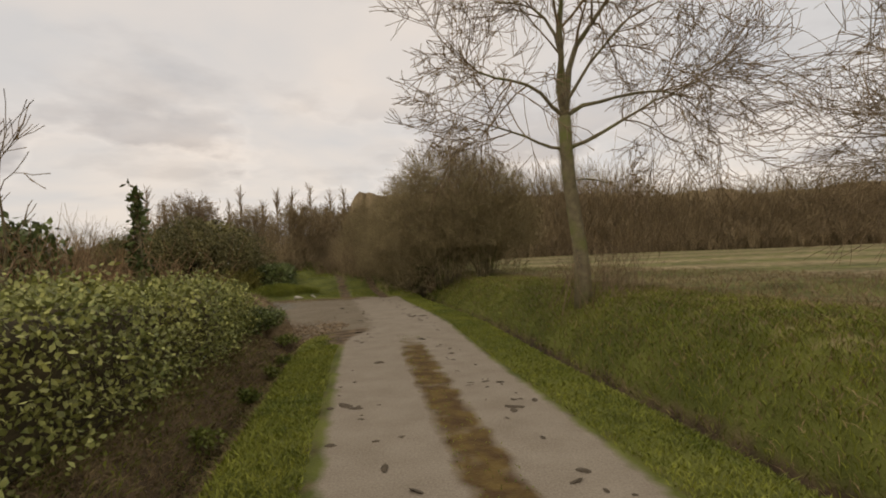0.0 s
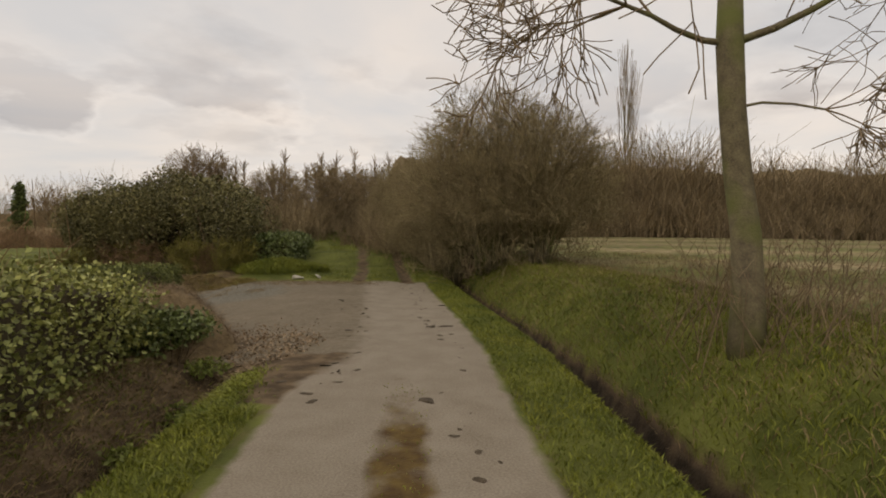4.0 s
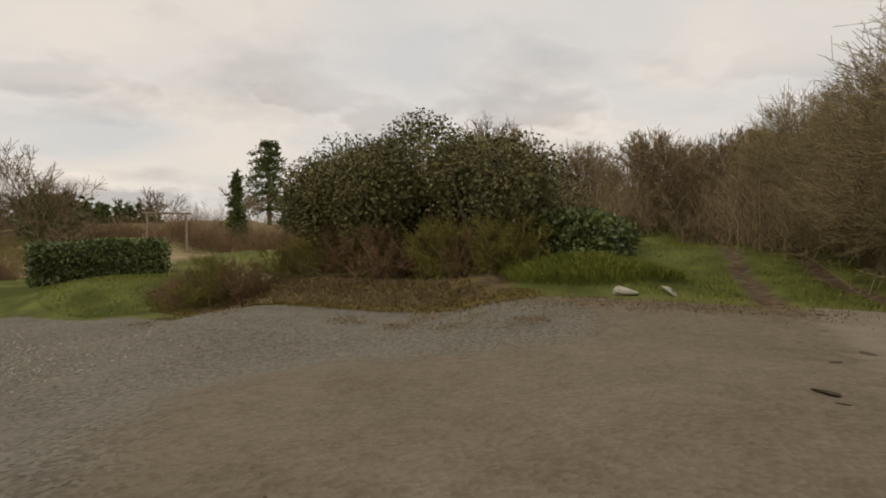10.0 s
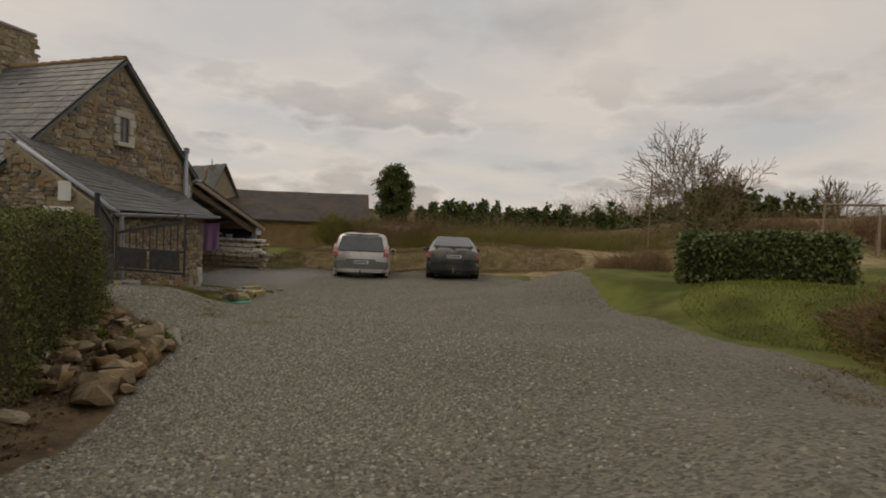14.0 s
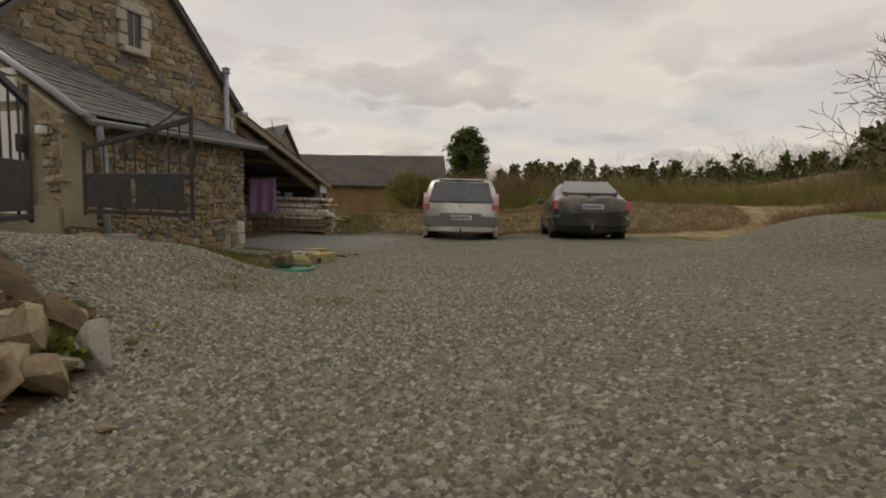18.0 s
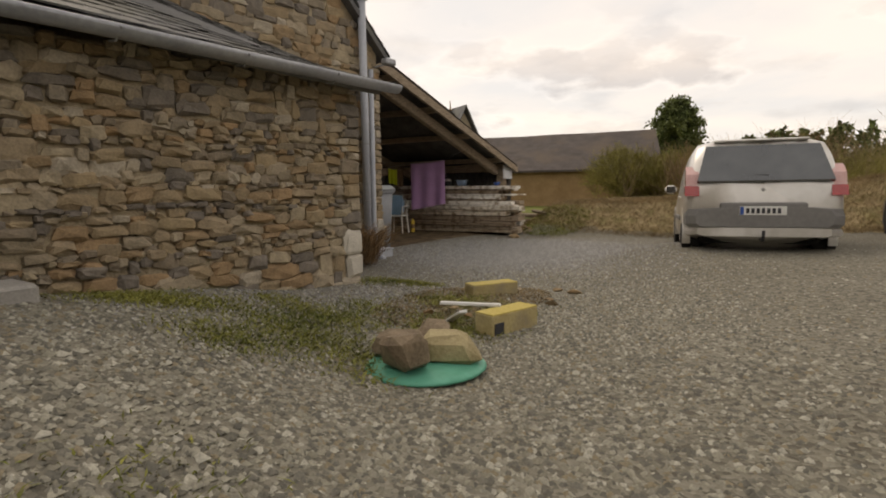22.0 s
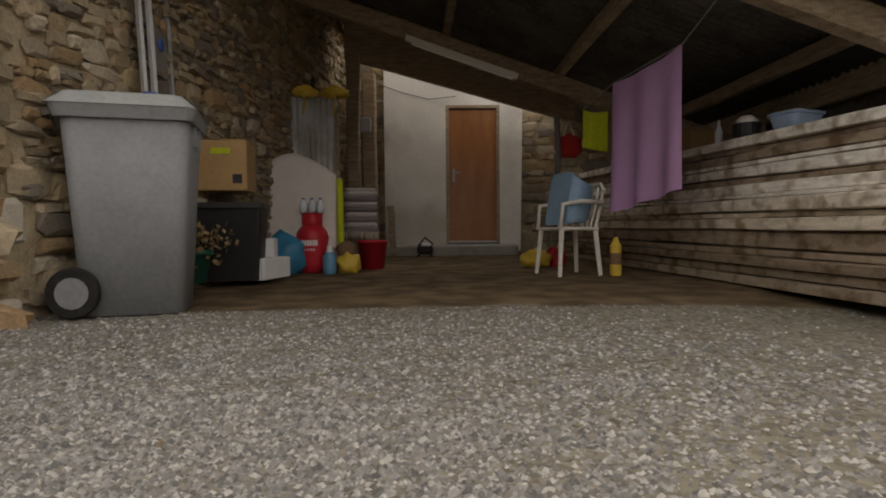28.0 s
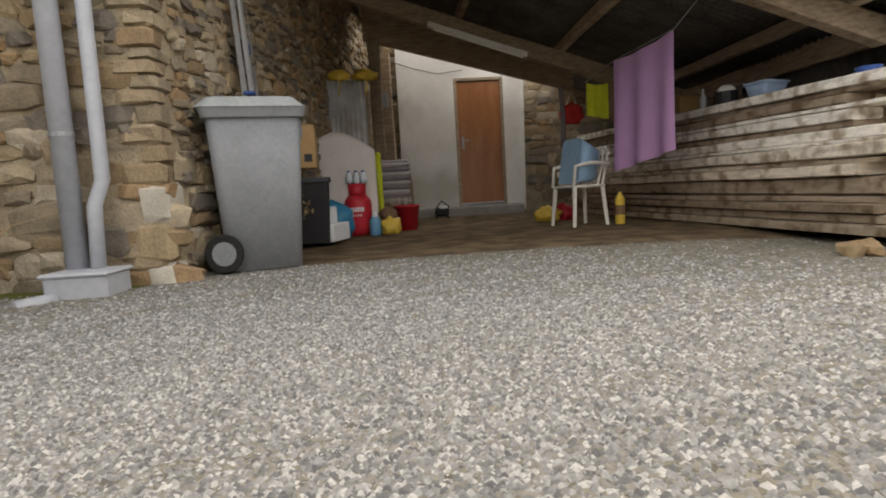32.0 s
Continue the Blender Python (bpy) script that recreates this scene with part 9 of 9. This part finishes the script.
tb = thing("wash_tub", at_shed(11.70, 4.1, TOP + 0.015, 20) @ Matrix.Diagonal((0.86, 0.86, 0.86, 1)), "pale blue plastic wash tub on the plank stack", "tub")
part("body", tapered((0.30, 0.22), (0.38, 0.28), 0.15, 0.06), "tub_blue", tb, smooth=True)
part("rim", tapered((0.40, 0.30), (0.41, 0.31), 0.02, 0.06), "tub_blue", tb, m=pose(0, 0, 0.145))
part("grip", Shape().box((0.21, 0, 0.12), (0.05, 0.1, 0.03), 0.01), "red_cloth", tb, "red grip")
hm = thing("pan", at_shed(11.50, 4.4, TOP + 0.015), "black pot with a pink cover on the planks", "pot")
part("pot", Shape().lathe([(0.09, 0), (0.105, 0.02), (0.105, 0.12)], 18), "black_plastic", hm)
part("cover", Shape().lathe([(0.085, 0.12), (0.08, 0.15), (0.04, 0.18)], 18), "cloth_pale", hm, "pale pink cover")
solid("blue_bowl", Shape().lathe([(0.05, 0), (0.09, 0.08), (0.085, 0.08), (0.04, 0.01)], 18), "blue_band", "small blue bowl on the planks", "bowl", at_shed(11.9, 3.2, TOP + 0.01))
solid("cardboard_box", Shape().box((0, 0, 0.11), (0.3, 0.26, 0.22), 0.01), "cardboard", "brown cardboard box on the planks", "box", at_shed(11.55, 5.3, TOP + 0.01, 8))
solid("glass_bottle", Shape().lathe([(0.03, 0), (0.032, 0.12), (0.012, 0.17), (0.012, 0.21)], 12), "water_clear", "clear glass bottle on the planks", "bottle", at_shed(11.46, 4.75, TOP + 0.015))
for k in range(9):
    rock(*(HM @ Vector((11.3 + rr.uniform(-0.3, 0.6), 2.3 + rr.uniform(-0.25, 0.3), 0))).xy, (0.22, 0.15, 0.12), 820 + k, sink=0.2, label="stone under the plank stack", group="stones by the stack")
for k in range(5):
    solid("firewood", Shape().tube([(0, 0, 0), (0.5 + 0.1 * k, 0.05, 0.02)], [0.05, 0.045], 8), "wood_old", "split log beside the stack", "log", HM @ pose(12.55 + 0.12 * k, 2.2 + 0.12 * k, on_ground(*(HM @ Vector((12.6 + 0.12 * k, 2.3 + 0.12 * k, 0))).xy, 0.06 + 0.05 * (k % 2)), 0, 0, 20 + 25 * k), group="logs by the stack")
# old boards and a trough beyond the stack
bt = thing("board_heap", pose(-31.4, 3.4, on_ground(-31.4, 3.4), 0, 0, 15), "grey boards laid over trestles beyond the shed", "boards")
for k in range(4):
    part("board", Shape().box((0.1 * k, 0.2 * k, 0.42 + 0.03 * k), (2.6, 0.2, 0.03), 0.005), "plank", bt)
for x in (-0.9, 0.9):
    part("trestle", Shape().box((x, 0.3, 0.18), (0.1, 0.8, 0.48), 0.02), "wood_old", bt)


# ---- swing frame on the lawn ----
sw = thing("swing_frame", pose(-31.0, 28.7, 0.15, 0, 0, 62), "wooden swing frame on the far lawn", "swing")
for x in (-0.9, 0.9):
    for y in (-0.7, 0.7):
        part("leg", Shape().tube([(x, y, -0.05), (x, 0, 1.95)], 0.045, 8), "beam", sw)
part("crossbar", Shape().tube([(-1.15, 0, 1.95), (1.15, 0, 1.95)], 0.05, 8), "beam", sw)
solid("washing_pole", Shape().tube([(-24.5, 19.4, -0.4), (-24.5, 19.4, 2.4)], 0.025, 6), "wood_old", "thin wooden pole on the lawn", "pole")


# ---- gravel ----
def pebbles(beds, material, label, seed):
    """Loose crushed stone, thickest where one walks close to it."""
    rng = np.random.default_rng(seed)
    spots = []
    for cx, cy, rx, ry, n, lo, hi in beds:
        x, y = cx + rx * rng.normal(0, 0.5, n), cy + ry * rng.normal(0, 0.5, n)
        spare = rng.random(n) < smooth((-7.6 - x) / 3.0)
        ok = spare & inside(x, y, YARD) & (rng.random(n) > 0.85 * np.exp(-(((x + 21.2) / 1.2) ** 2 + ((y - 8.35) / 0.55) ** 2) ** 2))
        spots.append(np.stack([x[ok], y[ok], rng.uniform(lo, hi, ok.sum())], 1))
    p = np.concatenate(spots)
    n = len(p)
    base = np.array([(1, 0.2, 0), (0.1, 1, 0.1), (-1, 0.1, 0.05), (-0.1, -1, 0), (0.1, 0.1, 0.7)])
    faces = np.array([(0, 1, 4), (1, 2, 4), (2, 3, 4), (3, 0, 4)])
    a = rng.uniform(0, 6.283, n)
    v = base[None] * rng.uniform(0.65, 1.35, (n, 5, 3)) * p[:, 2][:, None, None]
    x, y = v[..., 0] * np.cos(a)[:, None] - v[..., 1] * np.sin(a)[:, None], v[..., 0] * np.sin(a)[:, None] + v[..., 1] * np.cos(a)[:, None]
    z = height(p[:, 0], p[:, 1])
    v = np.stack([x + p[:, 0][:, None], y + p[:, 1][:, None], v[..., 2] + z[:, None] - 0.002], -1).reshape(-1, 3)
    f = (np.arange(n)[:, None, None] * 5 + faces[None]).reshape(-1, 3)
    return tagged(new("gravel", raw_mesh("gravel", v, f, material)), label, "gravel", kind="stuff")


pebbles([(-20.0, 8.9, 3.8, 2.2, 46000, 0.009, 0.020), (-15.2, 10.6, 3.8, 2.6, 60000, 0.011, 0.026), (-11.6, 12.9, 3.6, 2.8, 52000, 0.010, 0.023), (-16, 13, 9.5, 5.0, 14000, 0.012, 0.020)], "pebble", "loose brownish-grey crushed-stone gravel", 17)
pebbles([(-25.2, 7.1, 1.6, 1.2, 62000, 0.007, 0.015), (-25.4, 6.4, 2.4, 2.0, 45000, 0.007, 0.015), (-24.6, 7.2, 3.4, 2.6, 32000, 0.007, 0.014), (-19.9, 7.7, 1.5, 0.8, 15000, 0.007, 0.013)], "pebble_pale", "loose pale grey crushed-stone gravel before the shed", 18)
